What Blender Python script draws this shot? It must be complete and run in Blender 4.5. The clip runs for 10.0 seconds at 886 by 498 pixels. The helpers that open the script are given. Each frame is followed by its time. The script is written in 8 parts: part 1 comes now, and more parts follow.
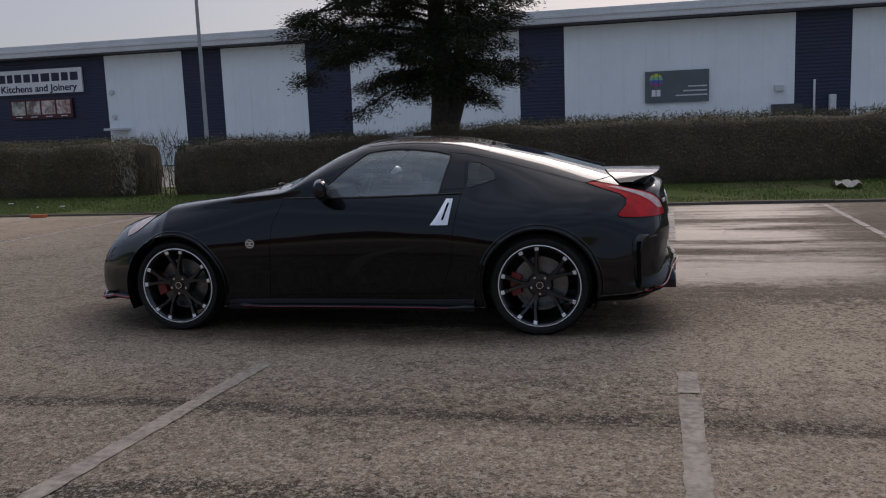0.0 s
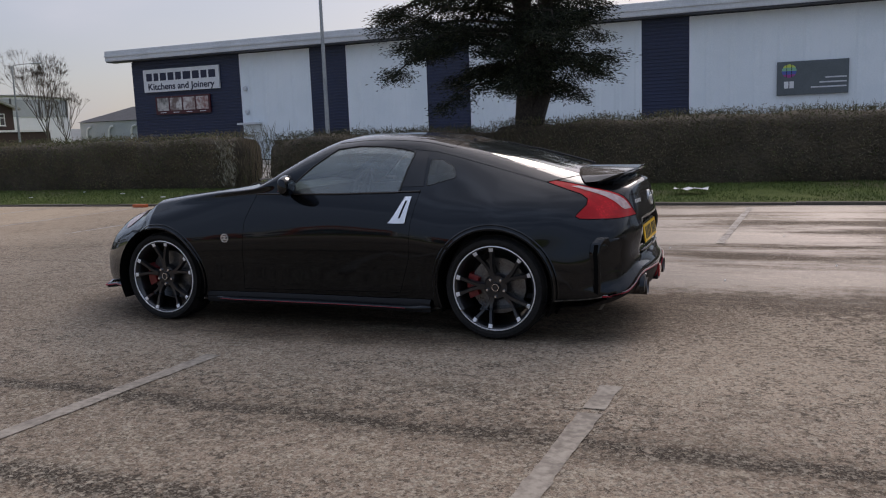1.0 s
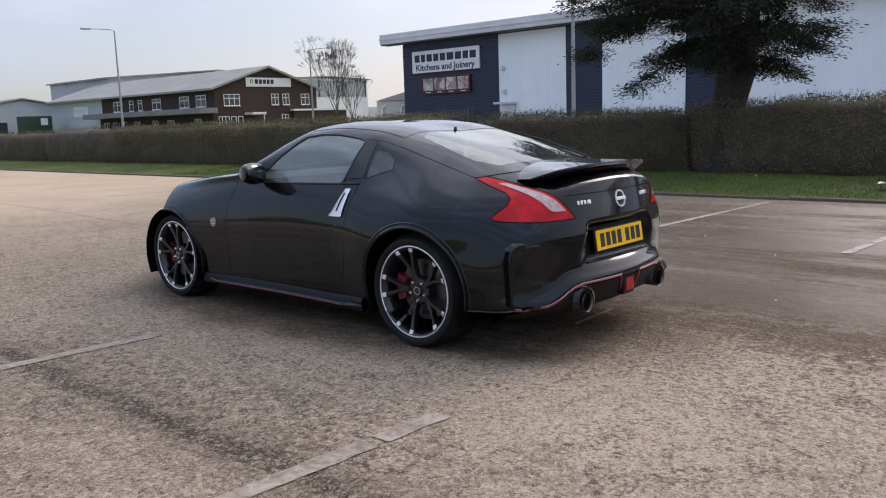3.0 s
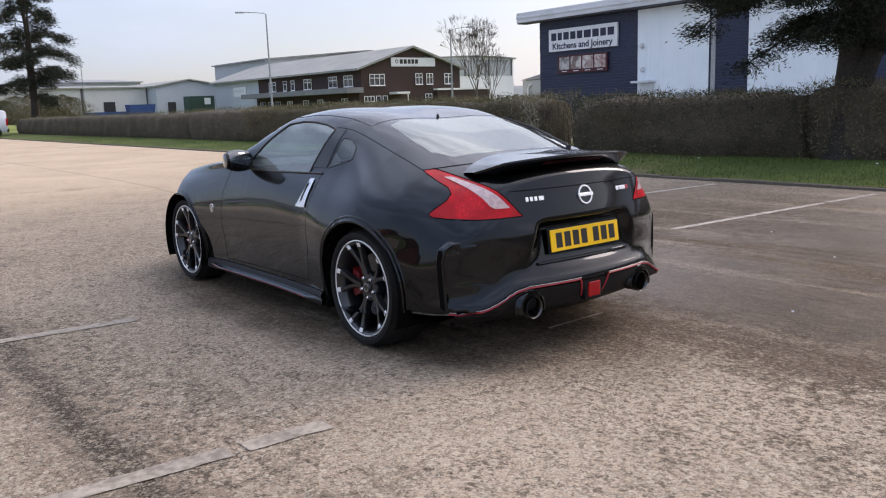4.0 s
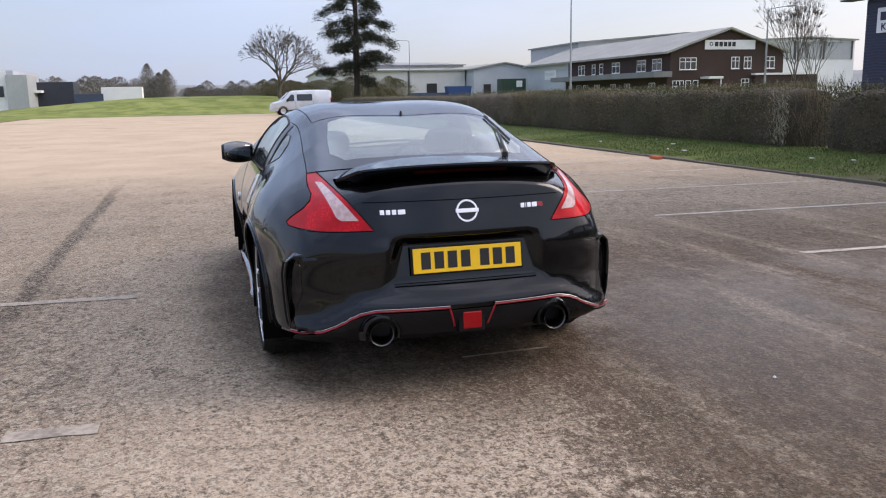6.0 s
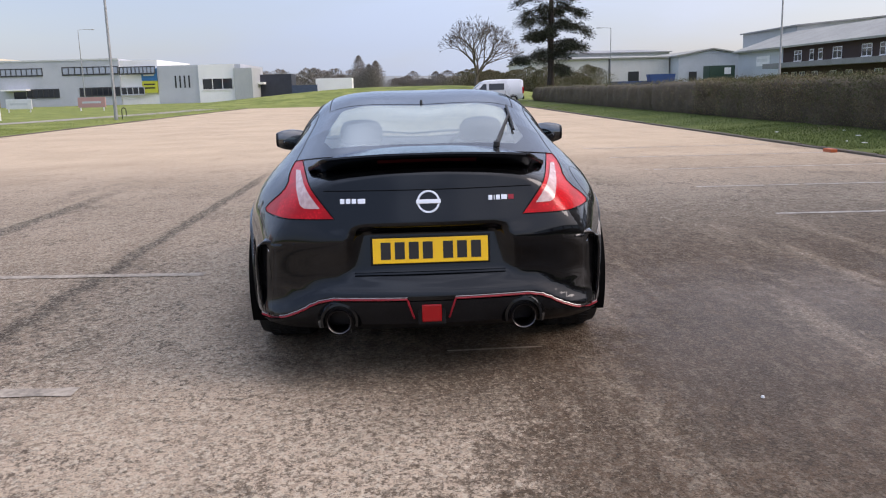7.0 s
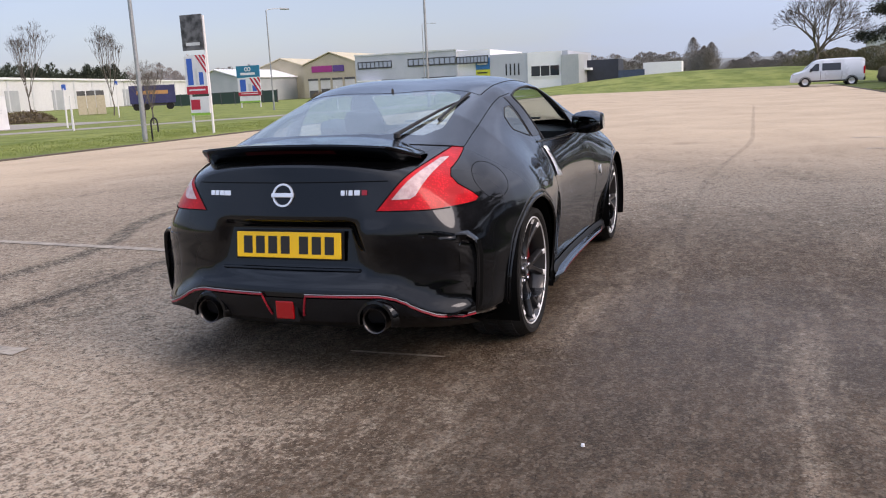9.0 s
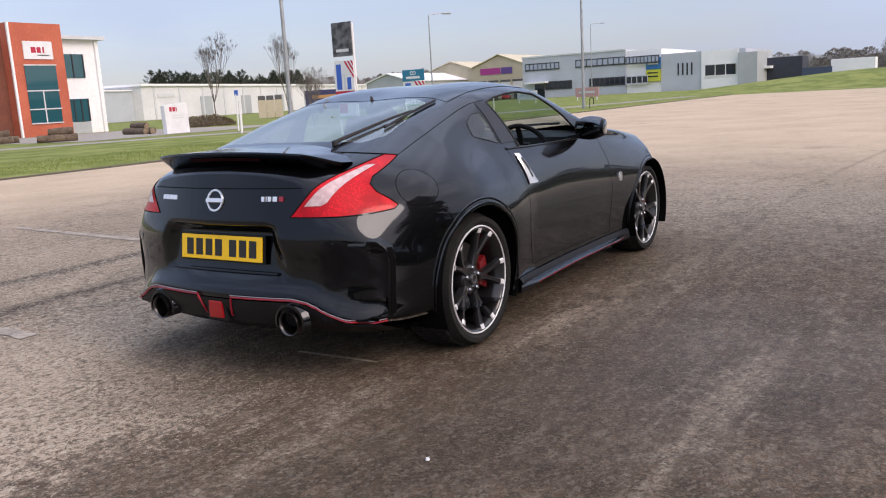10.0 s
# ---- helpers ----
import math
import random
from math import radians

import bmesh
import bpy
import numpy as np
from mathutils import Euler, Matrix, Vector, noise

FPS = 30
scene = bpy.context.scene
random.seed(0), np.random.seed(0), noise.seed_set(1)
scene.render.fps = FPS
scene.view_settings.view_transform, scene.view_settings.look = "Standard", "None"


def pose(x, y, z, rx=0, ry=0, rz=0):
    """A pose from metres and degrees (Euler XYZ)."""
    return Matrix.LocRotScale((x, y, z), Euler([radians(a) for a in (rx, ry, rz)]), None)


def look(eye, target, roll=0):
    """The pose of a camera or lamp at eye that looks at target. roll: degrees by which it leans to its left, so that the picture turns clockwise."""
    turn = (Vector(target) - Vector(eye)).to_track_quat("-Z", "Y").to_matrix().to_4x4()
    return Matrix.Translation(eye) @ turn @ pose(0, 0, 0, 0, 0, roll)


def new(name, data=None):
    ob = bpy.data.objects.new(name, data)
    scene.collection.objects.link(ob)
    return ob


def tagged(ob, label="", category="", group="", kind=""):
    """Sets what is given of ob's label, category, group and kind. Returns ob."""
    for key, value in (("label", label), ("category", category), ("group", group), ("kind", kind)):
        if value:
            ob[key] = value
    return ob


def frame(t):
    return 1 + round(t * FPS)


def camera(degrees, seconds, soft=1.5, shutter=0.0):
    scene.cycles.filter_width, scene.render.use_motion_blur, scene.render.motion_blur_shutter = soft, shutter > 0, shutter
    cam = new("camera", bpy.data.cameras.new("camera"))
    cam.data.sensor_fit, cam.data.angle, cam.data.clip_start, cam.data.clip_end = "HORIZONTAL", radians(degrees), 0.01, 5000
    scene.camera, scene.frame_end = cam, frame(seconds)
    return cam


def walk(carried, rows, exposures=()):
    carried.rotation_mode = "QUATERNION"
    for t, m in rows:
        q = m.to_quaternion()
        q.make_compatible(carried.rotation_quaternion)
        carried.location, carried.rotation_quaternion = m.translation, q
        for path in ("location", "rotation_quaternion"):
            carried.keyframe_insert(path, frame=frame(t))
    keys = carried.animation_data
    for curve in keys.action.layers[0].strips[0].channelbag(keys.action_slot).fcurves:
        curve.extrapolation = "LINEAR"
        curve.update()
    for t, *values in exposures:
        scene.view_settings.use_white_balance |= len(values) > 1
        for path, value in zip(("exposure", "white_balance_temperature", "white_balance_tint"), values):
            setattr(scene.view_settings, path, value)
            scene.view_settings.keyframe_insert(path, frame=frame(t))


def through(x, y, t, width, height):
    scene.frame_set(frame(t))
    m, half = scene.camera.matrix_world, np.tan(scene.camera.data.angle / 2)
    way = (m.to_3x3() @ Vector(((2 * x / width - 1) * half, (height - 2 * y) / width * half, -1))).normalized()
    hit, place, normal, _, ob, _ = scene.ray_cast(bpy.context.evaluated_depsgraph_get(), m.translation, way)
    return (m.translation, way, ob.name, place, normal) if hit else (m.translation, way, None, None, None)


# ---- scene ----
cam = camera(56.5, 10.0, soft=1.12)
EXPOSURES = [(0.0, -0.55, 7180, 22.5), (1.0, -0.20, 7180, 22.5), (2.5, 0.28, 7180, 22.5), (4.5, 0.66, 7180, 23.5), (7.5, 0.60, 7180, 24.5), (10.0, 0.56, 7180, 25)]
PATH = [
    (0, (1.8, -6.013, 1.319), (1.38, -4.079, 1.036), -2.2),
    (0.5, (2.335, -5.786, 1.285), (1.758, -3.892, 1.0), -2.3),
    (1, (2.866, -5.58, 1.294), (2.128, -3.743, 1.009), -2.2),
    (1.5, (3.362, -5.299, 1.294), (2.474, -3.53, 1.006), -1.6),
    (2, (3.787, -4.959, 1.297), (2.74, -3.28, 1.001), -1.6),
    (2.5, (4.213, -4.59, 1.31), (3.018, -3.015, 1.004), -1.9),
    (2.7, (4.325, -4.419, 1.28), (3.08, -2.885, 0.97), -2.1),
    (3.8, (4.88, -3.407, 1.292), (3.377, -2.131, 0.96), -1.5),
    (4, (5.008, -3.19, 1.293), (3.453, -1.98, 0.945), -2.0),
    (4.5, (5.226, -2.705, 1.315), (3.581, -1.625, 0.964), -1.8),
    (5, (5.417, -2.201, 1.312), (3.682, -1.274, 0.952), -0.9),
    (5.5, (5.512, -1.678, 1.316), (3.698, -0.916, 0.955), -0.9),
    (7, (5.703, -0.075, 1.288), (3.741, -0.002, 0.907), -1.5),
    (7.5, (5.619, 0.353, 1.27), (3.658, 0.234, 0.894), -1.6),
    (8, (5.502, 0.851, 1.281), (3.565, 0.521, 0.909), -1.6),
    (8.5, (5.375, 1.389, 1.254), (3.48, 0.87, 0.878), -2.1),
    (9, (5.147, 1.869, 1.228), (3.313, 1.171, 0.842), -2.7),
    (9.5, (4.971, 2.389, 1.227), (3.216, 1.505, 0.856), -3.0),
    (10, (4.678, 2.836, 1.201), (3.022, 1.775, 0.84), -3.3),
]
walk(cam, [(t, look(eye, target, roll)) for t, eye, target, roll in PATH], EXPOSURES)

# ---- world, sun ----
SUN_AZIMUTH, SUN_HEIGHT = 6.0, 34.0
world = bpy.data.worlds.new("sky")
scene.world = world
world.use_nodes = True
wn = world.node_tree
wn.nodes.clear()
w_out = wn.nodes.new("ShaderNodeOutputWorld")
w_bg = wn.nodes.new("ShaderNodeBackground")
w_sky = wn.nodes.new("ShaderNodeTexSky")
w_sky.sky_type = "NISHITA"
w_sky.sun_disc = False
w_sky.sun_elevation, w_sky.sun_rotation = radians(SUN_HEIGHT), radians(SUN_AZIMUTH)
w_sky.air_density, w_sky.dust_density, w_sky.ozone_density = 1.0, 1.3, 2.5
w_co = wn.nodes.new("ShaderNodeTexCoord")
w_map = wn.nodes.new("ShaderNodeMapping")
w_map.inputs["Scale"].default_value = (1.0, 1.0, 3.2)
w_noise = wn.nodes.new("ShaderNodeTexNoise")
w_noise.inputs["Scale"].default_value = 2.6
w_noise.inputs["Detail"].default_value = 6.0
w_ramp = wn.nodes.new("ShaderNodeMapRange")
w_ramp.interpolation_type = "SMOOTHSTEP"
w_ramp.inputs["From Min"].default_value, w_ramp.inputs["From Max"].default_value = 0.38, 0.72
w_ramp.inputs["To Min"].default_value, w_ramp.inputs["To Max"].default_value = 0.40, 0.85
w_mix = wn.nodes.new("ShaderNodeMixRGB")
wn.links.new(w_co.outputs["Generated"], w_map.inputs["Vector"])
wn.links.new(w_map.outputs["Vector"], w_noise.inputs["Vector"])
wn.links.new(w_noise.outputs["Fac"], w_ramp.inputs["Value"])
wn.links.new(w_ramp.outputs["Result"], w_mix.inputs["Fac"])
wn.links.new(w_sky.outputs["Color"], w_mix.inputs["Color1"])
# the veil of cloud brightens towards the zenith, as an overcast sky does
w_sep, w_rise, w_veil = wn.nodes.new("ShaderNodeSeparateXYZ"), wn.nodes.new("ShaderNodeMapRange"), wn.nodes.new("ShaderNodeVectorMath")
w_rise.inputs["From Min"].default_value, w_rise.inputs["From Max"].default_value = 0.05, 1.0
w_rise.inputs["To Min"].default_value, w_rise.inputs["To Max"].default_value = 0.92, 2.6
w_veil.operation = "SCALE"
wn.links.new(w_co.outputs["Generated"], w_sep.inputs[0])
wn.links.new(w_sep.outputs["Z"], w_rise.inputs["Value"])
w_dot, w_glow, w_gain, w_tone = wn.nodes.new("ShaderNodeVectorMath"), wn.nodes.new("ShaderNodeMapRange"), wn.nodes.new("ShaderNodeMath"), wn.nodes.new("ShaderNodeMixRGB")
w_dot.operation, w_dot.inputs[1].default_value = "DOT_PRODUCT", (math.sin(radians(SUN_AZIMUTH)) * math.cos(radians(SUN_HEIGHT)), math.cos(radians(SUN_AZIMUTH)) * math.cos(radians(SUN_HEIGHT)), math.sin(radians(SUN_HEIGHT)))
w_glow.inputs["From Min"].default_value, w_glow.inputs["From Max"].default_value = -0.3, 1.0
w_glow.inputs["To Min"].default_value, w_glow.inputs["To Max"].default_value = 0.88, 1.45
w_gain.operation = "MULTIPLY"
w_tone.inputs["Color1"].default_value, w_tone.inputs["Color2"].default_value = (3.45, 4.70, 6.5, 1), (5.05, 5.3, 5.45, 1)
wn.links.new(w_co.outputs["Generated"], w_dot.inputs[0])
wn.links.new(w_dot.outputs["Value"], w_glow.inputs["Value"])
wn.links.new(w_dot.outputs["Value"], w_tone.inputs["Fac"])
wn.links.new(w_rise.outputs["Result"], w_gain.inputs[0])
wn.links.new(w_glow.outputs["Result"], w_gain.inputs[1])
wn.links.new(w_tone.outputs["Color"], w_veil.inputs[0])
wn.links.new(w_gain.outputs["Value"], w_veil.inputs["Scale"])
wn.links.new(w_veil.outputs["Vector"], w_mix.inputs["Color2"])
wn.links.new(w_mix.outputs["Color"], w_bg.inputs["Color"])
w_bg.inputs["Strength"].default_value = 0.105
wn.links.new(w_bg.outputs["Background"], w_out.inputs["Surface"])

sun = new("sun", bpy.data.lights.new("sun", "SUN"))
sun.data.energy, sun.data.angle, sun.data.color = 1.05, radians(28.0), (1.0, 0.945, 0.87)
sa, sh = radians(SUN_AZIMUTH), radians(SUN_HEIGHT)
sun.matrix_world = look((0, 0, 60), (-60 * math.sin(sa) * math.cos(sh), -60 * math.cos(sa) * math.cos(sh), 60 - 60 * math.sin(sh)))


# ---- materials ----
class Nodes:
    """A node material under construction."""

    def __init__(self, name, rough=0.6, metal=0.0, spec=0.5, coat=0.0):
        self.mat = bpy.data.materials.new(name)
        self.mat.use_nodes = True
        self.tree = self.mat.node_tree
        self.bsdf = self.tree.nodes["Principled BSDF"]
        self.set("Roughness", rough), self.set("Metallic", metal), self.set("Specular IOR Level", spec), self.set("Coat Weight", coat)
        self.co = self.add("ShaderNodeTexCoord").outputs["Object"]

    def add(self, kind):
        return self.tree.nodes.new(kind)

    def set(self, name, value):
        socket = self.bsdf.inputs[name]
        if isinstance(value, bpy.types.NodeSocket):
            self.tree.links.new(value, socket)
        else:
            socket.default_value = (*value, 1) if isinstance(value, tuple) and len(value) == 3 and name != "Normal" else value

    def noise(self, scale, detail=4.0, rough=0.55, stretch=None):
        n = self.add("ShaderNodeTexNoise")
        n.inputs["Scale"].default_value, n.inputs["Detail"].default_value, n.inputs["Roughness"].default_value = scale, detail, rough
        self.tree.links.new(self.stretched(stretch), n.inputs["Vector"])
        return n.outputs["Fac"]

    def stretched(self, stretch):
        if stretch is None:
            return self.co
        m = self.add("ShaderNodeMapping")
        m.inputs["Scale"].default_value = stretch
        self.tree.links.new(self.co, m.inputs["Vector"])
        return m.outputs["Vector"]

    def cells(self, scale, feature="F1", out="Distance"):
        n = self.add("ShaderNodeTexVoronoi")
        n.feature = feature
        n.inputs["Scale"].default_value = scale
        self.tree.links.new(self.co, n.inputs["Vector"])
        return n.outputs[out]

    def map(self, value, a, b, c=0.0, d=1.0):
        n = self.add("ShaderNodeMapRange")
        n.interpolation_type = "SMOOTHSTEP"
        for key, v in zip(("From Min", "From Max", "To Min", "To Max"), (a, b, c, d)):
            n.inputs[key].default_value = v
        self.tree.links.new(value, n.inputs["Value"])
        return n.outputs["Result"]

    def math(self, op, a, b=0.0):
        n = self.add("ShaderNodeMath")
        n.operation = op
        for socket, v in zip(n.inputs, (a, b)):
            if isinstance(v, bpy.types.NodeSocket):
                self.tree.links.new(v, socket)
            else:
                socket.default_value = v
        return n.outputs[0]

    def mix(self, fac, a, b, kind="MIX"):
        n = self.add("ShaderNodeMixRGB")
        n.blend_type = kind
        for socket, v in zip(n.inputs, (fac, a, b)):
            if isinstance(v, bpy.types.NodeSocket):
                self.tree.links.new(v, socket)
            else:
                socket.default_value = (*v, 1) if isinstance(v, tuple) else v
        return n.outputs[0]

    def bump(self, height, strength=0.3, distance=0.01):
        n = self.add("ShaderNodeBump")
        n.inputs["Strength"].default_value, n.inputs["Distance"].default_value = strength, distance
        self.tree.links.new(height, n.inputs["Height"])
        self.set("Normal", n.outputs["Normal"])

    def random(self):
        return self.add("ShaderNodeObjectInfo").outputs["Random"]

    def island(self):
        return self.add("ShaderNodeNewGeometry").outputs["Random Per Island"]


def surface(name, dark, light, rough=0.6, metal=0.0, grain=60.0, patch=1.3, bump=0.15, depth=0.004, spec=0.5, coat=0.0, each=0.0):
    """A material with a fine grain, larger patches and a fine relief."""
    n = Nodes(name, rough, metal, spec, coat)
    fine, big = n.noise(grain, 3.0), n.noise(patch, 5.0, 0.6)
    blend = n.math("ADD", n.math("MULTIPLY", fine, 0.45), n.math("MULTIPLY", big, 0.55))
    colour = n.mix(n.map(blend, 0.36, 0.64), dark, light)
    if each:
        colour = n.mix(each, colour, n.mix(n.island(), tuple(c * 0.35 for c in dark), tuple(min(1.0, c * 1.5) for c in light)))
    n.set("Base Color", colour)
    n.set("Roughness", n.map(big, 0.3, 0.7, max(0.02, rough - 0.08), min(1.0, rough + 0.08)))
    if bump:
        n.bump(fine, bump, depth)
    return n.mat


def plain(name, colour, rough=0.4, metal=0.0, spec=0.5, coat=0.0, glow=0.0):
    n = Nodes(name, rough, metal, spec, coat)
    n.set("Base Color", colour)
    if glow:
        n.set("Emission Color", colour), n.set("Emission Strength", glow)
    return n.mat


def leafy(name, dark, light, rough=0.6, through=0.25):
    n = Nodes(name, rough, 0.0, 0.3)
    n.set("Base Color", n.mix(n.island(), dark, light))
    if through:
        n.set("Subsurface Weight", 0.0)
    return n.mat


def glass_mat(name, tint, rough=0.02, least=0.06, dust=0.06):
    """Thin tinted glass: clear where seen square on, glossy at a slant, with a film of dust."""
    m = bpy.data.materials.new(name)
    m.use_nodes = True
    t = m.node_tree
    t.nodes.clear()
    out, mixer, film = t.nodes.new("ShaderNodeOutputMaterial"), t.nodes.new("ShaderNodeMixShader"), t.nodes.new("ShaderNodeMixShader")
    clear, gloss, slant, dull = t.nodes.new("ShaderNodeBsdfTransparent"), t.nodes.new("ShaderNodeBsdfGlossy"), t.nodes.new("ShaderNodeLayerWeight"), t.nodes.new("ShaderNodeBsdfDiffuse")
    power, fres = t.nodes.new("ShaderNodeMath"), t.nodes.new("ShaderNodeMapRange")
    power.operation, power.inputs[1].default_value = "POWER", 4.0
    slant.inputs["Blend"].default_value = 0.5
    t.links.new(slant.outputs["Facing"], power.inputs[0])
    t.links.new(power.outputs[0], fres.inputs["Value"])
    fres.inputs["To Min"].default_value, fres.inputs["To Max"].default_value = least, 1.0
    clear.inputs["Color"].default_value = (*tint, 1)
    dull.inputs["Color"].default_value = (0.42, 0.47, 0.47, 1)
    gloss.inputs["Roughness"].default_value = rough
    gloss.inputs["Color"].default_value = (0.90, 0.95, 0.93, 1)
    film.inputs[0].default_value = dust
    t.links.new(clear.outputs[0], film.inputs[1])
    t.links.new(dull.outputs[0], film.inputs[2])
    t.links.new(fres.outputs[0], mixer.inputs[0])
    t.links.new(film.outputs[0], mixer.inputs[1])
    t.links.new(gloss.outputs[0], mixer.inputs[2])
    t.links.new(mixer.outputs[0], out.inputs["Surface"])
    return m


def paint_mat(name, colour, least=0.035, most=0.95):
    """Polished car paint: dark flakes under lacquer, a mirror at a slant."""
    n = Nodes(name, 0.50, 1.0, 0.5)
    n.set("Base Color", n.mix(n.map(n.noise(2.2, 5.0, 0.6), 0.35, 0.7), colour, tuple(c * 1.25 for c in colour)))
    slant, gloss, both = n.add("ShaderNodeLayerWeight"), n.add("ShaderNodeBsdfGlossy"), n.add("ShaderNodeMixShader")
    slant.inputs["Blend"].default_value = 0.5
    gloss.inputs["Color"].default_value, gloss.inputs["Roughness"].default_value = (0.88, 0.94, 1.0, 1), 0.045
    amount = n.math("ADD", n.math("MULTIPLY", n.math("POWER", slant.outputs["Facing"], 4.2), most - least), least)
    n.tree.links.new(amount, both.inputs[0])
    n.tree.links.new(n.bsdf.outputs[0], both.inputs[1])
    n.tree.links.new(gloss.outputs[0], both.inputs[2])
    n.tree.links.new(both.outputs[0], n.tree.nodes["Material Output"].inputs["Surface"])
    return n.mat


def asphalt_mat():
    """Old worn tarmac: dry tan stretches, a damp brown one beside the car, the car's shade painted in, wet films and
    loose pale aggregate.
    """
    n = Nodes("worn_asphalt", 0.85, 0.0, 0.3)
    xyz = n.add("ShaderNodeSeparateXYZ")
    n.tree.links.new(n.co, xyz.inputs[0])
    x, y = xyz.outputs[0], xyz.outputs[1]

    def swing(value, amount):
        return n.math("MULTIPLY", n.math("SUBTRACT", value, 0.5), amount)

    wander, worn, patchy = n.noise(0.45, 5.0, 0.6), n.noise(0.22, 5.0, 0.6), n.noise(1.7, 6.0, 0.66)
    mottle, fleck, grit = n.noise(8.5, 8.0, 0.74), n.noise(34.0, 5.0, 0.72), n.noise(95.0, 3.0, 0.7)
    streak = n.noise(0.9, 7.0, 0.66, (0.22, 1.5, 1.0))
    edge = n.math("ADD", swing(wander, 0.9), n.math("ADD", swing(patchy, 1.2), swing(mottle, 2.0)))
    # the damp stretch north-east of the car, and a band along the seam before it
    damp_shade = n.math("MULTIPLY", n.map(n.math("ADD", y, edge), 0.10, 0.50), n.map(n.math("ADD", x, n.math("MULTIPLY", edge, 2.2)), -4.2, 0.0))
    damp_shade = n.math("MULTIPLY", damp_shade, n.map(n.math("ADD", y, n.math("MULTIPLY", edge, 1.5)), 7.5, 4.5, 0.35, 1.0))
    band = n.math("MULTIPLY", n.map(n.math("ADD", y, n.math("MULTIPLY", edge, 0.25)), -2.65, -2.45), n.map(n.math("ADD", y, n.math("MULTIPLY", edge, 0.25)), -2.05, -2.30))
    damp_shade = n.math("MAXIMUM", damp_shade, n.math("MULTIPLY", band, n.map(x, -2.5, -0.8, 0.0, 0.35)))
    # an ellipse round the car: damp, with the car's shadow painted into the colour
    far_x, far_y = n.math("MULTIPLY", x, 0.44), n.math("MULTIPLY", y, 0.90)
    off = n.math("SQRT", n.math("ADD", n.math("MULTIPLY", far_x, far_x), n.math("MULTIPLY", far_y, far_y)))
    damp_shade = n.math("MAXIMUM", damp_shade, n.map(n.math("ADD", off, n.math("MULTIPLY", edge, 0.20)), 1.30, 0.90, 0.0, 0.95))
    damp_shade = n.math("MAXIMUM", damp_shade, n.map(worn, 0.60, 0.72, 0.0, 0.40))
    # dried streaks in the damp, lying along the bays
    damp_shade = n.math("MULTIPLY", damp_shade, n.map(n.math("ADD", streak, swing(mottle, 0.42)), 0.51, 0.64, 1.0, 0.22))
    tone = n.mix(n.map(n.math("ADD", n.math("MULTIPLY", wander, 0.6), n.math("MULTIPLY", patchy, 0.4)), 0.34, 0.66), (0.228, 0.170, 0.121), (0.385, 0.297, 0.219))
    away = n.math("MAXIMUM", n.map(n.math("ADD", x, n.math("MULTIPLY", edge, 2.0)), -2.5, -14.0), n.map(n.math("ADD", y, edge), -4.5, -11.0))
    tone = n.mix(away, tone, n.mix(n.map(wander, 0.3, 0.7), (0.487, 0.373, 0.258), (0.592, 0.463, 0.327)))
    scrub = n.math("MULTIPLY", n.map(n.math("ADD", x, edge), 1.8, 2.6), n.map(n.math("ADD", y, n.math("MULTIPLY", edge, 0.6)), 0.45, 0.0))
    scrub = n.math("MULTIPLY", scrub, n.map(n.math("ADD", y, swing(patchy, 0.8)), -2.2, -1.4))
    tone = n.mix(n.math("MULTIPLY", scrub, 0.32), tone, (0.580, 0.462, 0.340))
    damp_shade_tone = n.mix(n.map(patchy, 0.35, 0.65), (0.070, 0.047, 0.031), (0.128, 0.087, 0.058))
    base = n.mix(damp_shade, tone, damp_shade_tone)
    # binder shows dark between the stones where the surface has worn
    clump = n.noise(16.0, 6.0, 0.72)
    bare = n.math("ADD", n.math("MULTIPLY", mottle, 0.30), n.math("ADD", n.math("MULTIPLY", clump, 0.38), n.math("ADD", n.math("MULTIPLY", fleck, 0.32), swing(patchy, 0.30))))
    calm = n.map(away, 0.0, 0.8, 1.0, 0.22)
    base = n.mix(n.math("MULTIPLY", n.map(bare, 0.530, 0.575, 0.0, 0.80), calm), base, (0.063, 0.047, 0.032))
    base = n.mix(n.map(bare, 0.470, 0.42, 0.0, 0.7), base, n.mix(damp_shade, (0.435, 0.368, 0.274), (0.144, 0.111, 0.077)))
    stain = n.math("ADD", n.noise(1.1, 7.0, 0.7, (0.7, 1.3, 1.0)), swing(mottle, 0.35))
    base = n.mix(n.math("MULTIPLY", n.map(stain, 0.53, 0.66, 0.0, 0.42), calm), base, (0.081, 0.062, 0.043))
    # old seams filled with grit, ragged and broken
    crack = None
    south = n.math("MAXIMUM", n.math("SUBTRACT", 1.0, y), 0.0)
    bent = n.math("ADD", n.math("ADD", x, 3.25), n.math("ADD", n.math("MULTIPLY", south, 0.30), n.math("MULTIPLY", n.math("MULTIPLY", south, south), 0.045)))
    lower = n.math("ADD", n.math("ADD", y, 3.30), n.map(x, 0.2, -2.2, 0.0, 0.85))
    upper = n.math("ADD", n.math("SUBTRACT", y, 1.36), n.map(x, -4.0, -12.0, 0.0, -0.5))
    for gap, other, wide, lo, hi, deep, stray in ((n.math("ADD", y, 2.38), x, 0.072, -9.5, 5.5, 1.0, 1.0), (lower, x, 0.105, -7.5, 3.5, 1.0, 1.0), (upper, x, 0.040, -30.0, 0.8, 0.28, 0.3), (bent, y, 0.020, -9.0, 4.2, 0.34, 0.6)):
        gap = n.math("ADD", gap, swing(n.noise(3.1 + wide, 6.0, 0.75), 0.16 * stray))
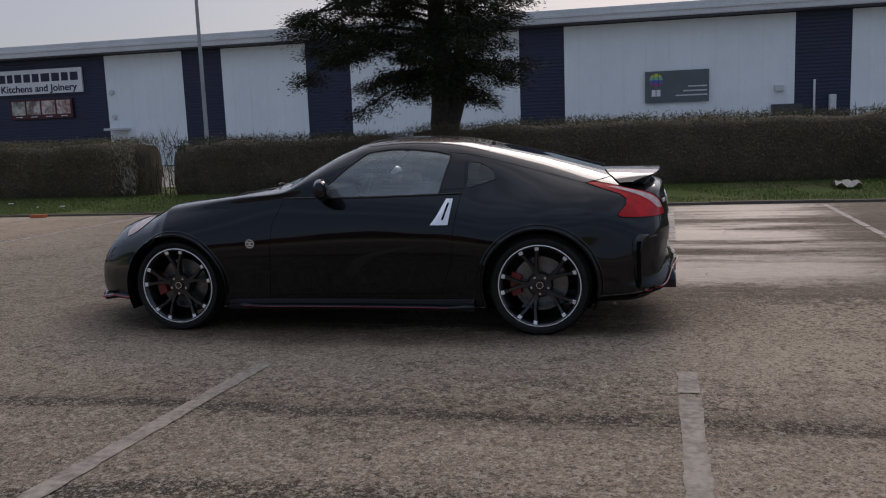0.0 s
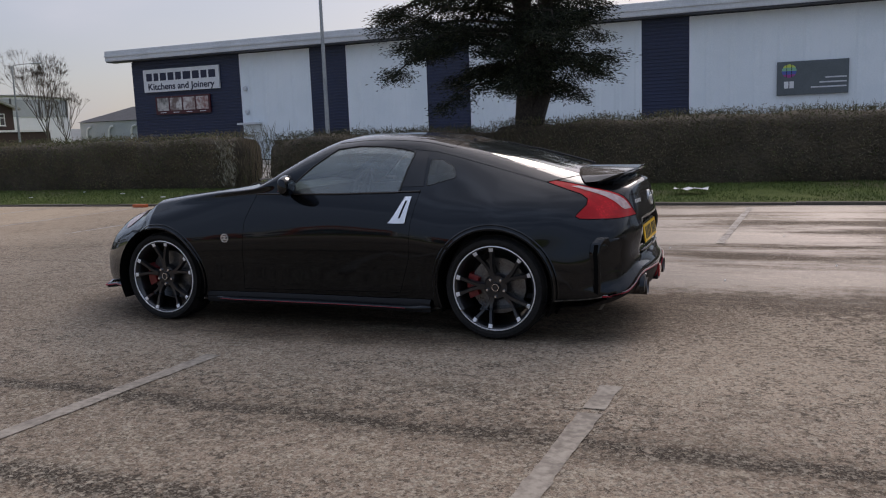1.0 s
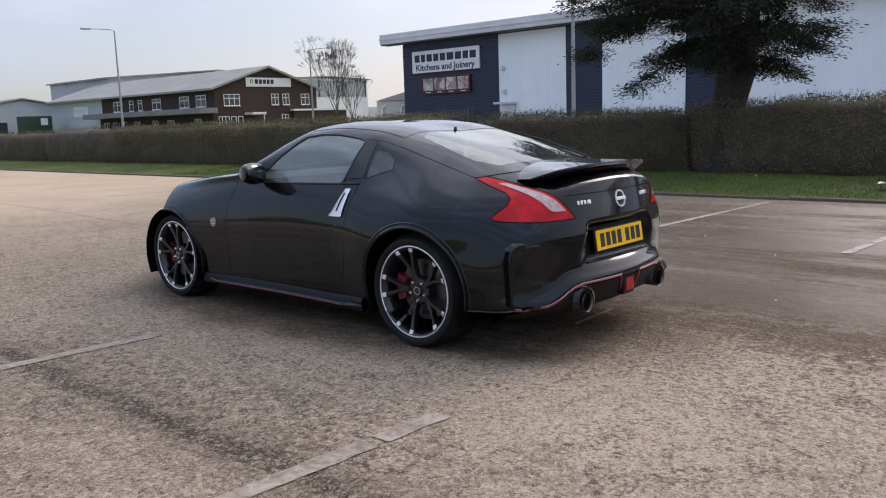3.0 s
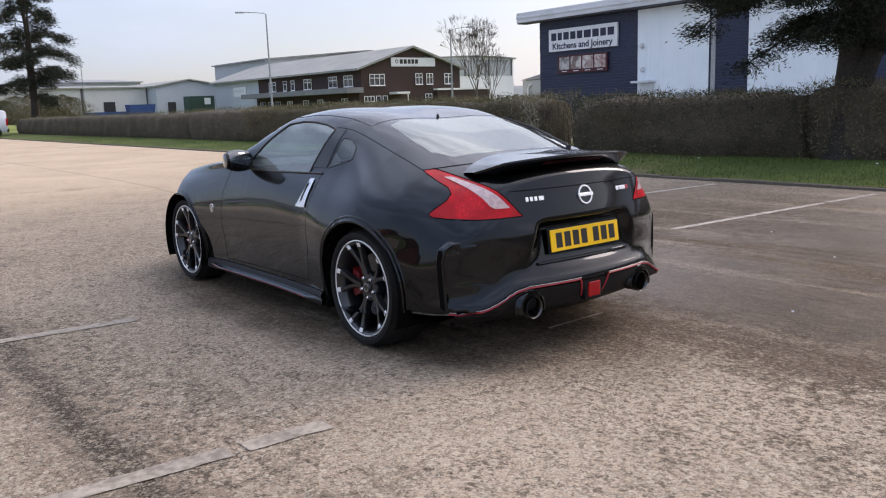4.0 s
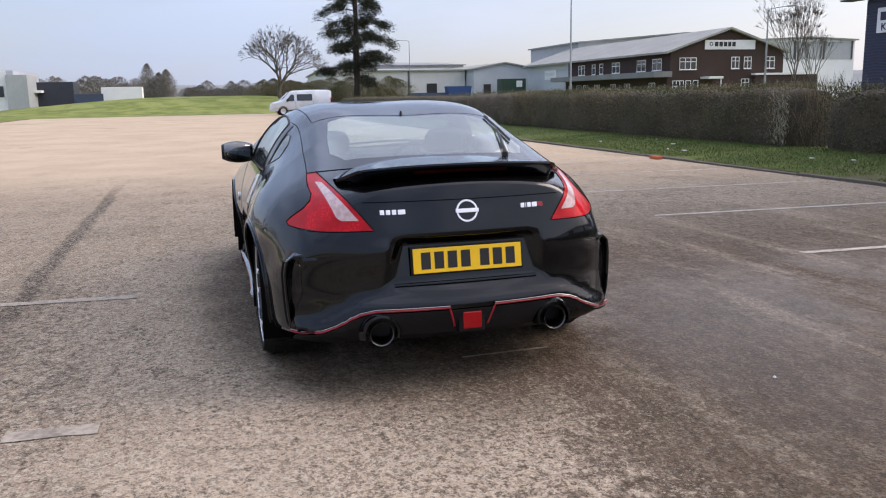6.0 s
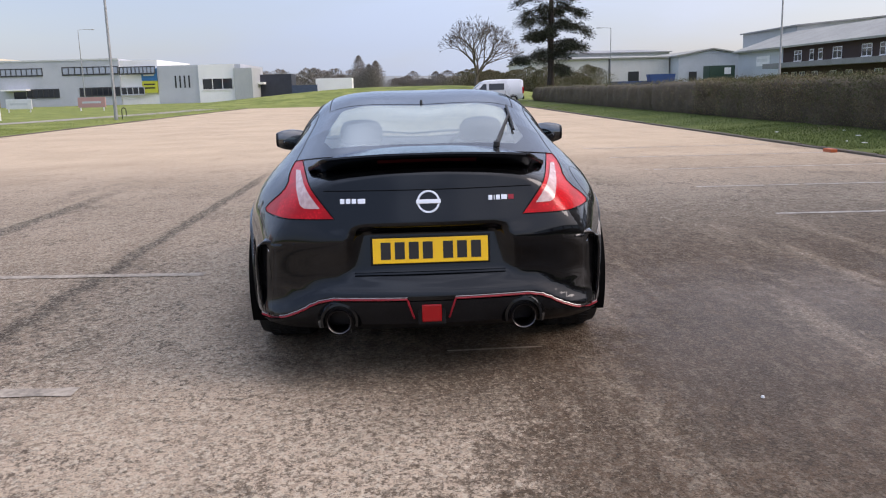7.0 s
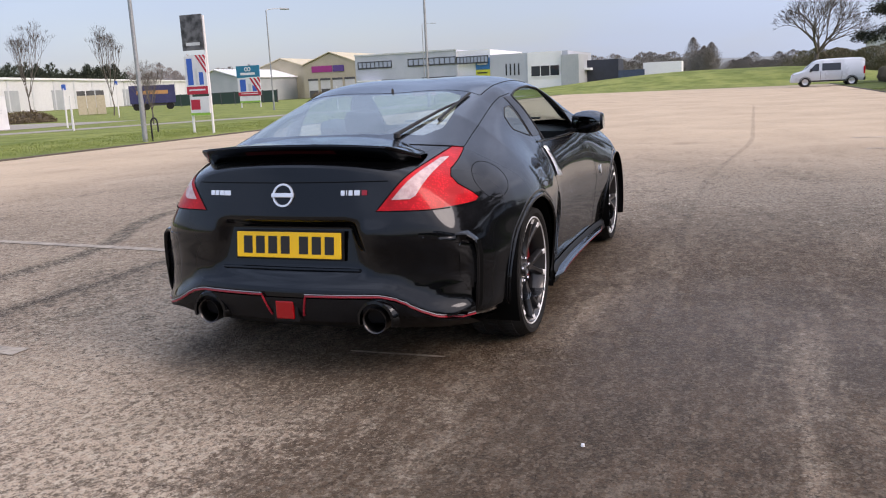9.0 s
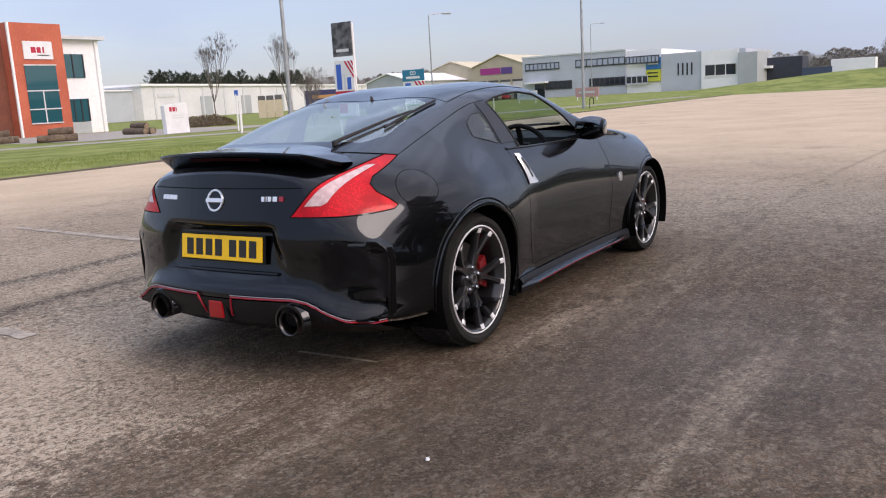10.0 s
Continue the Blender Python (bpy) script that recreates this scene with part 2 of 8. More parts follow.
        gap = n.math("ABSOLUTE", n.math("ADD", gap, swing(wander, 0.22 * stray)))
        line = n.math("MULTIPLY", n.map(gap, wide * 1.5, wide * 0.5), n.map(n.math("ADD", mottle, swing(fleck, 0.5)), 0.34, 0.50))
        line = n.math("MULTIPLY", line, n.math("MULTIPLY", n.map(other, lo, lo + 4.0), n.map(other, hi, hi - 1.0)))
        line = n.math("MULTIPLY", line, deep)
        crack = line if crack is None else n.math("MAXIMUM", crack, line)
    # the binder is bared in blotches along the nearer seam
    blotch = n.math("MULTIPLY", n.map(n.math("ABSOLUTE", n.math("ADD", n.math("ADD", y, 2.20), swing(patchy, 0.9))), 0.55, 0.12), n.map(n.math("ADD", clump, swing(mottle, 0.6)), 0.47, 0.55))
    blotch = n.math("MULTIPLY", blotch, n.math("MULTIPLY", n.map(x, -1.6, -0.3), n.map(x, 3.2, 1.6)))
    base = n.mix(n.math("MULTIPLY", blotch, 0.6), base, (0.055, 0.042, 0.030))
    base = n.mix(n.math("MULTIPLY", crack, 0.92), base, (0.044, 0.033, 0.023))
    dried = n.math("ADD", n.noise(11.0, 8.0, 0.78, (0.6, 1.3, 1.0)), n.math("ADD", swing(patchy, 0.35), swing(streak, 0.3)))
    base = n.mix(n.math("MULTIPLY", n.map(dried, 0.53, 0.60, 0.0, 0.70), damp_shade), base, (0.215, 0.170, 0.128))
    base = n.mix(n.math("MULTIPLY", n.map(dried, 0.465, 0.41, 0.0, 0.60), damp_shade), base, (0.045, 0.031, 0.021))
    # single stones, pale and dark, of two sizes
    for scale, pale, dark in ((62.0, 0.46, 0.46), (150.0, 0.33, 0.39)):
        stones = n.add("ShaderNodeSeparateColor")
        n.tree.links.new(n.cells(scale, "F1", "Color"), stones.inputs[0])
        base = n.mix(n.math("MULTIPLY", n.math("MULTIPLY", n.map(stones.outputs[0], 0.62, 0.92), pale), calm), base, n.mix(damp_shade, (0.53, 0.47, 0.37), (0.235, 0.195, 0.148)))
        base = n.mix(n.math("MULTIPLY", n.math("MULTIPLY", n.map(stones.outputs[1], 0.58, 0.92), dark), calm), base, (0.036, 0.029, 0.021))
    chips, crumbs = n.noise(27.0, 7.0, 0.78), n.noise(44.0, 6.0, 0.75)
    rim = n.math("MULTIPLY", n.map(n.math("ADD", y, swing(patchy, 1.4)), -1.3, -0.25), n.map(n.math("ADD", y, swing(patchy, 1.4)), 0.85, 0.35))
    rim = n.math("MULTIPLY", rim, n.map(x, 1.6, 2.3))
    base = n.mix(n.math("MULTIPLY", n.map(chips, 0.52, 0.56), n.math("MULTIPLY", rim, 0.85)), base, (0.085, 0.062, 0.042))
    base = n.mix(n.math("MULTIPLY", n.map(crumbs, 0.55, 0.60), n.math("MULTIPLY", rim, 0.60)), base, (0.487, 0.403, 0.305))
    # thin films of water lie in streaks on the damp stretch
    pool = n.noise(0.62, 4.0, 0.58, (0.26, 1.15, 1.0))
    film = n.math("MULTIPLY", n.map(n.math("ADD", pool, swing(mottle, 0.14)), 0.40, 0.52), n.math("MULTIPLY", n.map(n.math("ADD", y, n.math("MULTIPLY", edge, 0.8)), 0.55, 1.25), n.map(n.math("ADD", x, edge), -0.6, 1.8)))
    film = n.math("MULTIPLY", film, n.map(n.math("ADD", n.math("SUBTRACT", x, n.math("MULTIPLY", y, 0.1)), edge), 4.4, 3.5))
    base = n.mix(n.math("MULTIPLY", film, 0.30), base, (0.040, 0.028, 0.019))
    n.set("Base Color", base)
    n.set("Specular IOR Level", n.map(damp_shade, 0.0, 1.0, 0.24, 0.10))
    rough = n.math("ADD", n.map(damp_shade, 0.0, 1.0, 0.94, 0.68), swing(fleck, 0.12))
    n.set("Roughness", rough)
    height = n.math("ADD", n.math("MULTIPLY", n.cells(85.0), 0.6), n.math("MULTIPLY", fleck, 0.6))
    height = n.math("ADD", height, n.math("ADD", n.math("MULTIPLY", mottle, 0.9), n.math("MULTIPLY", grit, 0.3)))
    n.bump(height, 0.8, 0.009)
    # the film mirrors the sky at a slant only
    slant, gloss, both = n.add("ShaderNodeLayerWeight"), n.add("ShaderNodeBsdfGlossy"), n.add("ShaderNodeMixShader")
    slant.inputs["Blend"].default_value = 0.5
    gloss.inputs["Color"].default_value, gloss.inputs["Roughness"].default_value = (0.95, 0.95, 0.95, 1), 0.34
    n.tree.links.new(n.math("MULTIPLY", n.math("POWER", slant.outputs["Facing"], 8.0), n.math("MULTIPLY", film, 0.72)), both.inputs[0])
    n.tree.links.new(n.bsdf.outputs[0], both.inputs[1])
    n.tree.links.new(gloss.outputs[0], both.inputs[2])
    n.tree.links.new(both.outputs[0], n.tree.nodes["Material Output"].inputs["Surface"])
    return n.mat


def grass_mat(name, dark, light, bare=0.0):
    n = Nodes(name, 0.9, 0.0, 0.2)
    base = n.mix(n.map(n.noise(0.5, 6.0, 0.65), 0.35, 0.65), dark, light)
    base = n.mix(n.map(n.noise(14.0, 5.0, 0.7), 0.45, 0.75, 0.0, 0.6), base, (0.035, 0.060, 0.014))
    base = n.mix(n.map(n.noise(0.05, 3.0), 0.5, 0.75, 0.0, 0.5), base, tuple(c * 0.8 for c in light))
    base = n.mix(n.map(n.noise(0.32, 4.0, 0.6), 0.52, 0.68, 0.0, bare), base, (0.125, 0.100, 0.062))
    n.set("Base Color", base)
    n.bump(n.noise(40.0, 5.0, 0.7), 0.7, 0.03)
    return n.mat


# rough verge grass is darker than the lawn: hedge shade put into its colour
ASPHALT, GRASS, ROUGH_GRASS = asphalt_mat(), grass_mat("mown_grass", (0.132, 0.172, 0.036), (0.262, 0.286, 0.080)), grass_mat("hedge_shaded_rough_grass", (0.060, 0.090, 0.020), (0.120, 0.148, 0.038), 0.8)
GRASS_BLADE = leafy("grass_blade", (0.115, 0.165, 0.030), (0.25, 0.30, 0.075))
# verge blades likewise carry the hedge's shade in their colour
VERGE_BLADE = leafy("verge_blade", (0.045, 0.077, 0.016), (0.136, 0.178, 0.042))
LINE_PAINT = surface("worn_line_paint", (0.20, 0.170, 0.135), (0.40, 0.345, 0.28), 0.85, grain=30.0, patch=7.0, bump=0.6, depth=0.006)
WHITE_LINE = surface("white_line_paint", (0.24, 0.205, 0.165), (0.54, 0.49, 0.43), 0.8, grain=30.0, patch=5.0, bump=0.4)
KERB = surface("kerb_concrete", (0.070, 0.058, 0.044), (0.15, 0.128, 0.100), 0.85, grain=50.0, bump=0.4)
PATH_TAR = surface("footpath_tarmac", (0.25, 0.225, 0.19), (0.36, 0.33, 0.285), 0.9, grain=60.0)
PAINT = paint_mat("black_car_paint", (0.0040, 0.0043, 0.0052))
BLACK_TRIM = surface("black_plastic", (0.006, 0.006, 0.007), (0.012, 0.012, 0.013), 0.5, grain=120.0, patch=9.0, bump=0.08, depth=0.001, spec=0.2)
SKIRT = plain("dark_skirt_plastic", (0.006, 0.006, 0.007), 0.5, spec=0.2)
SEAL = plain("black_rubber_seal", (0.006, 0.006, 0.006), 0.55)
PILLAR = plain("gloss_black_pillar", (0.007, 0.007, 0.008), 0.16, spec=0.5)
GAP = plain("dark_gap", (0.002, 0.002, 0.002), 0.9, spec=0.1)
RUBBER = surface("tyre_rubber", (0.012, 0.012, 0.012), (0.026, 0.025, 0.024), 0.8, grain=80.0, patch=6.0, bump=0.2, depth=0.002, spec=0.15)
RIM = plain("dark_gloss_wheel", (0.026, 0.026, 0.028), 0.28, 0.5, coat=0.5)
CUT_FACE = plain("turned_alloy_face", (0.86, 0.86, 0.87), 0.38, 0.35)
EDGE_TRIM = plain("satin_edge_trim", (0.34, 0.33, 0.34), 0.3, 0.7)
BRIGHT = plain("machined_alloy", (0.72, 0.72, 0.73), 0.22, 1.0)
CHROME = plain("satin_chrome", (0.88, 0.88, 0.89), 0.30, 0.85)
DISC = surface("brake_disc_iron", (0.10, 0.10, 0.10), (0.20, 0.20, 0.20), 0.35, 0.9, grain=90.0, patch=8.0)
CALIPER = plain("red_caliper_paint", (0.18, 0.008, 0.010), 0.35, coat=0.3)
RED_LINE = plain("red_pinstripe", (0.32, 0.007, 0.020), 0.4, coat=0.2)


def lamp_mat():
    """A red moulded lens: small prisms behind a smooth glossy cover."""
    n = Nodes("red_lamp_lens", 0.30, 0.0, 0.12, 0.30)
    prism_cells = n.cells(95.0)
    base = n.mix(n.map(prism_cells, 0.15, 0.6), (0.74, 0.006, 0.016), (0.50, 0.003, 0.008))
    n.set("Base Color", n.mix(n.map(n.noise(9.0, 2.0), 0.42, 0.62), base, (0.40, 0.002, 0.006)))
    n.set("Coat Roughness", 0.03)
    n.bump(prism_cells, 0.25, 0.002)
    return n.mat


LAMP_RED = lamp_mat()
LAMP_CLEAR = surface("clear_lamp_lens", (0.47, 0.31, 0.31), (0.62, 0.46, 0.45), 0.2, grain=45.0, patch=30.0, bump=0.25, spec=0.3, coat=0.5)
PLATE = plain("yellow_plate", (0.90, 0.53, 0.005), 0.4, coat=0.1)
INK = plain("black_ink", (0.010, 0.010, 0.010), 0.5)
FABRIC = surface("dark_seat_fabric", (0.012, 0.012, 0.013), (0.028, 0.028, 0.030), 0.85, grain=150.0, patch=12.0, bump=0.2, depth=0.002)
GLASS_SIDE = glass_mat("side_window_glass", (0.78, 0.92, 0.90), 0.02, 0.14, 0.13)
GLASS_REAR = glass_mat("rear_window_glass", (0.78, 0.90, 0.88), 0.02, 0.21, 0.13)
GLASS_DARK = glass_mat("quarter_window_glass", (0.30, 0.32, 0.32), 0.02, 0.07, 0.03)


# ---- mesh helpers ----
def mesh_of(bm, name, smooth=True, angle=None):
    me = bpy.data.meshes.new(name)
    bm.normal_update()
    if angle is not None:
        for e in bm.edges:
            if len(e.link_faces) == 2 and e.calc_face_angle(0.0) > radians(angle):
                e.smooth = False
    for f in bm.faces:
        f.smooth = smooth
    bm.to_mesh(me)
    bm.free()
    return me


def part(name, bm, material, parent=None, label="", smooth=False, angle=35.0):
    """Links a bmesh as one mesh object under a thing or a part."""
    me = bm if isinstance(bm, bpy.types.Mesh) else mesh_of(bm, name, smooth, angle if smooth else None)
    ob = new(name, me)
    if not me.materials:
        for m in material if isinstance(material, (list, tuple)) else (material,):
            me.materials.append(m)
    ob.parent = parent
    return tagged(ob, label)


def thing(name, label, category, group="", kind="", at=None):
    ob = new(name)
    ob.empty_display_size = 0.2
    if at is not None:
        ob.matrix_world = at
    return tagged(ob, label, category, group, kind)


def box(bm, x0, x1, y0, y1, z0, z1, bevel=0.0, m=None):
    made = bmesh.ops.create_cube(bm, size=1.0)["verts"]
    for v in made:
        v.co = Vector(((x0 + x1) / 2 + v.co.x * (x1 - x0), (y0 + y1) / 2 + v.co.y * (y1 - y0), (z0 + z1) / 2 + v.co.z * (z1 - z0)))
    if bevel:
        edges = list({e for v in made for e in v.link_edges})
        out = bmesh.ops.bevel(bm, geom=edges, offset=bevel, segments=2, affect="EDGES", profile=0.6)
        made = list({v for f in out["faces"] for v in f.verts} | {v for v in made if v.is_valid})
    if m is not None:
        bmesh.ops.transform(bm, matrix=m, verts=[v for v in made if v.is_valid])
    return bm


def boxed(*a, **k):
    return box(bmesh.new(), *a, **k)


def rod(bm, p, q, r0, r1=None, sides=10, caps=True):
    """A tapered round bar from p to q."""
    p, q = Vector(p), Vector(q)
    r1 = r0 if r1 is None else r1
    turn = (q - p).to_track_quat("Z", "Y").to_matrix()
    rings = []
    for c, r in ((p, r0), (q, r1)):
        rings.append([bm.verts.new(c + turn @ Vector((r * math.cos(a), r * math.sin(a), 0))) for a in (2 * math.pi * i / sides for i in range(sides))])
    for i in range(sides):
        j = (i + 1) % sides
        bm.faces.new((rings[0][i], rings[0][j], rings[1][j], rings[1][i]))
    if caps:
        bm.faces.new(rings[0][::-1]), bm.faces.new(rings[1])
    return bm


def pipe(bm, points, radius, sides=8, closed=False):
    """A round tube along points; radius may be a function of the way along, 0 to 1."""
    pts = [Vector(p) for p in points]
    n = len(pts)
    rings, side = [], None
    for i, p in enumerate(pts):
        a, b = (pts[i - 1], pts[(i + 1) % n]) if closed else (pts[max(i - 1, 0)], pts[min(i + 1, n - 1)])
        d = (b - a).normalized()
        if side is None:
            side = d.orthogonal().normalized()
        side = (side - d * side.dot(d)).normalized()
        up = d.cross(side)
        r = radius(i / max(n - 1, 1)) if callable(radius) else radius
        rings.append([bm.verts.new(p + (side * math.cos(t) + up * math.sin(t)) * r) for t in (2 * math.pi * k / sides for k in range(sides))])
    for i in range(n if closed else n - 1):
        a, b = rings[i], rings[(i + 1) % n]
        for k in range(sides):
            j = (k + 1) % sides
            bm.faces.new((a[k], a[j], b[j], b[k]))
    if not closed:
        bm.faces.new(rings[0][::-1]), bm.faces.new(rings[-1])
    return bm


def lathe(bm, profile, sides=48, m=None, closed=False):
    """Turns a profile of (radius, height) round z."""
    rings = [[bm.verts.new((r * math.cos(a), r * math.sin(a), h)) for a in (2 * math.pi * i / sides for i in range(sides))] for r, h in profile]
    last = len(rings) if closed else len(rings) - 1
    for k in range(last):
        a, b = rings[k], rings[(k + 1) % len(rings)]
        for i in range(sides):
            j = (i + 1) % sides
            bm.faces.new((a[i], a[j], b[j], b[i]))
    if m is not None:
        bmesh.ops.transform(bm, matrix=m, verts=[v for ring in rings for v in ring])
    return bm


def prism(bm, outline, depth0, depth1, m):
    """Extrudes a flat outline (x, y) between two depths along z, then lays it by m."""
    low = [bm.verts.new(m @ Vector((x, y, depth0))) for x, y in outline]
    top = [bm.verts.new(m @ Vector((x, y, depth1))) for x, y in outline]
    n = len(outline)
    bm.faces.new(low[::-1]), bm.faces.new(top)
    for i in range(n):
        bm.faces.new((low[i], low[(i + 1) % n], top[(i + 1) % n], top[i]))
    return bm


def raw(name, verts, faces, material, parent=None, label="", smooth=False):
    me = bpy.data.meshes.new(name)
    me.from_pydata([tuple(v) for v in verts], [], faces)
    me.polygons.foreach_set("use_smooth", [smooth] * len(faces))
    me.materials.append(material)
    ob = new(name, me)
    ob.parent = parent
    return tagged(ob, label)


def lettering(text, size, m, material, parent, name="lettering", depth=0.004, label="", bold=0.0):
    """Raised letters; m lays their plane, and they are centred on its origin."""
    cu = bpy.data.curves.new(name, "FONT")
    cu.body, cu.size, cu.extrude, cu.align_x, cu.align_y, cu.offset = text, size, depth, "CENTER", "CENTER", bold
    tmp = new("tmp", cu)
    me = bpy.data.meshes.new_from_object(tmp.evaluated_get(bpy.context.evaluated_depsgraph_get()))
    bpy.data.objects.remove(tmp)
    bpy.data.curves.remove(cu)
    me.transform(m)
    me.materials.clear()
    return part(name, me, material, parent, label)


def curve(*pairs):
    """A smooth monotone curve through (x, value) pairs."""
    xs, ys = [p[0] for p in pairs], [p[1] for p in pairs]
    n = len(xs)
    h = [xs[i + 1] - xs[i] for i in range(n - 1)]
    d = [(ys[i + 1] - ys[i]) / h[i] for i in range(n - 1)]
    m = [d[0]] + [0.0 if d[i - 1] * d[i] <= 0 else 2 * d[i - 1] * d[i] / (d[i - 1] + d[i]) for i in range(1, n - 1)] + [d[-1]]

    def value(x):
        if x <= xs[0]:
            return ys[0]
        if x >= xs[-1]:
            return ys[-1]
        i = max(k for k in range(n - 1) if xs[k] <= x)
        t = (x - xs[i]) / h[i]
        return (ys[i] * (2 * t**3 - 3 * t**2 + 1) + m[i] * h[i] * (t**3 - 2 * t**2 + t) + ys[i + 1] * (3 * t**2 - 2 * t**3) + m[i + 1] * h[i] * (t**3 - t**2))

    return value


# ---- ground, car park, kerbs ----
def sheet(name, x0, x1, y0, y1, nx, ny, height, material, **tags):
    """A gridded sheet whose height is a function of (x, y)."""
    xs, ys = [x0 + (x1 - x0) * i / nx for i in range(nx + 1)], [y0 + (y1 - y0) * j / ny for j in range(ny + 1)]
    verts = [(x, y, height(x, y)) for x in xs for y in ys]
    faces = [(i * (ny + 1) + j, (i + 1) * (ny + 1) + j, (i + 1) * (ny + 1) + j + 1, i * (ny + 1) + j + 1) for i in range(nx) for j in range(ny)]
    return tagged(raw(name, verts, faces, material, smooth=True), **tags)


KERB_N, KERB_S, EDGE_W, EDGE_E = 7.62, -14.45, -70.0, 45.0
sheet("ground", -1500, 1500, -1500, 1500, 60, 60, lambda x, y: -0.06, GRASS, label="green grass and fields running to the horizon", category="ground", kind="structure")
sheet("car_park", EDGE_W, EDGE_E, KERB_S, KERB_N, 40, 12, lambda x, y: 0.0, ASPHALT, label="worn brown-grey tarmac car park with damp patches and shade painted round the car", category="car park", kind="structure")


def verge_height(x, y):
    return 0.040 + 0.100 * soft(KERB_N, 10.0, y)


def bank(x, y):
    """The mound west of the car park."""
    across = soft(-72.0, -92.0, x) * (1 - soft(-96.0, -135.0, x))
    return -0.01 + 0.06 * soft(-70.0, -71.0, x) + 1.65 * across * soft(-32.0, -3.0, y) * (1 - soft(4.0, 22.0, y))


def soft(a, b, v):
    t = min(1.0, max(0.0, (v - a) / (b - a)))
    return t * t * (3 - 2 * t)


sheet("grass_bank", -150.0, EDGE_W, -70.0, 30.0, 60, 60, bank, GRASS, label="low mown grass bank at the end of the car park", category="grass bank", kind="structure")
sheet("grass_verge_north", EDGE_W, EDGE_E, KERB_N + 0.12, 13.6, 60, 12, verge_height, ROUGH_GRASS, label="rough grass verge under the hedge", category="grass verge", kind="structure")
sheet("yard", -60.0, 60.0, 13.6, 34.4, 12, 6, lambda x, y: 0.02, PATH_TAR, label="grey tarmac yard behind the hedge", category="yard", kind="structure")
sheet("grass_verge_south", EDGE_W, EDGE_E, -60.0, KERB_S - 0.10, 60, 30, lambda x, y: 0.02 + 0.05 * soft(-14.5, -15.2, y), GRASS, label="mown grass verge and lawn beyond the car park", category="lawn", kind="structure")


def winding_path(name, centre, width, z, label):
    """A narrow tarmac path along a line of points."""
    pts = [Vector((*p, z)) for p in centre]
    verts, faces = [], []
    for i, p in enumerate(pts):
        d = (pts[min(i + 1, len(pts) - 1)] - pts[max(i - 1, 0)]).normalized()
        across = Vector((-d.y, d.x, 0)) * width / 2
        verts += [p + across, p - across]
    faces = [(2 * i, 2 * i + 1, 2 * i + 3, 2 * i + 2) for i in range(len(pts) - 1)]
    return tagged(raw(name, verts, faces, PATH_TAR), label, "footpath", kind="structure")


winding_path("footpath", [(30, -42), (-5, -36.5), (-15, -31.8), (-20, -29.4), (-26, -26.8), (-33.3, -23.2), (-42, -20.4), (-55, -18.4), (-69, -17.5)], 2.3, 0.082, "narrow pale tarmac footpath winding across the grass")

rng = random.Random(5)
kerb_mesh = mesh_of(boxed(-0.455, 0.455, 0.0, 0.12, -0.05, 0.10, 0.012), "kerb_stone", False)
kerb_mesh.materials.append(KERB)
kerb = thing("kerb_north", "low weathered concrete kerb along the verge", "kerb", kind="structure")
for i in range(126):
    ob = new("kerb_stone", kerb_mesh)
    ob.parent = kerb
    ob.matrix_world = pose(EDGE_W + 0.46 + i * 0.915, KERB_N + rng.uniform(-0.006, 0.006), rng.uniform(-0.014, 0.006) - 0.058, 0, 0, rng.uniform(-0.5, 0.5))
kerb = thing("kerb_south", "low concrete edging sunk into the grass", "kerb", kind="structure")
edge_mesh = mesh_of(boxed(-0.455, 0.455, -0.10, 0.0, -0.05, 0.045, 0.01), "edging_stone", False)
edge_mesh.materials.append(KERB)
for i in range(126):
    ob = new("edging_stone", edge_mesh)
    ob.parent = kerb
    ob.matrix_world = pose(EDGE_W + 0.46 + i * 0.915, KERB_S + rng.uniform(-0.02, 0.02), rng.uniform(-0.012, 0.0), 0, 0, rng.uniform(-0.6, 0.6))


def bay_line(x, y0, y1, width, slant=0.0, paint=LINE_PAINT):
    """A worn painted bay line, its edges ragged."""
    n = int(abs(y1 - y0) / 0.06)
    r = random.Random(int(x * 100))
    verts, faces = [], []
    for i in range(n + 1):
        y = y0 + (y1 - y0) * i / n
        w = width / 2 * (1 + r.uniform(-0.16, 0.10))
        c = x + slant * (y - y0)
        verts += [(c - w, y, 0.0045), (c + w, y, 0.0045)]
    for i in range(n):
        if r.random() < 0.975:
            faces.append((2 * i, 2 * i + 1, 2 * i + 3, 2 * i + 2))
    return tagged(raw("bay_line", verts, faces, paint), "faded white parking bay line painted on the tarmac", "line marking", "parking bay lines", "structure")


for x in (4.62, 2.37, 0.10, -2.18, -4.45, -6.72, -8.99, -11.26):
    bay_line(x, 3.50, 7.30, 0.085, 0.055, WHITE_LINE)
bay_line(1.76, 0.08, 0.56, 0.022, -0.03)
for x, slant in ((1.917, 0.047), (-0.636, 0.080)):
    bay_line(x, -6.4, -1.60, 0.105, slant)


# ---- the industrial unit with white and navy cladding ----
CLAD_WHITE = surface("white_ribbed_cladding", (0.72, 0.79, 0.825), (0.80, 0.86, 0.89), 0.5, grain=18.0, patch=0.5, bump=0.05)
CLAD_NAVY = surface("navy_ribbed_cladding", (0.016, 0.024, 0.055), (0.024, 0.034, 0.075), 0.5, grain=18.0, patch=0.6, bump=0.05)
FASCIA = surface("pale_fascia", (0.52, 0.54, 0.56), (0.64, 0.66, 0.68), 0.5, grain=14.0, patch=0.7)
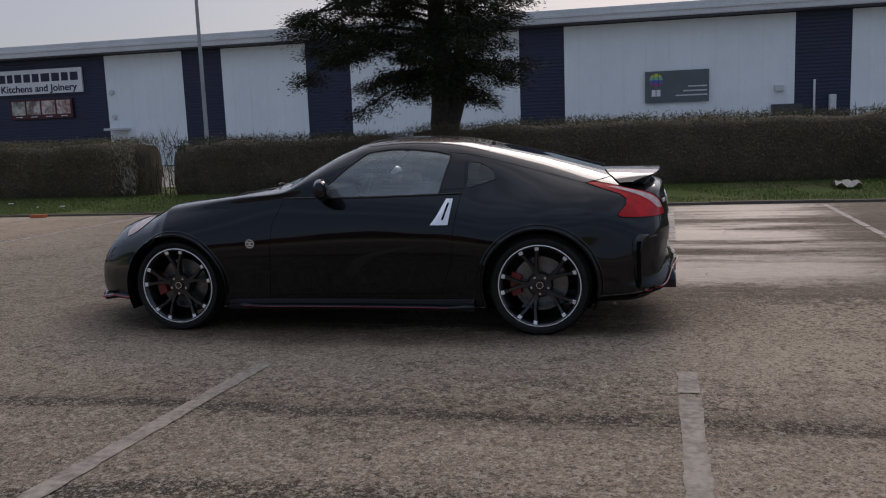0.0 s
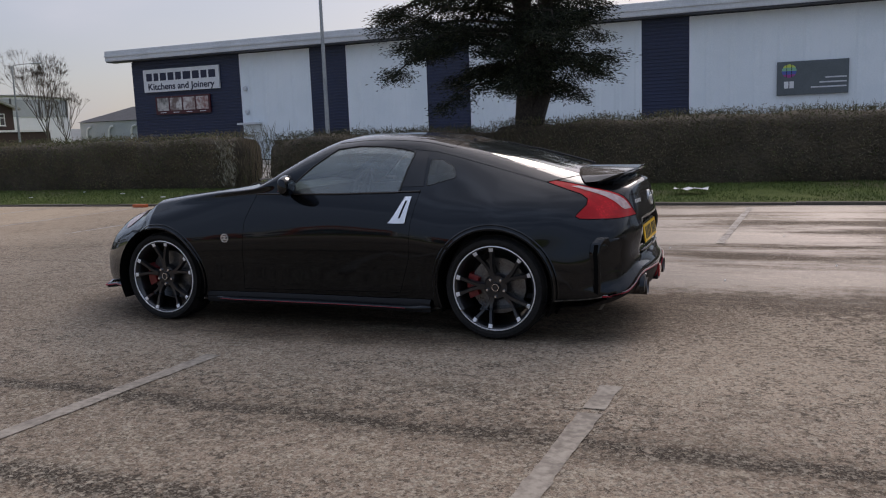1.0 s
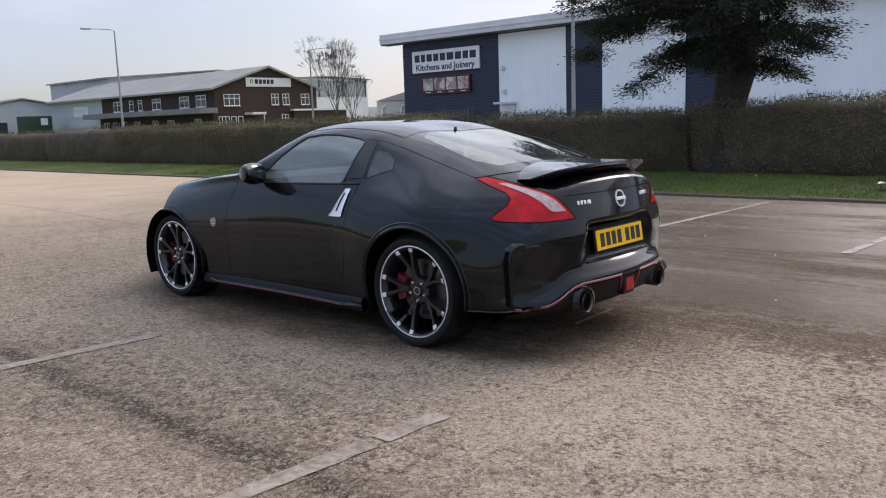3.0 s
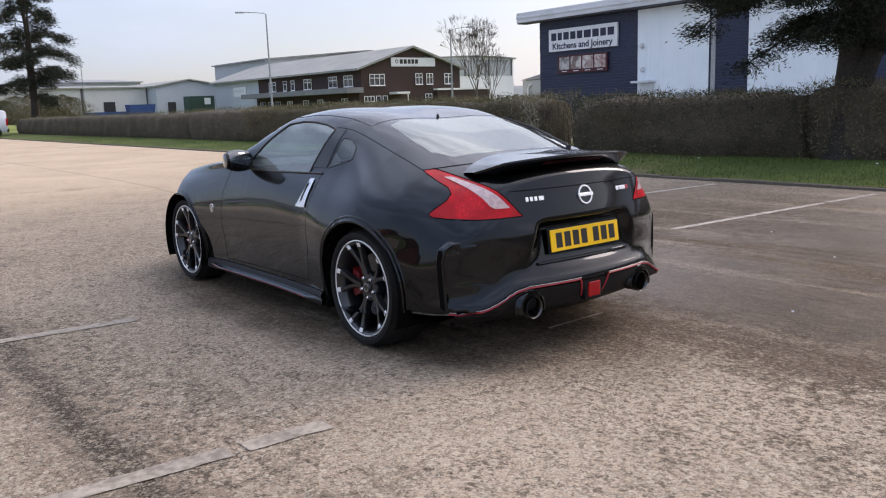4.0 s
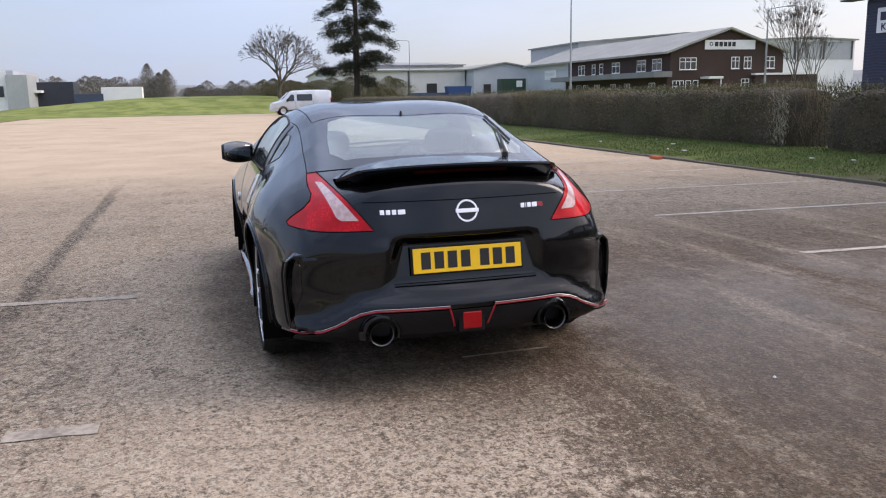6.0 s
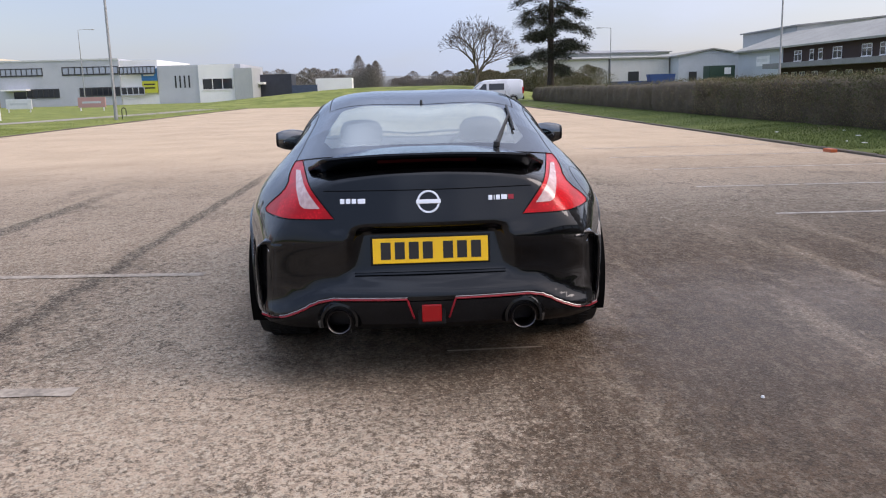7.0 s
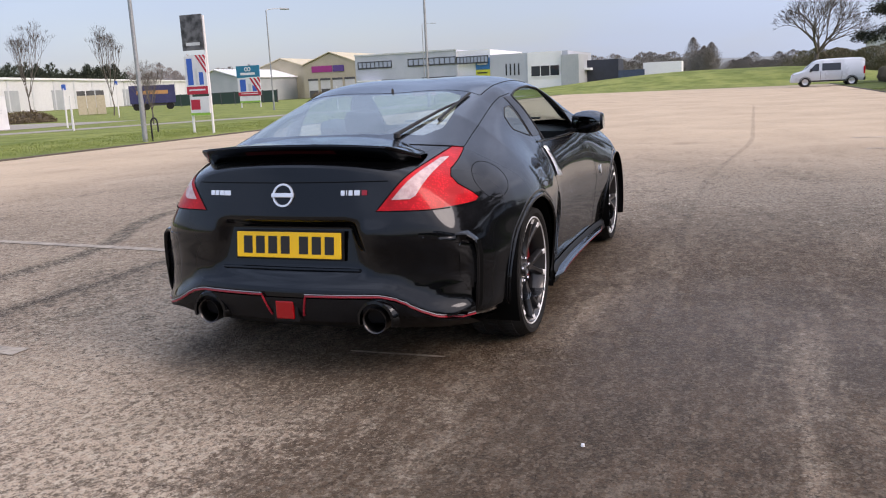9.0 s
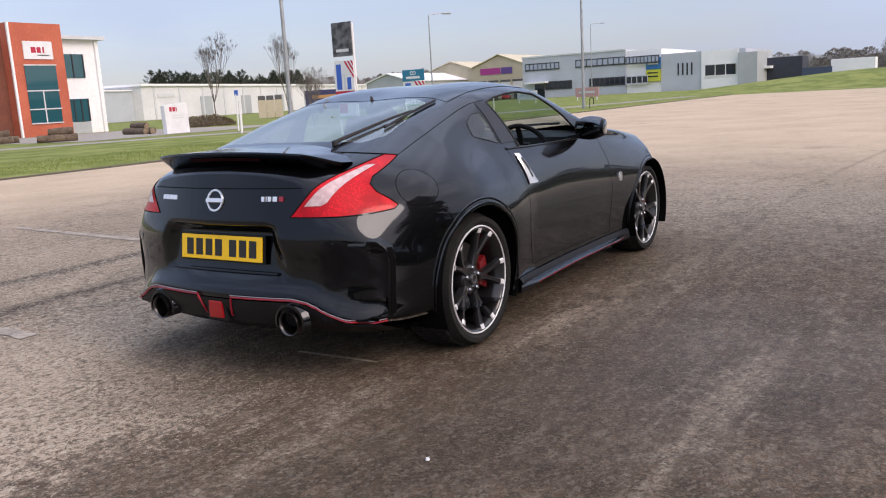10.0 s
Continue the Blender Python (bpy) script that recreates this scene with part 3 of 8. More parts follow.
ROOF_GREY = surface("grey_sheet_roof", (0.20, 0.21, 0.22), (0.30, 0.31, 0.32), 0.6, grain=10.0, patch=0.4)
SIGN_WHITE = surface("white_sign_board", (0.66, 0.67, 0.69), (0.76, 0.77, 0.78), 0.4, grain=30.0, patch=2.0, bump=0.0)
NAVY_INK = plain("navy_sign_ink", (0.012, 0.016, 0.045), 0.5)


def ribbed(x0, x1, z0, z1, y, material, parent, name, pitch, upright=True, depth=0.035):
    """A sheet of profiled cladding facing -y, its ribs upright or level."""
    length = (x1 - x0) if upright else (z1 - z0)
    n = max(1, round(length / pitch))
    prof = []
    for i in range(n):
        for u, d in ((0.0, 0.0), (0.62, 0.0), (0.72, depth), (0.90, depth)):
            prof.append(((i + u) * length / n, d))
    prof.append((length, 0.0))
    verts, faces = [], []
    for a, d in prof:
        if upright:
            verts += [(x0 + a, y - d, z0), (x0 + a, y - d, z1)]
        else:
            verts += [(x0, y - d, z0 + a), (x1, y - d, z0 + a)]
    faces = [(2 * i, 2 * i + 1, 2 * i + 3, 2 * i + 2) for i in range(len(prof) - 1)]
    if not upright:
        faces = [f[::-1] for f in faces]
    return raw(name, verts, faces, material, parent)


def industrial_unit():
    unit = thing("industrial_unit", "long low industrial unit clad in white and navy ribbed sheet", "industrial building")
    y = 34.7
    part("wall_core", boxed(-33.0, 45.0, y + 0.02, y + 30.0, 0.0, 6.05), CLAD_NAVY, unit)
    edges = (-33.05, -25.35, -20.72, -18.52, -13.82, -11.50, -2.88, -0.77, 9.63, 11.96, 22.4, 24.7, 35.0, 37.3, 45.0)
    for i, (a, b) in enumerate(zip(edges, edges[1:])):
        if i % 2:
            ribbed(a + 0.02, b - 0.02, 0.05, 6.0, y - 0.03, CLAD_WHITE, unit, "white_cladding", 1.0, True, 0.03)
        else:
            ribbed(a + 0.02, b - 0.02, 0.05, 6.0, y, CLAD_NAVY, unit, "navy_cladding", 0.16, False, 0.03)
    ribbed(0, 30.0, 0.05, 6.0, 0, CLAD_NAVY, unit, "end_cladding", 0.16, False, 0.03).matrix_world = pose(-33.03, y + 30.0, 0, 0, 0, -90)
    part("eaves_fascia", boxed(-34.35, 46.0, y - 0.75, y + 0.05, 6.10, 6.72, 0.05), FASCIA, unit, "pale metal eaves fascia")
    part("gutter", boxed(-34.35, 46.0, y - 0.80, y - 0.70, 6.35, 6.48, 0.02), FASCIA, unit)
    part("soffit", boxed(-34.30, 46.0, y - 0.70, y + 0.05, 6.04, 6.10), plain("dark_soffit", (0.05, 0.055, 0.065), 0.7), unit)
    bm = prism(bmesh.new(), [(y - 0.3, 6.70), (y + 15, 7.9), (y + 30.5, 6.70), (y + 30.5, 6.5), (y - 0.3, 6.5)], -34.2, 45.8, Matrix(((0, 0, 1, 0), (1, 0, 0, 0), (0, 1, 0, 0), (0, 0, 0, 1))))
    part("roof", bm, ROOF_GREY, unit)
    # fittings on the wall
    for x, z in ((-25.0, 4.05), (-24.95, 2.75)):
        part("wall_lamp", lathe(bmesh.new(), [(0.001, 0.16), (0.10, 0.14), (0.14, 0.05), (0.14, 0.0)], 16, Matrix.Translation((x, y - 0.06, z)) @ Matrix.Rotation(radians(90), 4, "X")), FASCIA, unit)
    part("door_canopy", boxed(-25.25, -24.05, y - 0.75, y - 0.04, 2.02, 2.14, 0.02), FASCIA, unit, "small flat canopy over the side door")
    part("side_door", boxed(-25.15, -24.2, y - 0.09, y - 0.05, 0.05, 2.0), CLAD_WHITE, unit, "pale side door")
    part("wall_box", boxed(8.75, 9.15, y - 0.22, y - 0.05, 2.55, 2.8), FASCIA, unit)
    part("meter_box", boxed(8.6, 9.9, y - 0.45, y - 0.05, 0.1, 1.95, 0.02), plain("dark_meter_box", (0.05, 0.055, 0.06), 0.6), unit, "dark meter cabinet")
    part("downpipe", rod(bmesh.new(), (10.45, y - 0.08, 1.0), (10.45, y - 0.08, 3.0), 0.05), SIGN_WHITE, unit)
    part("intake_box", boxed(11.05, 11.35, y - 0.3, y - 0.04, 1.6, 2.3, 0.05), FASCIA, unit)
    return unit


industrial_unit()


def lay_wall(x, y, z):
    """Lays a flat drawing on a wall that faces -y."""
    return Matrix.Translation((x, y, z)) @ Matrix.Rotation(radians(90), 4, "X")


def kitchen_sign():
    sign = thing("shop_sign", "white sign board with dark lettering on the navy cladding", "sign")
    x0, x1, z0, z1, y = -32.1, -26.68, 4.18, 5.50, 34.60
    part("board", boxed(x0, x1, y - 0.06, y + 0.06, z0, z1, 0.02), SIGN_WHITE, sign)
    widths = (0.50, 0.42, 0.52, 0.50, 0.50, 0.62, 0.56, 0.50, 0.56)
    x = x0 + 0.24
    for w in widths:
        part("name_mark", boxed(x, x + w - 0.09, y - 0.075, y - 0.061, 4.83, 5.27), NAVY_INK, sign)
        x += w + 0.045
    lettering("Kitchens and Joinery", 0.52, lay_wall((x0 + x1) / 2 - 0.02, y - 0.066, 4.47) @ Matrix.Diagonal((1.10, 1.0, 1.0, 1.0)), NAVY_INK, sign, "strapline", 0.005, "dark lettering", 0.011)
    return sign


def photo_sign():
    sign = thing("picture_board", "dark red board with four pale kitchen pictures", "sign")
    y = 34.60
    part("board", boxed(-31.35, -27.43, y - 0.05, y + 0.06, 2.84, 3.90, 0.01), surface("maroon_board", (0.05, 0.006, 0.010), (0.08, 0.010, 0.016), 0.5), sign)
    for k in range(4):
        x = -31.22 + k * 0.945
        tone = surface("picture_print", (0.10 + 0.05 * k, 0.10, 0.09), (0.62, 0.58, 0.54), 0.4, grain=3.0, patch=2.0 + k, bump=0.0)
        part("picture", boxed(x, x + 0.83, y - 0.062, y - 0.052, 3.06, 3.80), tone, sign, "pale printed picture")
        part("caption", boxed(x + 0.2, x + 0.62, y - 0.060, y - 0.052, 2.93, 2.97), SIGN_WHITE, sign)
    return sign


def grey_sign():
    sign = thing("company_sign", "slate grey sign board with a coloured globe", "sign")
    x0, x1, z0, z1, y = 3.0, 5.88, 2.24, 3.70, 34.58
    part("board", boxed(x0, x1, y - 0.05, y + 0.05, z0, z1, 0.015), surface("slate_board", (0.085, 0.105, 0.115), (0.11, 0.13, 0.14), 0.45, grain=20.0, bump=0.0), sign)
    cx, cz = x0 + 0.50, z0 + 1.05
    colours = ((0.55, 0.62, 0.10), (0.20, 0.45, 0.30), (0.08, 0.12, 0.40), (0.35, 0.06, 0.25))
    for k, c in enumerate(colours):
        zl, zh = cz + 0.30 - 0.15 * (k + 1), cz + 0.30 - 0.15 * k
        outline = [(cx + s * math.sqrt(max(0.0, 0.09 - (z - cz) ** 2)), z) for s, zs in ((1, (zl, (zl + zh) / 2, zh)), (-1, (zh, (zl + zh) / 2, zl))) for z in zs]
        part("globe_band", prism(bmesh.new(), [(a + 0.0003 * i, b) for i, (a, b) in enumerate(outline)], 0.052, 0.060, Matrix.Translation((0, y, 0)) @ Matrix.Rotation(radians(90), 4, "X")), plain("globe_colour", c, 0.4), sign)
    for dx in (-0.10, 0.10):
        part("globe_line", boxed(cx + dx - 0.012, cx + dx + 0.012, y - 0.066, y - 0.060, cz - 0.27, cz + 0.27), INK, sign)
    for dx in (-0.20, 0.02):
        part("name_mark", boxed(cx + dx, cx + dx + 0.18, y - 0.064, y - 0.052, z0 + 0.30, z0 + 0.60), SIGN_WHITE, sign)
    for k, (a, b) in enumerate(((0.68, 0.97), (0.60, 0.97), (0.48, 0.97))):
        part("text_bar", boxed(x0 + 2.88 * a, x0 + 2.88 * b, y - 0.056, y - 0.052, z0 + 0.68 - 0.2 * k, z0 + 0.74 - 0.2 * k), FASCIA, sign)
    return sign


kitchen_sign(), photo_sign(), grey_sign()


# ---- the sports coupe ----
from mathutils.bvhtree import BVHTree

# Curves along the car (it faces -x): heights and half widths of the section's corners.
C_ZC = curve((-2.2, 0.69), (-2.0, 0.74), (-1.6, 0.81), (-1.28, 0.862), (-0.95, 0.903), (-0.76, 0.925), (-0.47, 1.045), (-0.29, 1.132), (-0.08, 1.222), (0.08, 1.265), (0.25, 1.284), (0.55, 1.272), (0.93, 1.206), (1.3, 1.125), (1.65, 1.040), (1.9, 0.981), (2.15, 0.948))
C_YR = curve((-2.2, 0.45), (-1.6, 0.58), (-1.2, 0.64), (-0.8, 0.70), (-0.45, 0.72), (-0.1, 0.625), (0.2, 0.560), (0.6, 0.540), (1.0, 0.510), (1.4, 0.492), (1.8, 0.50), (2.15, 0.47))
C_ZR = curve((-2.2, 0.70), (-2.08, 0.738), (-1.84, 0.782), (-1.60, 0.822), (-1.27, 0.875), (-0.99, 0.907), (-0.77, 0.930), (-0.45, 0.962), (-0.25, 1.062), (-0.08, 1.150), (0.12, 1.220), (0.40, 1.240), (0.7, 1.224), (1.0, 1.165), (1.35, 1.083), (1.7, 0.998), (1.95, 0.938), (2.15, 0.905))
C_YS = curve((-2.2, 0.60), (-1.9, 0.72), (-1.6, 0.785), (-1.2, 0.810), (-0.8, 0.806), (-0.45, 0.798), (0.1, 0.789), (0.6, 0.786), (0.95, 0.790), (1.3, 0.825), (1.65, 0.80), (1.95, 0.72), (2.15, 0.62))
C_ZS = curve((-2.2, 0.60), (-1.9, 0.675), (-1.6, 0.755), (-1.2, 0.805), (-0.8, 0.85), (-0.4, 0.892), (0.1, 0.905), (0.6, 0.910), (0.9, 0.900), (1.3, 0.860), (1.65, 0.835), (1.95, 0.80), (2.15, 0.76))
C_YW = curve((-2.2, 0.60), (-1.9, 0.735), (-1.6, 0.840), (-1.25, 0.905), (-0.9, 0.885), (-0.4, 0.862), (0.1, 0.858), (0.6, 0.872), (0.95, 0.908), (1.3, 0.930), (1.65, 0.905), (1.95, 0.84), (2.15, 0.79))
C_ZW = curve((-2.2, 0.40), (-1.6, 0.54), (-1.25, 0.60), (-0.8, 0.60), (0.1, 0.64), (0.7, 0.65), (1.3, 0.62), (1.7, 0.58), (2.15, 0.56))
C_YL = curve((-2.2, 0.60), (-1.9, 0.73), (-1.6, 0.832), (-1.25, 0.895), (-0.8, 0.850), (-0.4, 0.832), (0.1, 0.830), (0.6, 0.845), (0.95, 0.890), (1.3, 0.920), (1.65, 0.905), (1.95, 0.86), (2.15, 0.82))
C_ZB = curve((-2.2, 0.19), (-1.6, 0.205), (-0.8, 0.165), (0.8, 0.175), (1.6, 0.22), (1.9, 0.255), (2.15, 0.265))
C_TAIL = curve((0.20, 2.08), (0.28, 2.145), (0.345, 2.170), (0.385, 2.179), (0.405, 2.177), (0.428, 2.160), (0.455, 2.148), (0.50, 2.143), (0.55, 2.147), (0.60, 2.155), (0.635, 2.155), (0.70, 2.140), (0.83, 2.110), (0.90, 2.095), (0.95, 2.083), (1.0, 2.068))
# the height of the red line over the diffuser, by the distance from the middle
C_LINE = curve((0.0, 0.383), (0.43, 0.383), (0.50, 0.370), (0.58, 0.330), (0.66, 0.296), (0.72, 0.284), (0.80, 0.281))
C_NOSE = curve((0.10, -2.11), (0.20, -2.155), (0.30, -2.178), (0.40, -2.172), (0.55, -2.10), (0.65, -2.005), (0.80, -1.86))


def soft_step(a, b, x):
    t = min(1.0, max(0.0, (x - a) / (b - a)))
    return t * t * (3 - 2 * t)


def tail_x(y, z):
    """The tail's surface: rounded in plan, with the recess of the number plate."""
    a = abs(y)
    low = z + (0.383 - C_LINE(a)) * soft_step(0.60, 0.45, z)
    x = C_TAIL(low) - 0.24 * a * a - 0.34 * max(0.0, a - 0.55) ** 2 - 2.3 * max(0.0, a - 0.62) ** 2 * soft_step(0.78, 0.54, z)
    inside = soft_step(0.382, 0.322, a + 0.32 * (z - 0.58)) * soft_step(0.448, 0.500, z) * soft_step(0.704, 0.672, z)
    floor = 2.112 - 0.17 * (z - 0.49) - 0.10 * a * a
    return x + (min(x, floor) - x) * inside


def nose_x(y, z):
    return C_NOSE(z) + 0.55 * y * y + 0.25 * max(0.0, abs(y) - 0.6) ** 2


def catmull(p0, p1, p2, p3, t):
    return 0.5 * (2 * p1 + (p2 - p0) * t + (2 * p0 - 5 * p1 + 4 * p2 - p3) * t * t + (3 * p1 - p0 - 3 * p2 + p3) * t**3)


SEGMENTS = (6, 9, 14, 18, 20)


def half_section(x):
    """(y, z, segment, part of it) from the sill's foot up to the middle of the top."""
    yl, zb = C_YL(x), C_ZB(x)
    low = 0.34 + 0.05 * soft_step(1.4, 1.9, x)
    pts = [Vector((yl - 0.02, zb)), Vector((yl, low)), Vector((C_YW(x), C_ZW(x))), Vector((C_YS(x), C_ZS(x))), Vector((C_YR(x), C_ZR(x))), Vector((0.0, C_ZC(x)))]
    ends = [pts[0] * 2 - pts[1], *pts, Vector((-pts[4].x, pts[4].y))]
    out = []
    for s, n in enumerate(SEGMENTS):
        for i in range(n):
            q = catmull(*ends[s : s + 4], i / n)
            out.append((q.x, q.y, s, i / n))
    out.append((0.0, pts[5].y, 4, 1.0))
    return out


def body_point(x, y, z):
    """Bends the sections of both ends on to nose and tail, and rounds the edges there."""
    for start, end, sign in ((2.03, 2.15, 1), (-2.05, -2.2, -1)):
        q = (x - start) / (end - start)
        if q > 0:
            s = 1 - 0.075 * (1 - math.sqrt(max(0.0, 1 - min(1.0, q) ** 2)))
            y, z = y * s, 0.58 + (z - 0.58) * s
    if x > 1.3:
        w = (x - 1.3) / 0.85
        x = 1.3 + w * (tail_x(y, z) - 1.3)
    elif x < -1.3:
        w = (-1.3 - x) / 0.9
        x = -1.3 + w * (nose_x(y, z) + 1.3)
    return Vector((x, y, z))


def build_body():
    """All outer faces of the body as lists of points, quads and a hint (segment, part of it) for each quad."""
    stations = sorted(set([round(-2.2 + 4.35 * i / 270, 4) for i in range(271)] + [2.11, 2.125, 2.138, 2.145, -2.17, -2.19]))
    pts, quads, hint = [], [], []
    ring = []
    for x in stations:
        half = half_section(x)
        loop = [(-y, z, s, t) for y, z, s, t in half] + [(y, z, s, t) for y, z, s, t in half[-2::-1]]
        ring.append([len(pts) + k for k in range(len(loop))])
        pts += [body_point(x, y, z) for y, z, s, t in loop]
        tags = [(s, t) for *_, s, t in loop]
    n = len(tags)
    for a, b in zip(ring, ring[1:]):
        for k in range(n - 1):
            quads.append((a[k], a[k + 1], b[k + 1], b[k]))
            hint.append(tags[k] if k < n // 2 else tags[k + 1])
        quads.append((a[n - 1], a[0], b[0], b[n - 1]))
        hint.append((-1, 0.0))
    for end, where in ((ring[-1], tail_x), (ring[0], nose_x)):
        rows = []
        for k in range(n // 2 + 1):
            l, r = end[k], end[n - 1 - k]
            if l == r:
                rows.append([l])
                continue
            row, steps = [l], 56
            for i in range(1, steps):
                y = pts[l].y + (pts[r].y - pts[l].y) * i / steps
                row.append(len(pts))
                pts.append(Vector((where(y, pts[l].z), y, pts[l].z)))
            rows.append(row + [r])
        turn = -1 if where is tail_x else 1
        for a, b in zip(rows, rows[1:]):
            if len(b) == 1:
                quads += [(a[i], a[i + 1], b[0])[::turn] for i in range(len(a) - 1)]
            else:
                quads += [(a[i], a[i + 1], b[i + 1], b[i])[::turn] for i in range(len(a) - 1)]
            hint += [(9, 0.0)] * (len(a) - 1)
    return pts, quads, hint


def outside(poly, u, v):
    """The signed distance of (u, v) from a flat outline, negative inside."""
    best, inside, n = 1e9, False, len(poly)
    for i in range(n):
        (ax, ay), (bx, by) = poly[i], poly[(i + 1) % n]
        ex, ey, wx, wy = bx - ax, by - ay, u - ax, v - ay
        t = min(1.0, max(0.0, (wx * ex + wy * ey) / (ex * ex + ey * ey)))
        best = min(best, (wx - ex * t) ** 2 + (wy - ey * t) ** 2)
        if (ay > v) != (by > v) and u < (bx - ax) * (v - ay) / (by - ay) + ax:
            inside = not inside
    return -math.sqrt(best) if inside else math.sqrt(best)


SIDE_WINDOW = [(-0.155, 0.926), (0.0, 1.062), (0.15, 1.172), (0.30, 1.188), (0.46, 1.182), (0.60, 1.166), (0.69, 1.146), (0.635, 0.930), (0.2, 0.925)]
QUARTER_WINDOW = [(0.842, 0.962), (0.842, 1.100), (0.90, 1.093), (0.98, 1.052), (1.005, 1.005)]
DOOR = [(-0.55, 0.25), (-0.50, 0.73), (-0.42, 0.90), (-0.30, 0.912), (0.795, 0.920), (0.755, 0.70), (0.74, 0.50), (0.655, 0.27)]
LAMP_SIDE = [(1.585, 0.955), (1.86, 1.02), (2.2, 1.04), (2.2, 0.728), (1.81, 0.742), (1.785, 0.757), (1.800, 0.778), (1.838, 0.820), (1.838, 0.852), (1.80, 0.880), (1.70, 0.915)]
LAMP_BACK = [(0.640, 1.02), (0.417, 0.735), (0.70, 0.73), (1.0, 0.73), (1.0, 1.02)]
ARCHES = ((1.298, 0.325, 0.362), (-1.232, 0.318, 0.352))


def f_arch(p):
    return max(r - math.hypot(p.x - x, p.z - z) for x, z, r in ARCHES) if abs(p.y) > 0.55 and p.z < 0.75 else -1.0


def f_side(p):
    return 0.02 - outside(SIDE_WINDOW, p.x, p.z) if abs(p.y) > 0.45 else -1.0


def f_quarter(p):
    return 0.012 - outside(QUARTER_WINDOW, p.x, p.z) if abs(p.y) > 0.45 else -1.0


def f_screen(p):
    y = abs(p.y)
    return min(p.x - (-0.74 + 0.55 * y * y), -0.01 - 0.10 * y * y - p.x, 0.655 - 0.20 * (p.x + 0.45) - y) if p.z > 0.92 else -1.0


def f_hatch_glass(p):
    u = [(0.985, 0.0), (0.990, 0.33), (1.04, 0.425), (1.30, 0.470), (1.48, 0.485), (1.60, 0.44), (1.635, 0.25), (1.64, 0.0)]
    return 0.02 - outside(u + [(a, -b) for a, b in u[-2:0:-1]], p.x, p.y) if p.z > 0.95 else -1.0


def f_lamp(p):
    return min(-outside(LAMP_SIDE, p.x, p.z), -outside(LAMP_BACK, abs(p.y), p.z)) if p.x > 1.5 else -1.0


def f_door(p):
    return 0.015 - outside(DOOR, p.x, p.z) if abs(p.y) > 0.5 else -1.0


def f_bonnet(p):
    y = abs(p.y)
    return min(0.60 + 0.06 * p.x + 0.12 - y, p.x + 1.86 - 0.5 * y * y, -0.80 + 0.52 * y * y - p.x) if p.z > 0.5 else -1.0


def f_hatch(p):
    y = abs(p.y)
    return min(p.x - 0.935 - 0.02 * y, 0.53 - 0.012 * (p.x - 1.0) - y + 0.02 * max(0.0, p.x - 1.7), p.z - 0.857) if p.z > 0.80 else -1.0


def f_bumper(p):
    return min(p.x - 1.64, 0.742 + 0.4 * max(0.0, p.x - 1.95) - p.z)


def f_front(p):
    return min(-1.60 - p.x, 0.655 - 0.4 * max(0.0, p.x + 1.8) - p.z)


def ease_corners(pts, quads):
    """Rounds the bumper's rear corners, where flank and tail meet."""
    near = {}
    for q in quads:
        for a, b in zip(q, (*q[1:], q[0])):
            near.setdefault(a, set()).add(b)
            near.setdefault(b, set()).add(a)
    weight = {}
    for i, p in enumerate(pts):
        w = soft_step(1.74, 1.86, p.x) * soft_step(0.42, 0.54, abs(p.y)) * soft_step(0.40, 0.47, p.z) * soft_step(0.96, 0.88, p.z)
        if w > 0.01:
            weight[i] = 0.7 * w
    for _ in range(22):
        moved = {}
        for i, w in weight.items():
            mean = Vector()
            for j in near[i]:
                mean += pts[j]
            moved[i] = pts[i].lerp(mean / len(near[i]), w)
        for i, p in moved.items():
            pts[i] = p


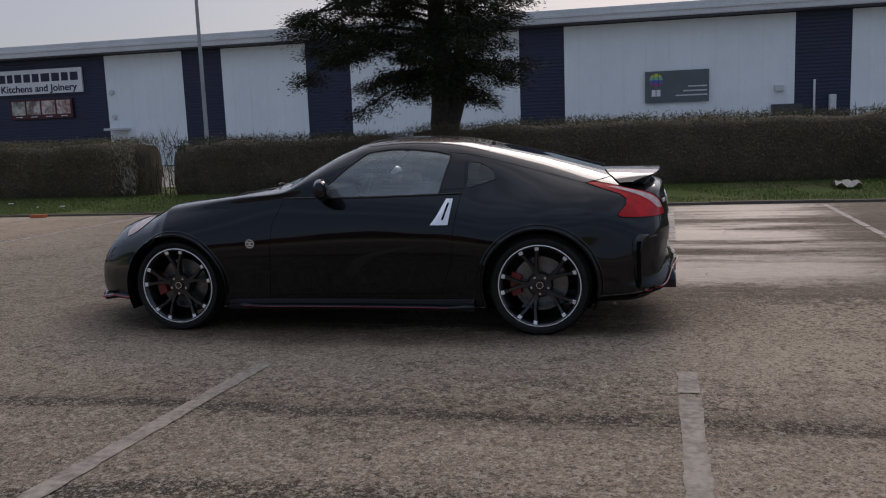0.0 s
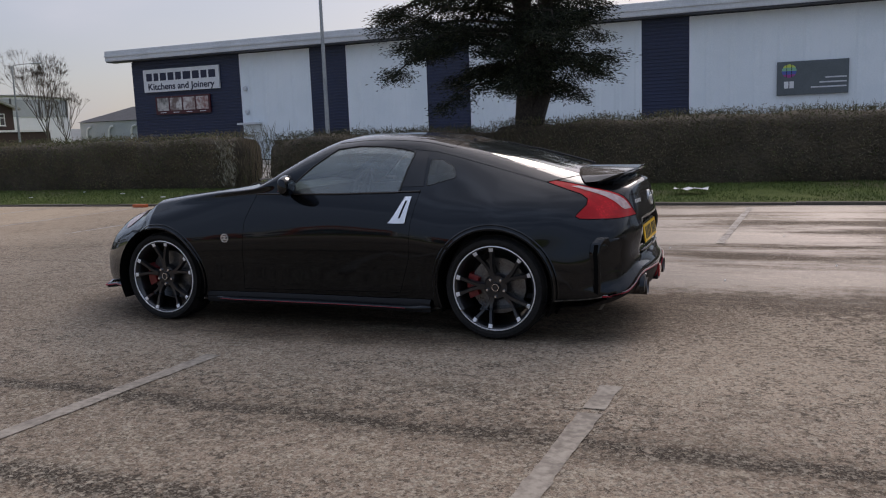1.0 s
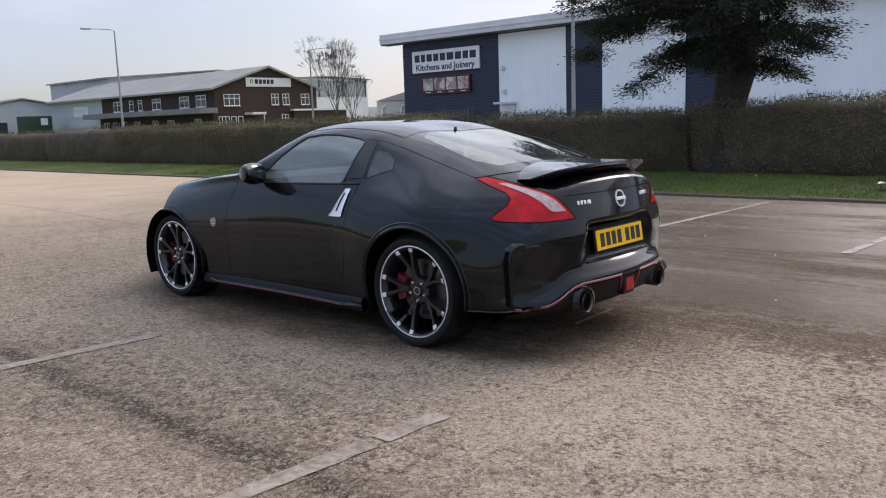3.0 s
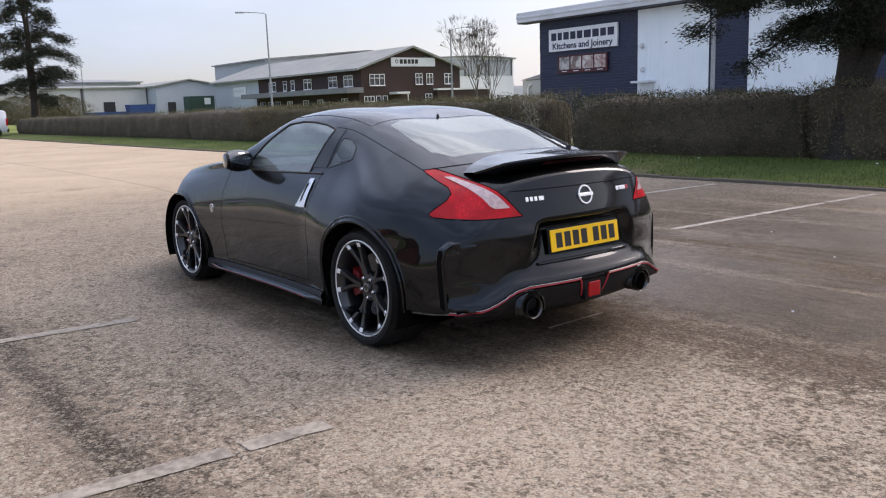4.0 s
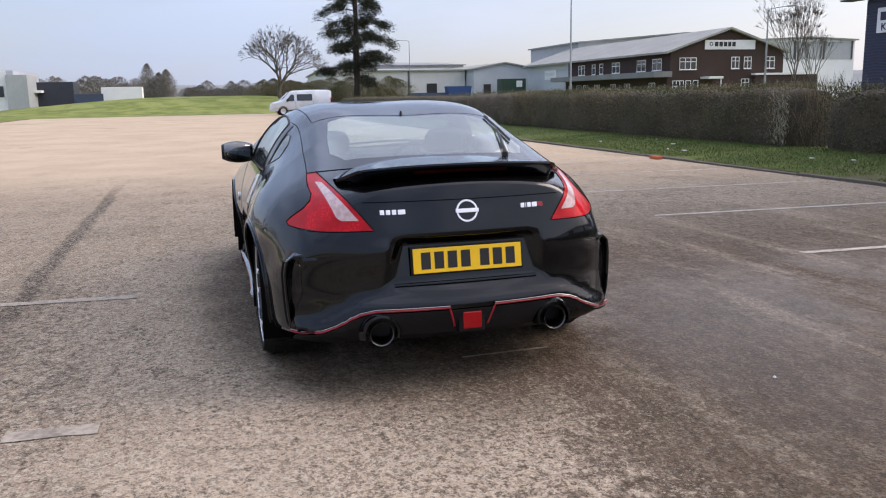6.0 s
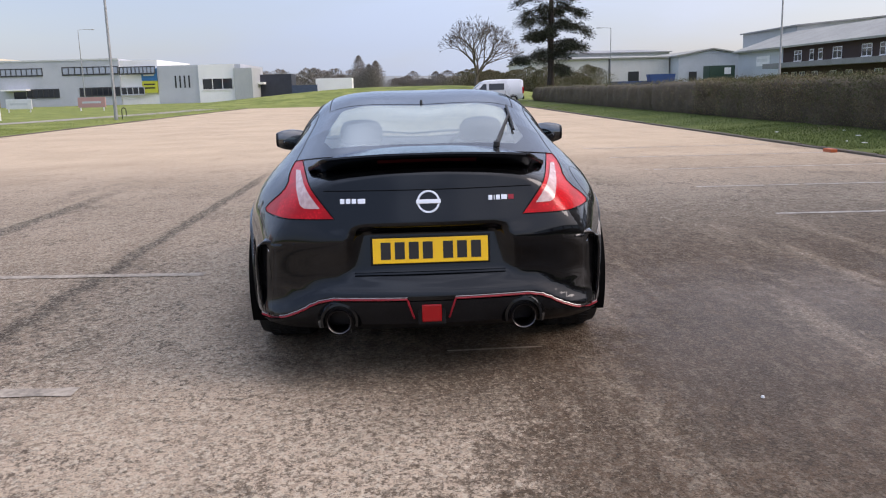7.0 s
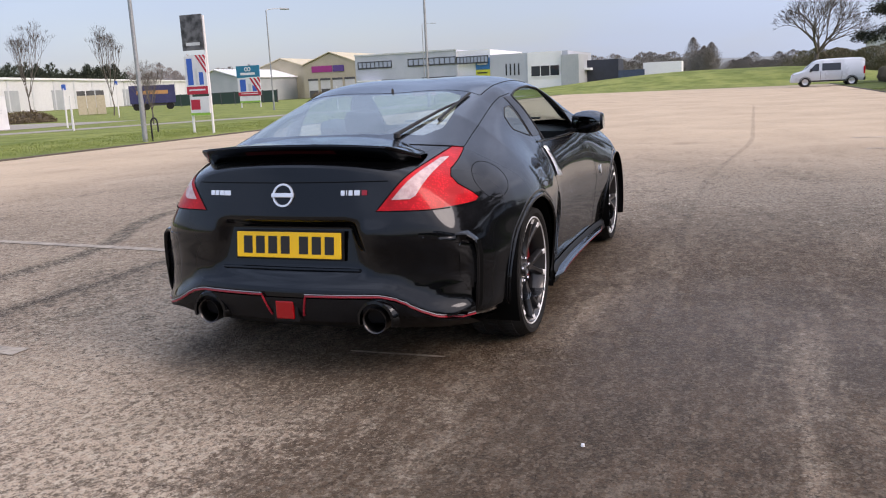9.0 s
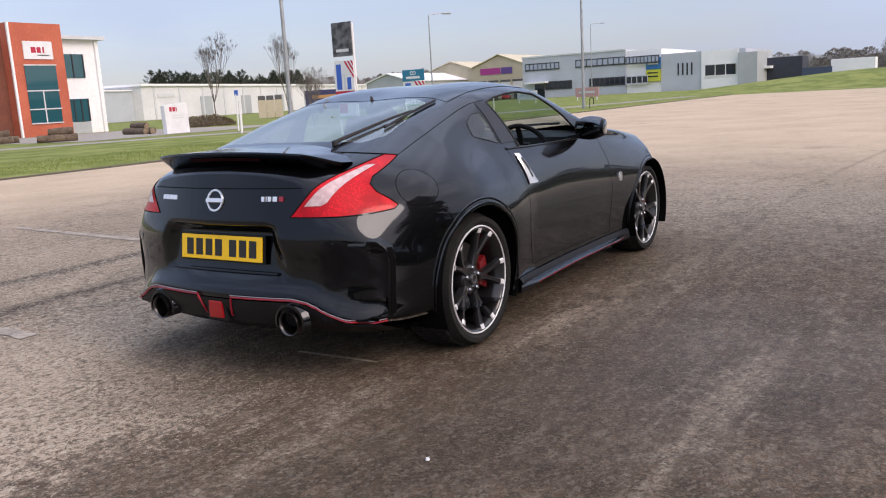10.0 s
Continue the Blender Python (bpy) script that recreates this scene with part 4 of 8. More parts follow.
def car_body(car):
    pts, quads, hint = build_body()
    ease_corners(pts, quads)
    rules = (("", f_arch), ("side_window", f_side), ("quarter_window", f_quarter), ("windscreen", f_screen), ("rear_window", f_hatch_glass),
             ("tail_lamp", f_lamp), ("door", f_door), ("bonnet", f_bonnet), ("tailgate", f_hatch), ("rear_bumper", f_bumper), ("front_bumper", f_front))
    label = []
    for q, (seg, t) in zip(quads, hint):
        c = sum((pts[i] for i in q), Vector()) / len(q)
        got = "body_shell"
        if seg >= 0:
            for name, f in rules:
                if f(c) > 0:
                    got = name
                    break
        label.append(got + ("" if got in ("", "body_shell", "windscreen", "rear_window", "bonnet", "tailgate", "rear_bumper", "front_bumper") else "|L" if c.y < 0 else "|R"))
    # slide the corners that two regions share on to the border between them
    touch = {}
    for q, name in zip(quads, label):
        for i in q:
            touch.setdefault(i, set()).add(name)
    normal = [Vector() for _ in pts]
    for q in quads:
        a, b, c = pts[q[0]], pts[q[1]], pts[q[2]]
        v = (b - a).cross(c - a) + ((pts[q[2]] - a).cross(pts[q[3]] - a) if len(q) == 4 else Vector())
        for i in q:
            normal[i] += v
    for v in normal:
        v.normalize()
    rank = {name: k for k, (name, _) in enumerate(rules)}
    for i, names in touch.items():
        if len(names) < 2:
            continue
        base = sorted((n.split("|")[0] for n in names), key=lambda n: rank.get(n, 99))[0]
        f = rules[rank[base]][1] if base in rank else None
        if f is None:
            continue
        p = pts[i].copy()
        for _ in range(3):
            e, g = 0.002, Vector()
            for k in range(3):
                d = Vector((0, 0, 0))
                d[k] = e
                g[k] = (f(p + d) - f(p - d)) / (2 * e)
            g -= normal[i] * g.dot(normal[i])
            if g.length < 0.2 or g.length > 3:
                break
            step = g * (f(p) / g.length_squared)
            if step.length > 0.03:
                break
            p -= step
        if (p - pts[i]).length < 0.03:
            pts[i] = p
    tree = BVHTree.FromPolygons([tuple(p) for p in pts], [q for q, n in zip(quads, label) if n])
    # outward normals, then one mesh a panel, all shaded as one surface
    flip = sum(normal[i].dot(pts[i] - Vector((0, 0, 0.6))) for i in range(0, len(pts), 50)) < 0
    look_of = {"side_window": GLASS_SIDE, "quarter_window": GLASS_DARK, "windscreen": GLASS_SIDE, "rear_window": GLASS_REAR, "tail_lamp": LAMP_RED}
    say = {"side_window": "tinted side window glass", "rear_window": "dark tinted hatch glass", "tail_lamp": "red boomerang-shaped tail lamp lens", "windscreen": "raked windscreen glass"}
    made = {}
    for name in sorted(set(label) - {"", "side_window|R"}):
        used, faces = {}, []
        for q, n in zip(quads, label):
            if n == name:
                q = q[::-1] if flip else q
                faces.append([used.setdefault(i, len(used)) for i in q])
        kind = name.split("|")[0]
        me = bpy.data.meshes.new(kind)
        order = sorted(used, key=used.get)
        me.from_pydata([tuple(pts[i]) for i in order], [], faces)
        me.polygons.foreach_set("use_smooth", [True] * len(faces))
        me.normals_split_custom_set_from_vertices([tuple(normal[i] * (-1 if flip else 1)) for i in order])
        made[name] = part(kind, me, look_of.get(kind, PAINT), car, say.get(kind, ""))
        if kind in ("side_window", "quarter_window", "windscreen", "rear_window"):
            made[name].visible_shadow = False
    return tree


def on_side(tree, pts, sign, lift=0.002):
    """Lays (x, z) points on the flank; sign is -1 for the car's left."""
    out = []
    for x, z in pts:
        hit, n, *_ = tree.ray_cast(Vector((x, sign * 1.6, z)), Vector((0, -sign, 0)))
        if hit is not None:
            n = n if n.y * sign > 0 else -n
            out.append(hit + n * lift)
    return out


def on_back(tree, pts, lift=0.002):
    out = []
    for y, z in pts:
        hit, n, *_ = tree.ray_cast(Vector((3.0, y, z)), Vector((-1, 0, 0)))
        if hit is not None:
            out.append(hit + (n if n.x > 0 else -n) * lift)
    return out


def on_top(tree, pts, lift=0.002):
    out = []
    for x, y in pts:
        hit, n, *_ = tree.ray_cast(Vector((x, y, 2.5)), Vector((0, 0, -1)))
        if hit is not None:
            out.append(hit + (n if n.z > 0 else -n) * lift)
    return out


def dense(pts, step=0.02, closed=False):
    out = []
    for a, b in zip(pts, pts[1:] + (pts[:1] if closed else [])):
        n = max(1, int(math.dist(a, b) / step))
        out += [tuple(a[k] + (b[k] - a[k]) * i / n for k in range(len(a))) for i in range(n)]
    return out if closed else out + [tuple(pts[-1])]


def rounded(poly, r):
    """The outline grown by r, its corners round."""
    n, out = len(poly), []
    area = sum(poly[i][0] * poly[(i + 1) % n][1] - poly[(i + 1) % n][0] * poly[i][1] for i in range(n))
    s = 1 if area > 0 else -1
    for i in range(n):
        (ax, ay), (bx, by), (cx, cy) = poly[i - 1], poly[i], poly[(i + 1) % n]
        a0, a1 = math.atan2((by - ay), (bx - ax)) - s * math.pi / 2, math.atan2((cy - by), (cx - bx)) - s * math.pi / 2
        d = (a1 - a0 + math.pi) % (2 * math.pi) - math.pi
        steps = 4 if d * s > 0 else 1
        for k in range(steps + 1):
            a = a0 + d * k / steps
            out.append((bx + r * math.cos(a), by + r * math.sin(a)))
    return out


def wheel_mesh_parts(car, x, sign, radius, width, face, front):
    """Tyre, dark twin-spoke rim with bright tips, disc, caliper and nuts, under one wheel part."""
    rim_r = 0.262
    lay = Matrix.Translation((x, sign * face, radius)) @ Matrix.Rotation(radians(90 if sign < 0 else -90), 4, "X")
    bm = bmesh.new()
    h = width
    lathe(bm, [(rim_r - 0.012, -0.02), (rim_r + 0.002, 0.002), (rim_r + 0.020, 0.016), (rim_r + 0.042, 0.014), (radius - 0.012, -0.012), (radius, -0.045), (radius, -h + 0.045), (radius - 0.015, -h + 0.01), (rim_r, -h), (rim_r - 0.03, -h + 0.03)], 72, lay)
    wheel = part("wheel", bm, RUBBER, car, "black low-profile tyre on a dark alloy wheel", True)
    tread = bmesh.new()
    for i in range(72):
        a = 2 * math.pi * i / 72
        for k in range(3):
            m = lay @ Matrix.Rotation(a + 0.03 * k, 4, "Z") @ Matrix.Translation((radius + 0.0005, 0, -0.06 - k * (h - 0.12) / 2))
            box(tread, -0.003, 0.003, -0.0095, 0.0095, -0.024, 0.024, m=m)
    tagged(part("tread_block", tread, RUBBER, wheel), kind="stuff")
    bm = lathe(bmesh.new(), [(rim_r - 0.006, 0.004), (rim_r - 0.018, -0.002), (rim_r - 0.03, -0.06), (rim_r - 0.045, -h + 0.05)], 72, lay)
    part("rim", bm, RIM, wheel, "dark gloss alloy barrel", True, 60)
    bm = lathe(bmesh.new(), [(rim_r + 0.003, 0.000), (rim_r + 0.002, 0.007), (rim_r - 0.003, 0.0085), (rim_r - 0.0055, 0.004)], 72, lay)
    part("rim_lip", bm, CUT_FACE, wheel, "thin bright machined rim edge", True, 60)
    dish = -0.045 if not front else -0.028
    bm = lathe(bmesh.new(), [(0.001, dish + 0.016), (0.028, dish + 0.016), (0.032, dish + 0.010), (0.034, dish)], 28, lay)
    part("centre_cap", bm, RIM, wheel, "round wheel cap with a ring badge", True, 40)
    part("cap_ring", lathe(bmesh.new(), [(0.019, dish + 0.0165), (0.019, dish + 0.019), (0.023, dish + 0.019), (0.023, dish + 0.0165)], 24, lay), BRIGHT, wheel)
    bm = lathe(bmesh.new(), [(0.030, dish + 0.004), (0.072, dish + 0.002), (0.082, dish - 0.012), (0.082, dish - 0.05)], 40, lay)
    part("hub", bm, RIM, wheel, "", True, 50)
    for i in range(5):
        a = 2 * math.pi * (i + 0.5) / 5 + 0.3
        m = lay @ Matrix.Translation((0.057 * math.cos(a), 0.057 * math.sin(a), dish - 0.004))
        part("wheel_nut", lathe(bmesh.new(), [(0.001, 0.022), (0.008, 0.022), (0.011, 0.016), (0.011, 0.0)], 6, m), BRIGHT, wheel)
    # ten arms in five pairs, forked from the hub
    for i in range(5):
        mid = 2 * math.pi * i / 5 + (0.375 if front else 0.593)
        for side in (-1, 1):
            bm, tip = bmesh.new(), bmesh.new()
            rows = []
            for k in range(9):
                t = k / 8
                r = 0.066 + (rim_r - 0.012 - 0.066) * t
                a = mid + side * (0.07 + 0.155 * soft_step(0.10, 0.95, t))
                c = Vector((r * math.cos(a), r * math.sin(a), dish + 0.004 + (-dish - 0.004) * t**1.6))
                across = Vector((-math.sin(a), math.cos(a), 0)) * (0.0145 - 0.003 * math.sin(math.pi * t))
                deep = Vector((0, 0, -0.032 + 0.008 * t))
                rows.append([c - across, c - across * 0.7 + Vector((0, 0, 0.006)), c + across * 0.7 + Vector((0, 0, 0.006)), c + across, c + across * 1.15 + deep, c - across * 1.15 + deep])
            for target, part_rows in ((bm, rows), (tip, [[q + Vector((0, 0, 0.0016)) for q in row[:4]] for row in rows[7:]])):
                grid = [[target.verts.new(lay @ q) for q in row] for row in part_rows]
                n = len(grid[0])
                for ra, rb in zip(grid, grid[1:]):
                    for j in range(n if target is bm else n - 1):
                        target.faces.new((ra[j], ra[(j + 1) % n], rb[(j + 1) % n], rb[j]))
            part("spoke", bm, RIM, wheel, "", True, 30)
            part("spoke_tip", tip, CUT_FACE, wheel, "bright machined spoke tip", True, 30)
    bm = lathe(bmesh.new(), [(0.06, -0.115), (0.06, -0.10), (0.175, -0.10), (0.178, -0.103), (0.178, -0.127), (0.175, -0.13), (0.06, -0.13)], 56, lay)
    part("brake_disc", bm, DISC, wheel, "grey iron brake disc", True, 40)
    bm = bmesh.new()
    rows = []
    for k in range(9):
        a = radians(155 + 6.2 * k)
        rows.append([Vector((r * math.cos(a), r * math.sin(a), zz)) for r, zz in ((0.125, -0.07), (0.130, -0.062), (0.192, -0.062), (0.198, -0.07), (0.198, -0.15), (0.125, -0.15))])
    grid = [[bm.verts.new(lay @ q) for q in row] for row in rows]
    for ra, rb in zip(grid, grid[1:]):
        for j in range(6):
            bm.faces.new((ra[j], ra[(j + 1) % 6], rb[(j + 1) % 6], rb[j]))
    bm.faces.new(grid[0][::-1]), bm.faces.new(grid[-1])
    part("brake_caliper", bm, CALIPER, wheel, "red painted brake caliper", True, 40)
    return wheel


def ribbon(bm, pts, width, across):
    """A flat strip along points, its width laid along a given way."""
    across = Vector(across).normalized() * width / 2
    rows = [(bm.verts.new(p - across), bm.verts.new(p + across)) for p in pts]
    for a, b in zip(rows, rows[1:]):
        bm.faces.new((a[0], a[1], b[1], b[0]))
    return bm


def shell(bm, rows):
    """A skin through rows of points."""
    grid = [[bm.verts.new(Vector(p)) for p in row] for row in rows]
    for a, b in zip(grid, grid[1:]):
        for j in range(len(a) - 1):
            bm.faces.new((a[j], a[j + 1], b[j + 1], b[j]))
    return bm


def loft(bm, rings, caps=True):
    grid = [[bm.verts.new(Vector(p)) for p in ring] for ring in rings]
    n = len(grid[0])
    for a, b in zip(grid, grid[1:]):
        for j in range(n):
            bm.faces.new((a[j], a[(j + 1) % n], b[(j + 1) % n], b[j]))
    if caps:
        bm.faces.new(grid[0][::-1]), bm.faces.new(grid[-1])
    return bm


def sports_coupe():
    car = thing("sports_coupe", "glossy black sports coupe with dark alloys and spoiler on worn tarmac", "car")
    tree = car_body(car)
    # wheels and arches
    for (x, z, r), radius, width, face, front in ((ARCHES[0], 0.324, 0.27, 0.868, False), (ARCHES[1], 0.318, 0.24, 0.846, True)):
        for sign in (-1, 1):
            wheel_mesh_parts(car, x, sign, radius, width, face, front)
            lay = Matrix.Translation((x, sign * 0.905, z)) @ Matrix.Rotation(radians(90 if sign < 0 else -90), 4, "X")
            bm = lathe(bmesh.new(), [(r + 0.012, -0.012), (r + 0.012, -0.42), (0.1, -0.425)], 56, lay)
            bmesh.ops.delete(bm, geom=[f for f in bm.faces if f.calc_center_median().z < 0.17], context="FACES")
            part("wheel_arch_liner", bm, GAP, car, "", True)
            ring = [(x + (r + 0.002) * math.cos(a), z + (r + 0.002) * math.sin(a)) for a in (radians(-28 + 236 * i / 70) for i in range(71))]
            lip = on_side(tree, [(a + (a - x) * 0.02, b + (b - z) * 0.02) for a, b in ring if b > 0.19], sign, -0.002)
            part("arch_lip", pipe(bmesh.new(), lip, 0.010, 6), PAINT, car, "", True)
            flare = on_side(tree, [(a + (a - x) * 0.085, b + (b - z) * 0.085) for a, b in ring[4:-4] if b > 0.26], sign, -0.004)
            part("arch_flare", pipe(bmesh.new(), flare, 0.008, 6), PAINT, car, "", True)
    # window seals
    for sign in (-1, 1):
        for outline, r in ((SIDE_WINDOW, 0.02), (QUARTER_WINDOW, 0.012)):
            line = on_side(tree, dense(rounded(outline, r), 0.02, True), sign, 0.001)
            part("window_seal", pipe(bmesh.new(), line, 0.0065 if r == 0.02 else 0.0022, 6, True), SEAL, car, "black rubber window seal", True)
        # the dark pillar between door window and quarter window
        rows = []
        for t in range(9):
            z = 0.945 + 0.215 * t / 8
            rows.append(on_side(tree, [(0.665 + 0.055 * t / 8 + (0.150 - 0.065 * t / 8) * k / 6, z) for k in range(7)], sign, 0.003))
        if all(len(r) == 7 for r in rows):
            part("pillar_cover", shell(bmesh.new(), rows), PILLAR, car, "gloss black pillar cover", True)
        # shut lines
        for line in (DOOR[:3], [(0.80, 0.93), *DOOR[5:], DOOR[0]]):
            part("shut_line", pipe(bmesh.new(), on_side(tree, dense(line, 0.03), sign, -0.001), 0.0022, 5), GAP, car)
        part("belt_moulding", pipe(bmesh.new(), on_side(tree, dense([(-0.42, 0.908), (0.2, 0.903), (0.80, 0.915)], 0.03), sign, 0.004), 0.005, 6), PILLAR, car, "", True)
        # bright upright handle at the door's rear edge
        rows = []
        for k in range(9):
            t = k / 8
            z = 0.722 + 0.165 * t
            x0, x1 = 0.598 + 0.105 * t**0.8, 0.720 + 0.028 * t
            rows.append([p + Vector((0, sign * (0.013 * math.sin(math.pi * min(1, max(0, j / 6))) + 0.006), 0)) for j, p in enumerate(on_side(tree, [(x0 + (x1 - x0) * j / 6, z) for j in range(7)], sign, 0.001))])
        handle = part("door_handle", shell(bmesh.new(), rows), CHROME, car, "bright satin chrome upright door handle", True)
        part("handle_recess", ribbon(bmesh.new(), [p + Vector((0, sign * 0.019, 0)) for p in on_side(tree, dense([(0.685, 0.755), (0.722, 0.862)], 0.02), sign)], 0.013, (1, 0, 0)), GAP, handle)
        # side badge
        spot = on_side(tree, [(-0.655, 0.612)], sign, 0.0)[0]
        lay = Matrix.Translation(spot) @ Matrix.Rotation(radians(90 if sign < 0 else -90), 4, "X")
        badge = part("round_badge", lathe(bmesh.new(), [(0.030, 0.0), (0.030, 0.006), (0.025, 0.006), (0.025, 0.0)], 28, lay), CHROME, car, "small round chrome wing badge", True, 40)
        bm = bmesh.new()
        for m in (Matrix.Translation((0, 0.010, 0)), Matrix.Translation((0, -0.010, 0)), Matrix.Rotation(radians(38), 4, "Z")):
            box(bm, -0.017, 0.017, -0.004, 0.004, 0.0, 0.006, m=lay @ m)
        part("badge_mark", bm, CHROME, badge)
        # side skirt with its thin red line
        rows, blade = [], []
        for k in range(33):
            x = -0.84 + 1.72 * k / 32
            y = C_YL(x)
            out = (0.006 * soft_step(-0.84, -0.6, x) + 0.012) * (0.15 + 0.85 * soft_step(0.885, 0.74, x))
            zt = 0.228 + 0.010 * soft_step(0.5, 0.88, x)
            rows.append([(x, sign * (y - 0.008), zt), (x, sign * (y + 0.004), zt - 0.014), (x, sign * (y + 0.010), zt - 0.026), (x, sign * (y + out * 0.62), 0.193), (x, sign * (y + out * 0.95), 0.183), (x, sign * (y + out), 0.172), (x, sign * (y + out * 0.9), 0.158), (x, sign * (y - 0.10), 0.152)])
            wide = 0.042 * soft_step(-0.84, -0.55, x) * soft_step(0.885, 0.70, x) + 0.004
            blade.append([(x, sign * (y + 0.002), 0.202), (x, sign * (y + wide * 0.55), 0.196), (x, sign * (y + wide * 0.92), 0.190), (x, sign * (y + wide), 0.186), (x, sign * (y + wide), 0.180), (x, sign * (y - 0.01), 0.172)])
        skirt = part("side_skirt", shell(bmesh.new(), rows), SKIRT, car, "black side skirt", True)
        part("skirt_blade", shell(bmesh.new(), blade), PAINT, skirt, "glossy black ledge along the skirt", True, 50)
        part("skirt_line", pipe(bmesh.new(), [Vector((x, sign * (C_YL(x) + 0.042 * soft_step(-0.84, -0.55, x) * soft_step(0.885, 0.70, x) + 0.004), 0.182)) for x in (-0.74 + 1.45 * k / 24 for k in range(25))], 0.002, 5), RED_LINE, skirt, "thin red line")
        # fuel flap on the car's right haunch; small dark print on both haunches
        if sign > 0:
            line = on_side(tree, [(1.650 + 0.105 * math.cos(a), 0.815 + 0.075 * math.sin(a) - 0.02 * math.cos(a)) for a in (2 * math.pi * i / 48 for i in range(48))], sign, -0.001)
            part("fuel_flap_line", pipe(bmesh.new(), line, 0.0022, 5, True), GAP, car)
        # wing mirror
        def cup(t):
            return math.sin(math.pi * (0.14 + 0.76 * t)) ** 0.38

        def shell_point(t, a, lift=0.0):
            s, up = cup(t), math.sin(a)
            return (-0.150 + 0.062 * t + (0.054 + lift) * s * math.cos(a), sign * (0.785 + 0.205 * t), 0.962 + 0.010 * t + (0.072 + lift) * s * abs(up) ** 0.75 * (1 if up > 0 else -1))

        rings = [[shell_point(k / 14, 2 * math.pi * i / 24) for i in range(24)] for k in range(15)]
        mirror = part("wing_mirror", loft(bmesh.new(), rings), PAINT, car, "black wing mirror", True, 60)
        rows = [[shell_point(0.10 + 0.82 * k / 10, radians(-62 + 124 * i / 8), 0.003) for i in range(9)] for k in range(11)]
        part("mirror_glass", shell(bmesh.new(), rows), plain("mirror_glass", (0.16, 0.17, 0.18), 0.03, 1.0), mirror, "", True)
        part("mirror_line", pipe(bmesh.new(), [shell_point(t, radians(205), 0.002) for t in (0.06 + 0.86 * k / 12 for k in range(13))], 0.003, 5), RED_LINE, mirror, "thin red line")
        bm = loft(bmesh.new(), [[(x, sign * y, z + dz) for x, z in ((-0.17, 0.0), (-0.10, 0.0), (-0.10, 0.018), (-0.17, 0.022))] for y, dz in ((0.74, 0.905), (0.80, 0.912), (0.84, 0.915))])
        part("mirror_arm", bm, BLACK_TRIM, mirror)
    car_rear(car, tree)
    car_inside(car)
    # front lip with its red line
    nose = [Vector((nose_x(y, 0.20) - 0.012, y, 0.200)) for y in (-0.68 + 1.36 * k / 40 for k in range(41))]
    flank = [body_point(x, C_YL(x) - 0.004, 0.208) for x in (-2.18 + 0.03 * k for k in range(20))]
    flank = [p for p in flank if -1.84 < p.x < -1.62]
    lip = [Vector((p.x, -p.y, p.z)) for p in flank[::-1]] + nose + flank
    splitter = part("front_lip", pipe(bmesh.new(), lip, 0.018, 8), PAINT, car, "black front lip spoiler", True)
    part("lip_line", pipe(bmesh.new(), [p + Vector((-0.018, 0.018 * (1 if p.y > 0 else -1) * min(1.0, abs(p.y) / 0.7), 0.004)) for p in lip], 0.005, 6), RED_LINE, splitter, "thin red line", True)
    # bonnet and cowl details seen over the wing
    part("shut_line", pipe(bmesh.new(), on_top(tree, dense([(-1.75, -0.60), (-1.2, -0.645), (-0.75, -0.675)], 0.03), -0.001), 0.0022, 5), GAP, car)
    part("shut_line", pipe(bmesh.new(), on_top(tree, dense([(-1.75, 0.60), (-1.2, 0.645), (-0.75, 0.675)], 0.03), -0.001), 0.0022, 5), GAP, car)
    rows = [on_top(tree, [(-0.80 + 0.53 * y * y + d, y) for d in (0.0, 0.03, 0.06)], 0.006) for y in (-0.60 + 1.2 * k / 16 for k in range(17))]
    part("scuttle_panel", shell(bmesh.new(), rows), BLACK_TRIM, car, "black plastic scuttle below the windscreen", True)
    for y0, y1, x0, x1 in ((0.45, -0.10, -0.62, -0.70), (-0.05, -0.55, -0.70, -0.55)):
        pts = on_top(tree, [(x0 + (x1 - x0) * t, y0 + (y1 - y0) * t) for t in (k / 8 for k in range(9))], 0.018)
        part("wiper", pipe(bmesh.new(), pts, 0.008, 6), SEAL, car)
    for sign in (-1, 1):
        rows = []
        for k in range(13):
            t = k / 12
            x, z, w = -1.725 + 0.235 * t, 0.662 + 0.125 * t**0.9, 0.032 * math.sin(math.pi * (0.22 + 0.70 * t))
            rows.append(on_side(tree, [(x - 0.5 * w * (2 * j / 5 - 1), z + w * (2 * j / 5 - 1)) for j in range(6)], sign, 0.004))
        if all(len(r) == 6 for r in rows):
            part("headlamp", shell(bmesh.new(), rows), LAMP_CLEAR, car, "clear headlamp lens", True)
    return car


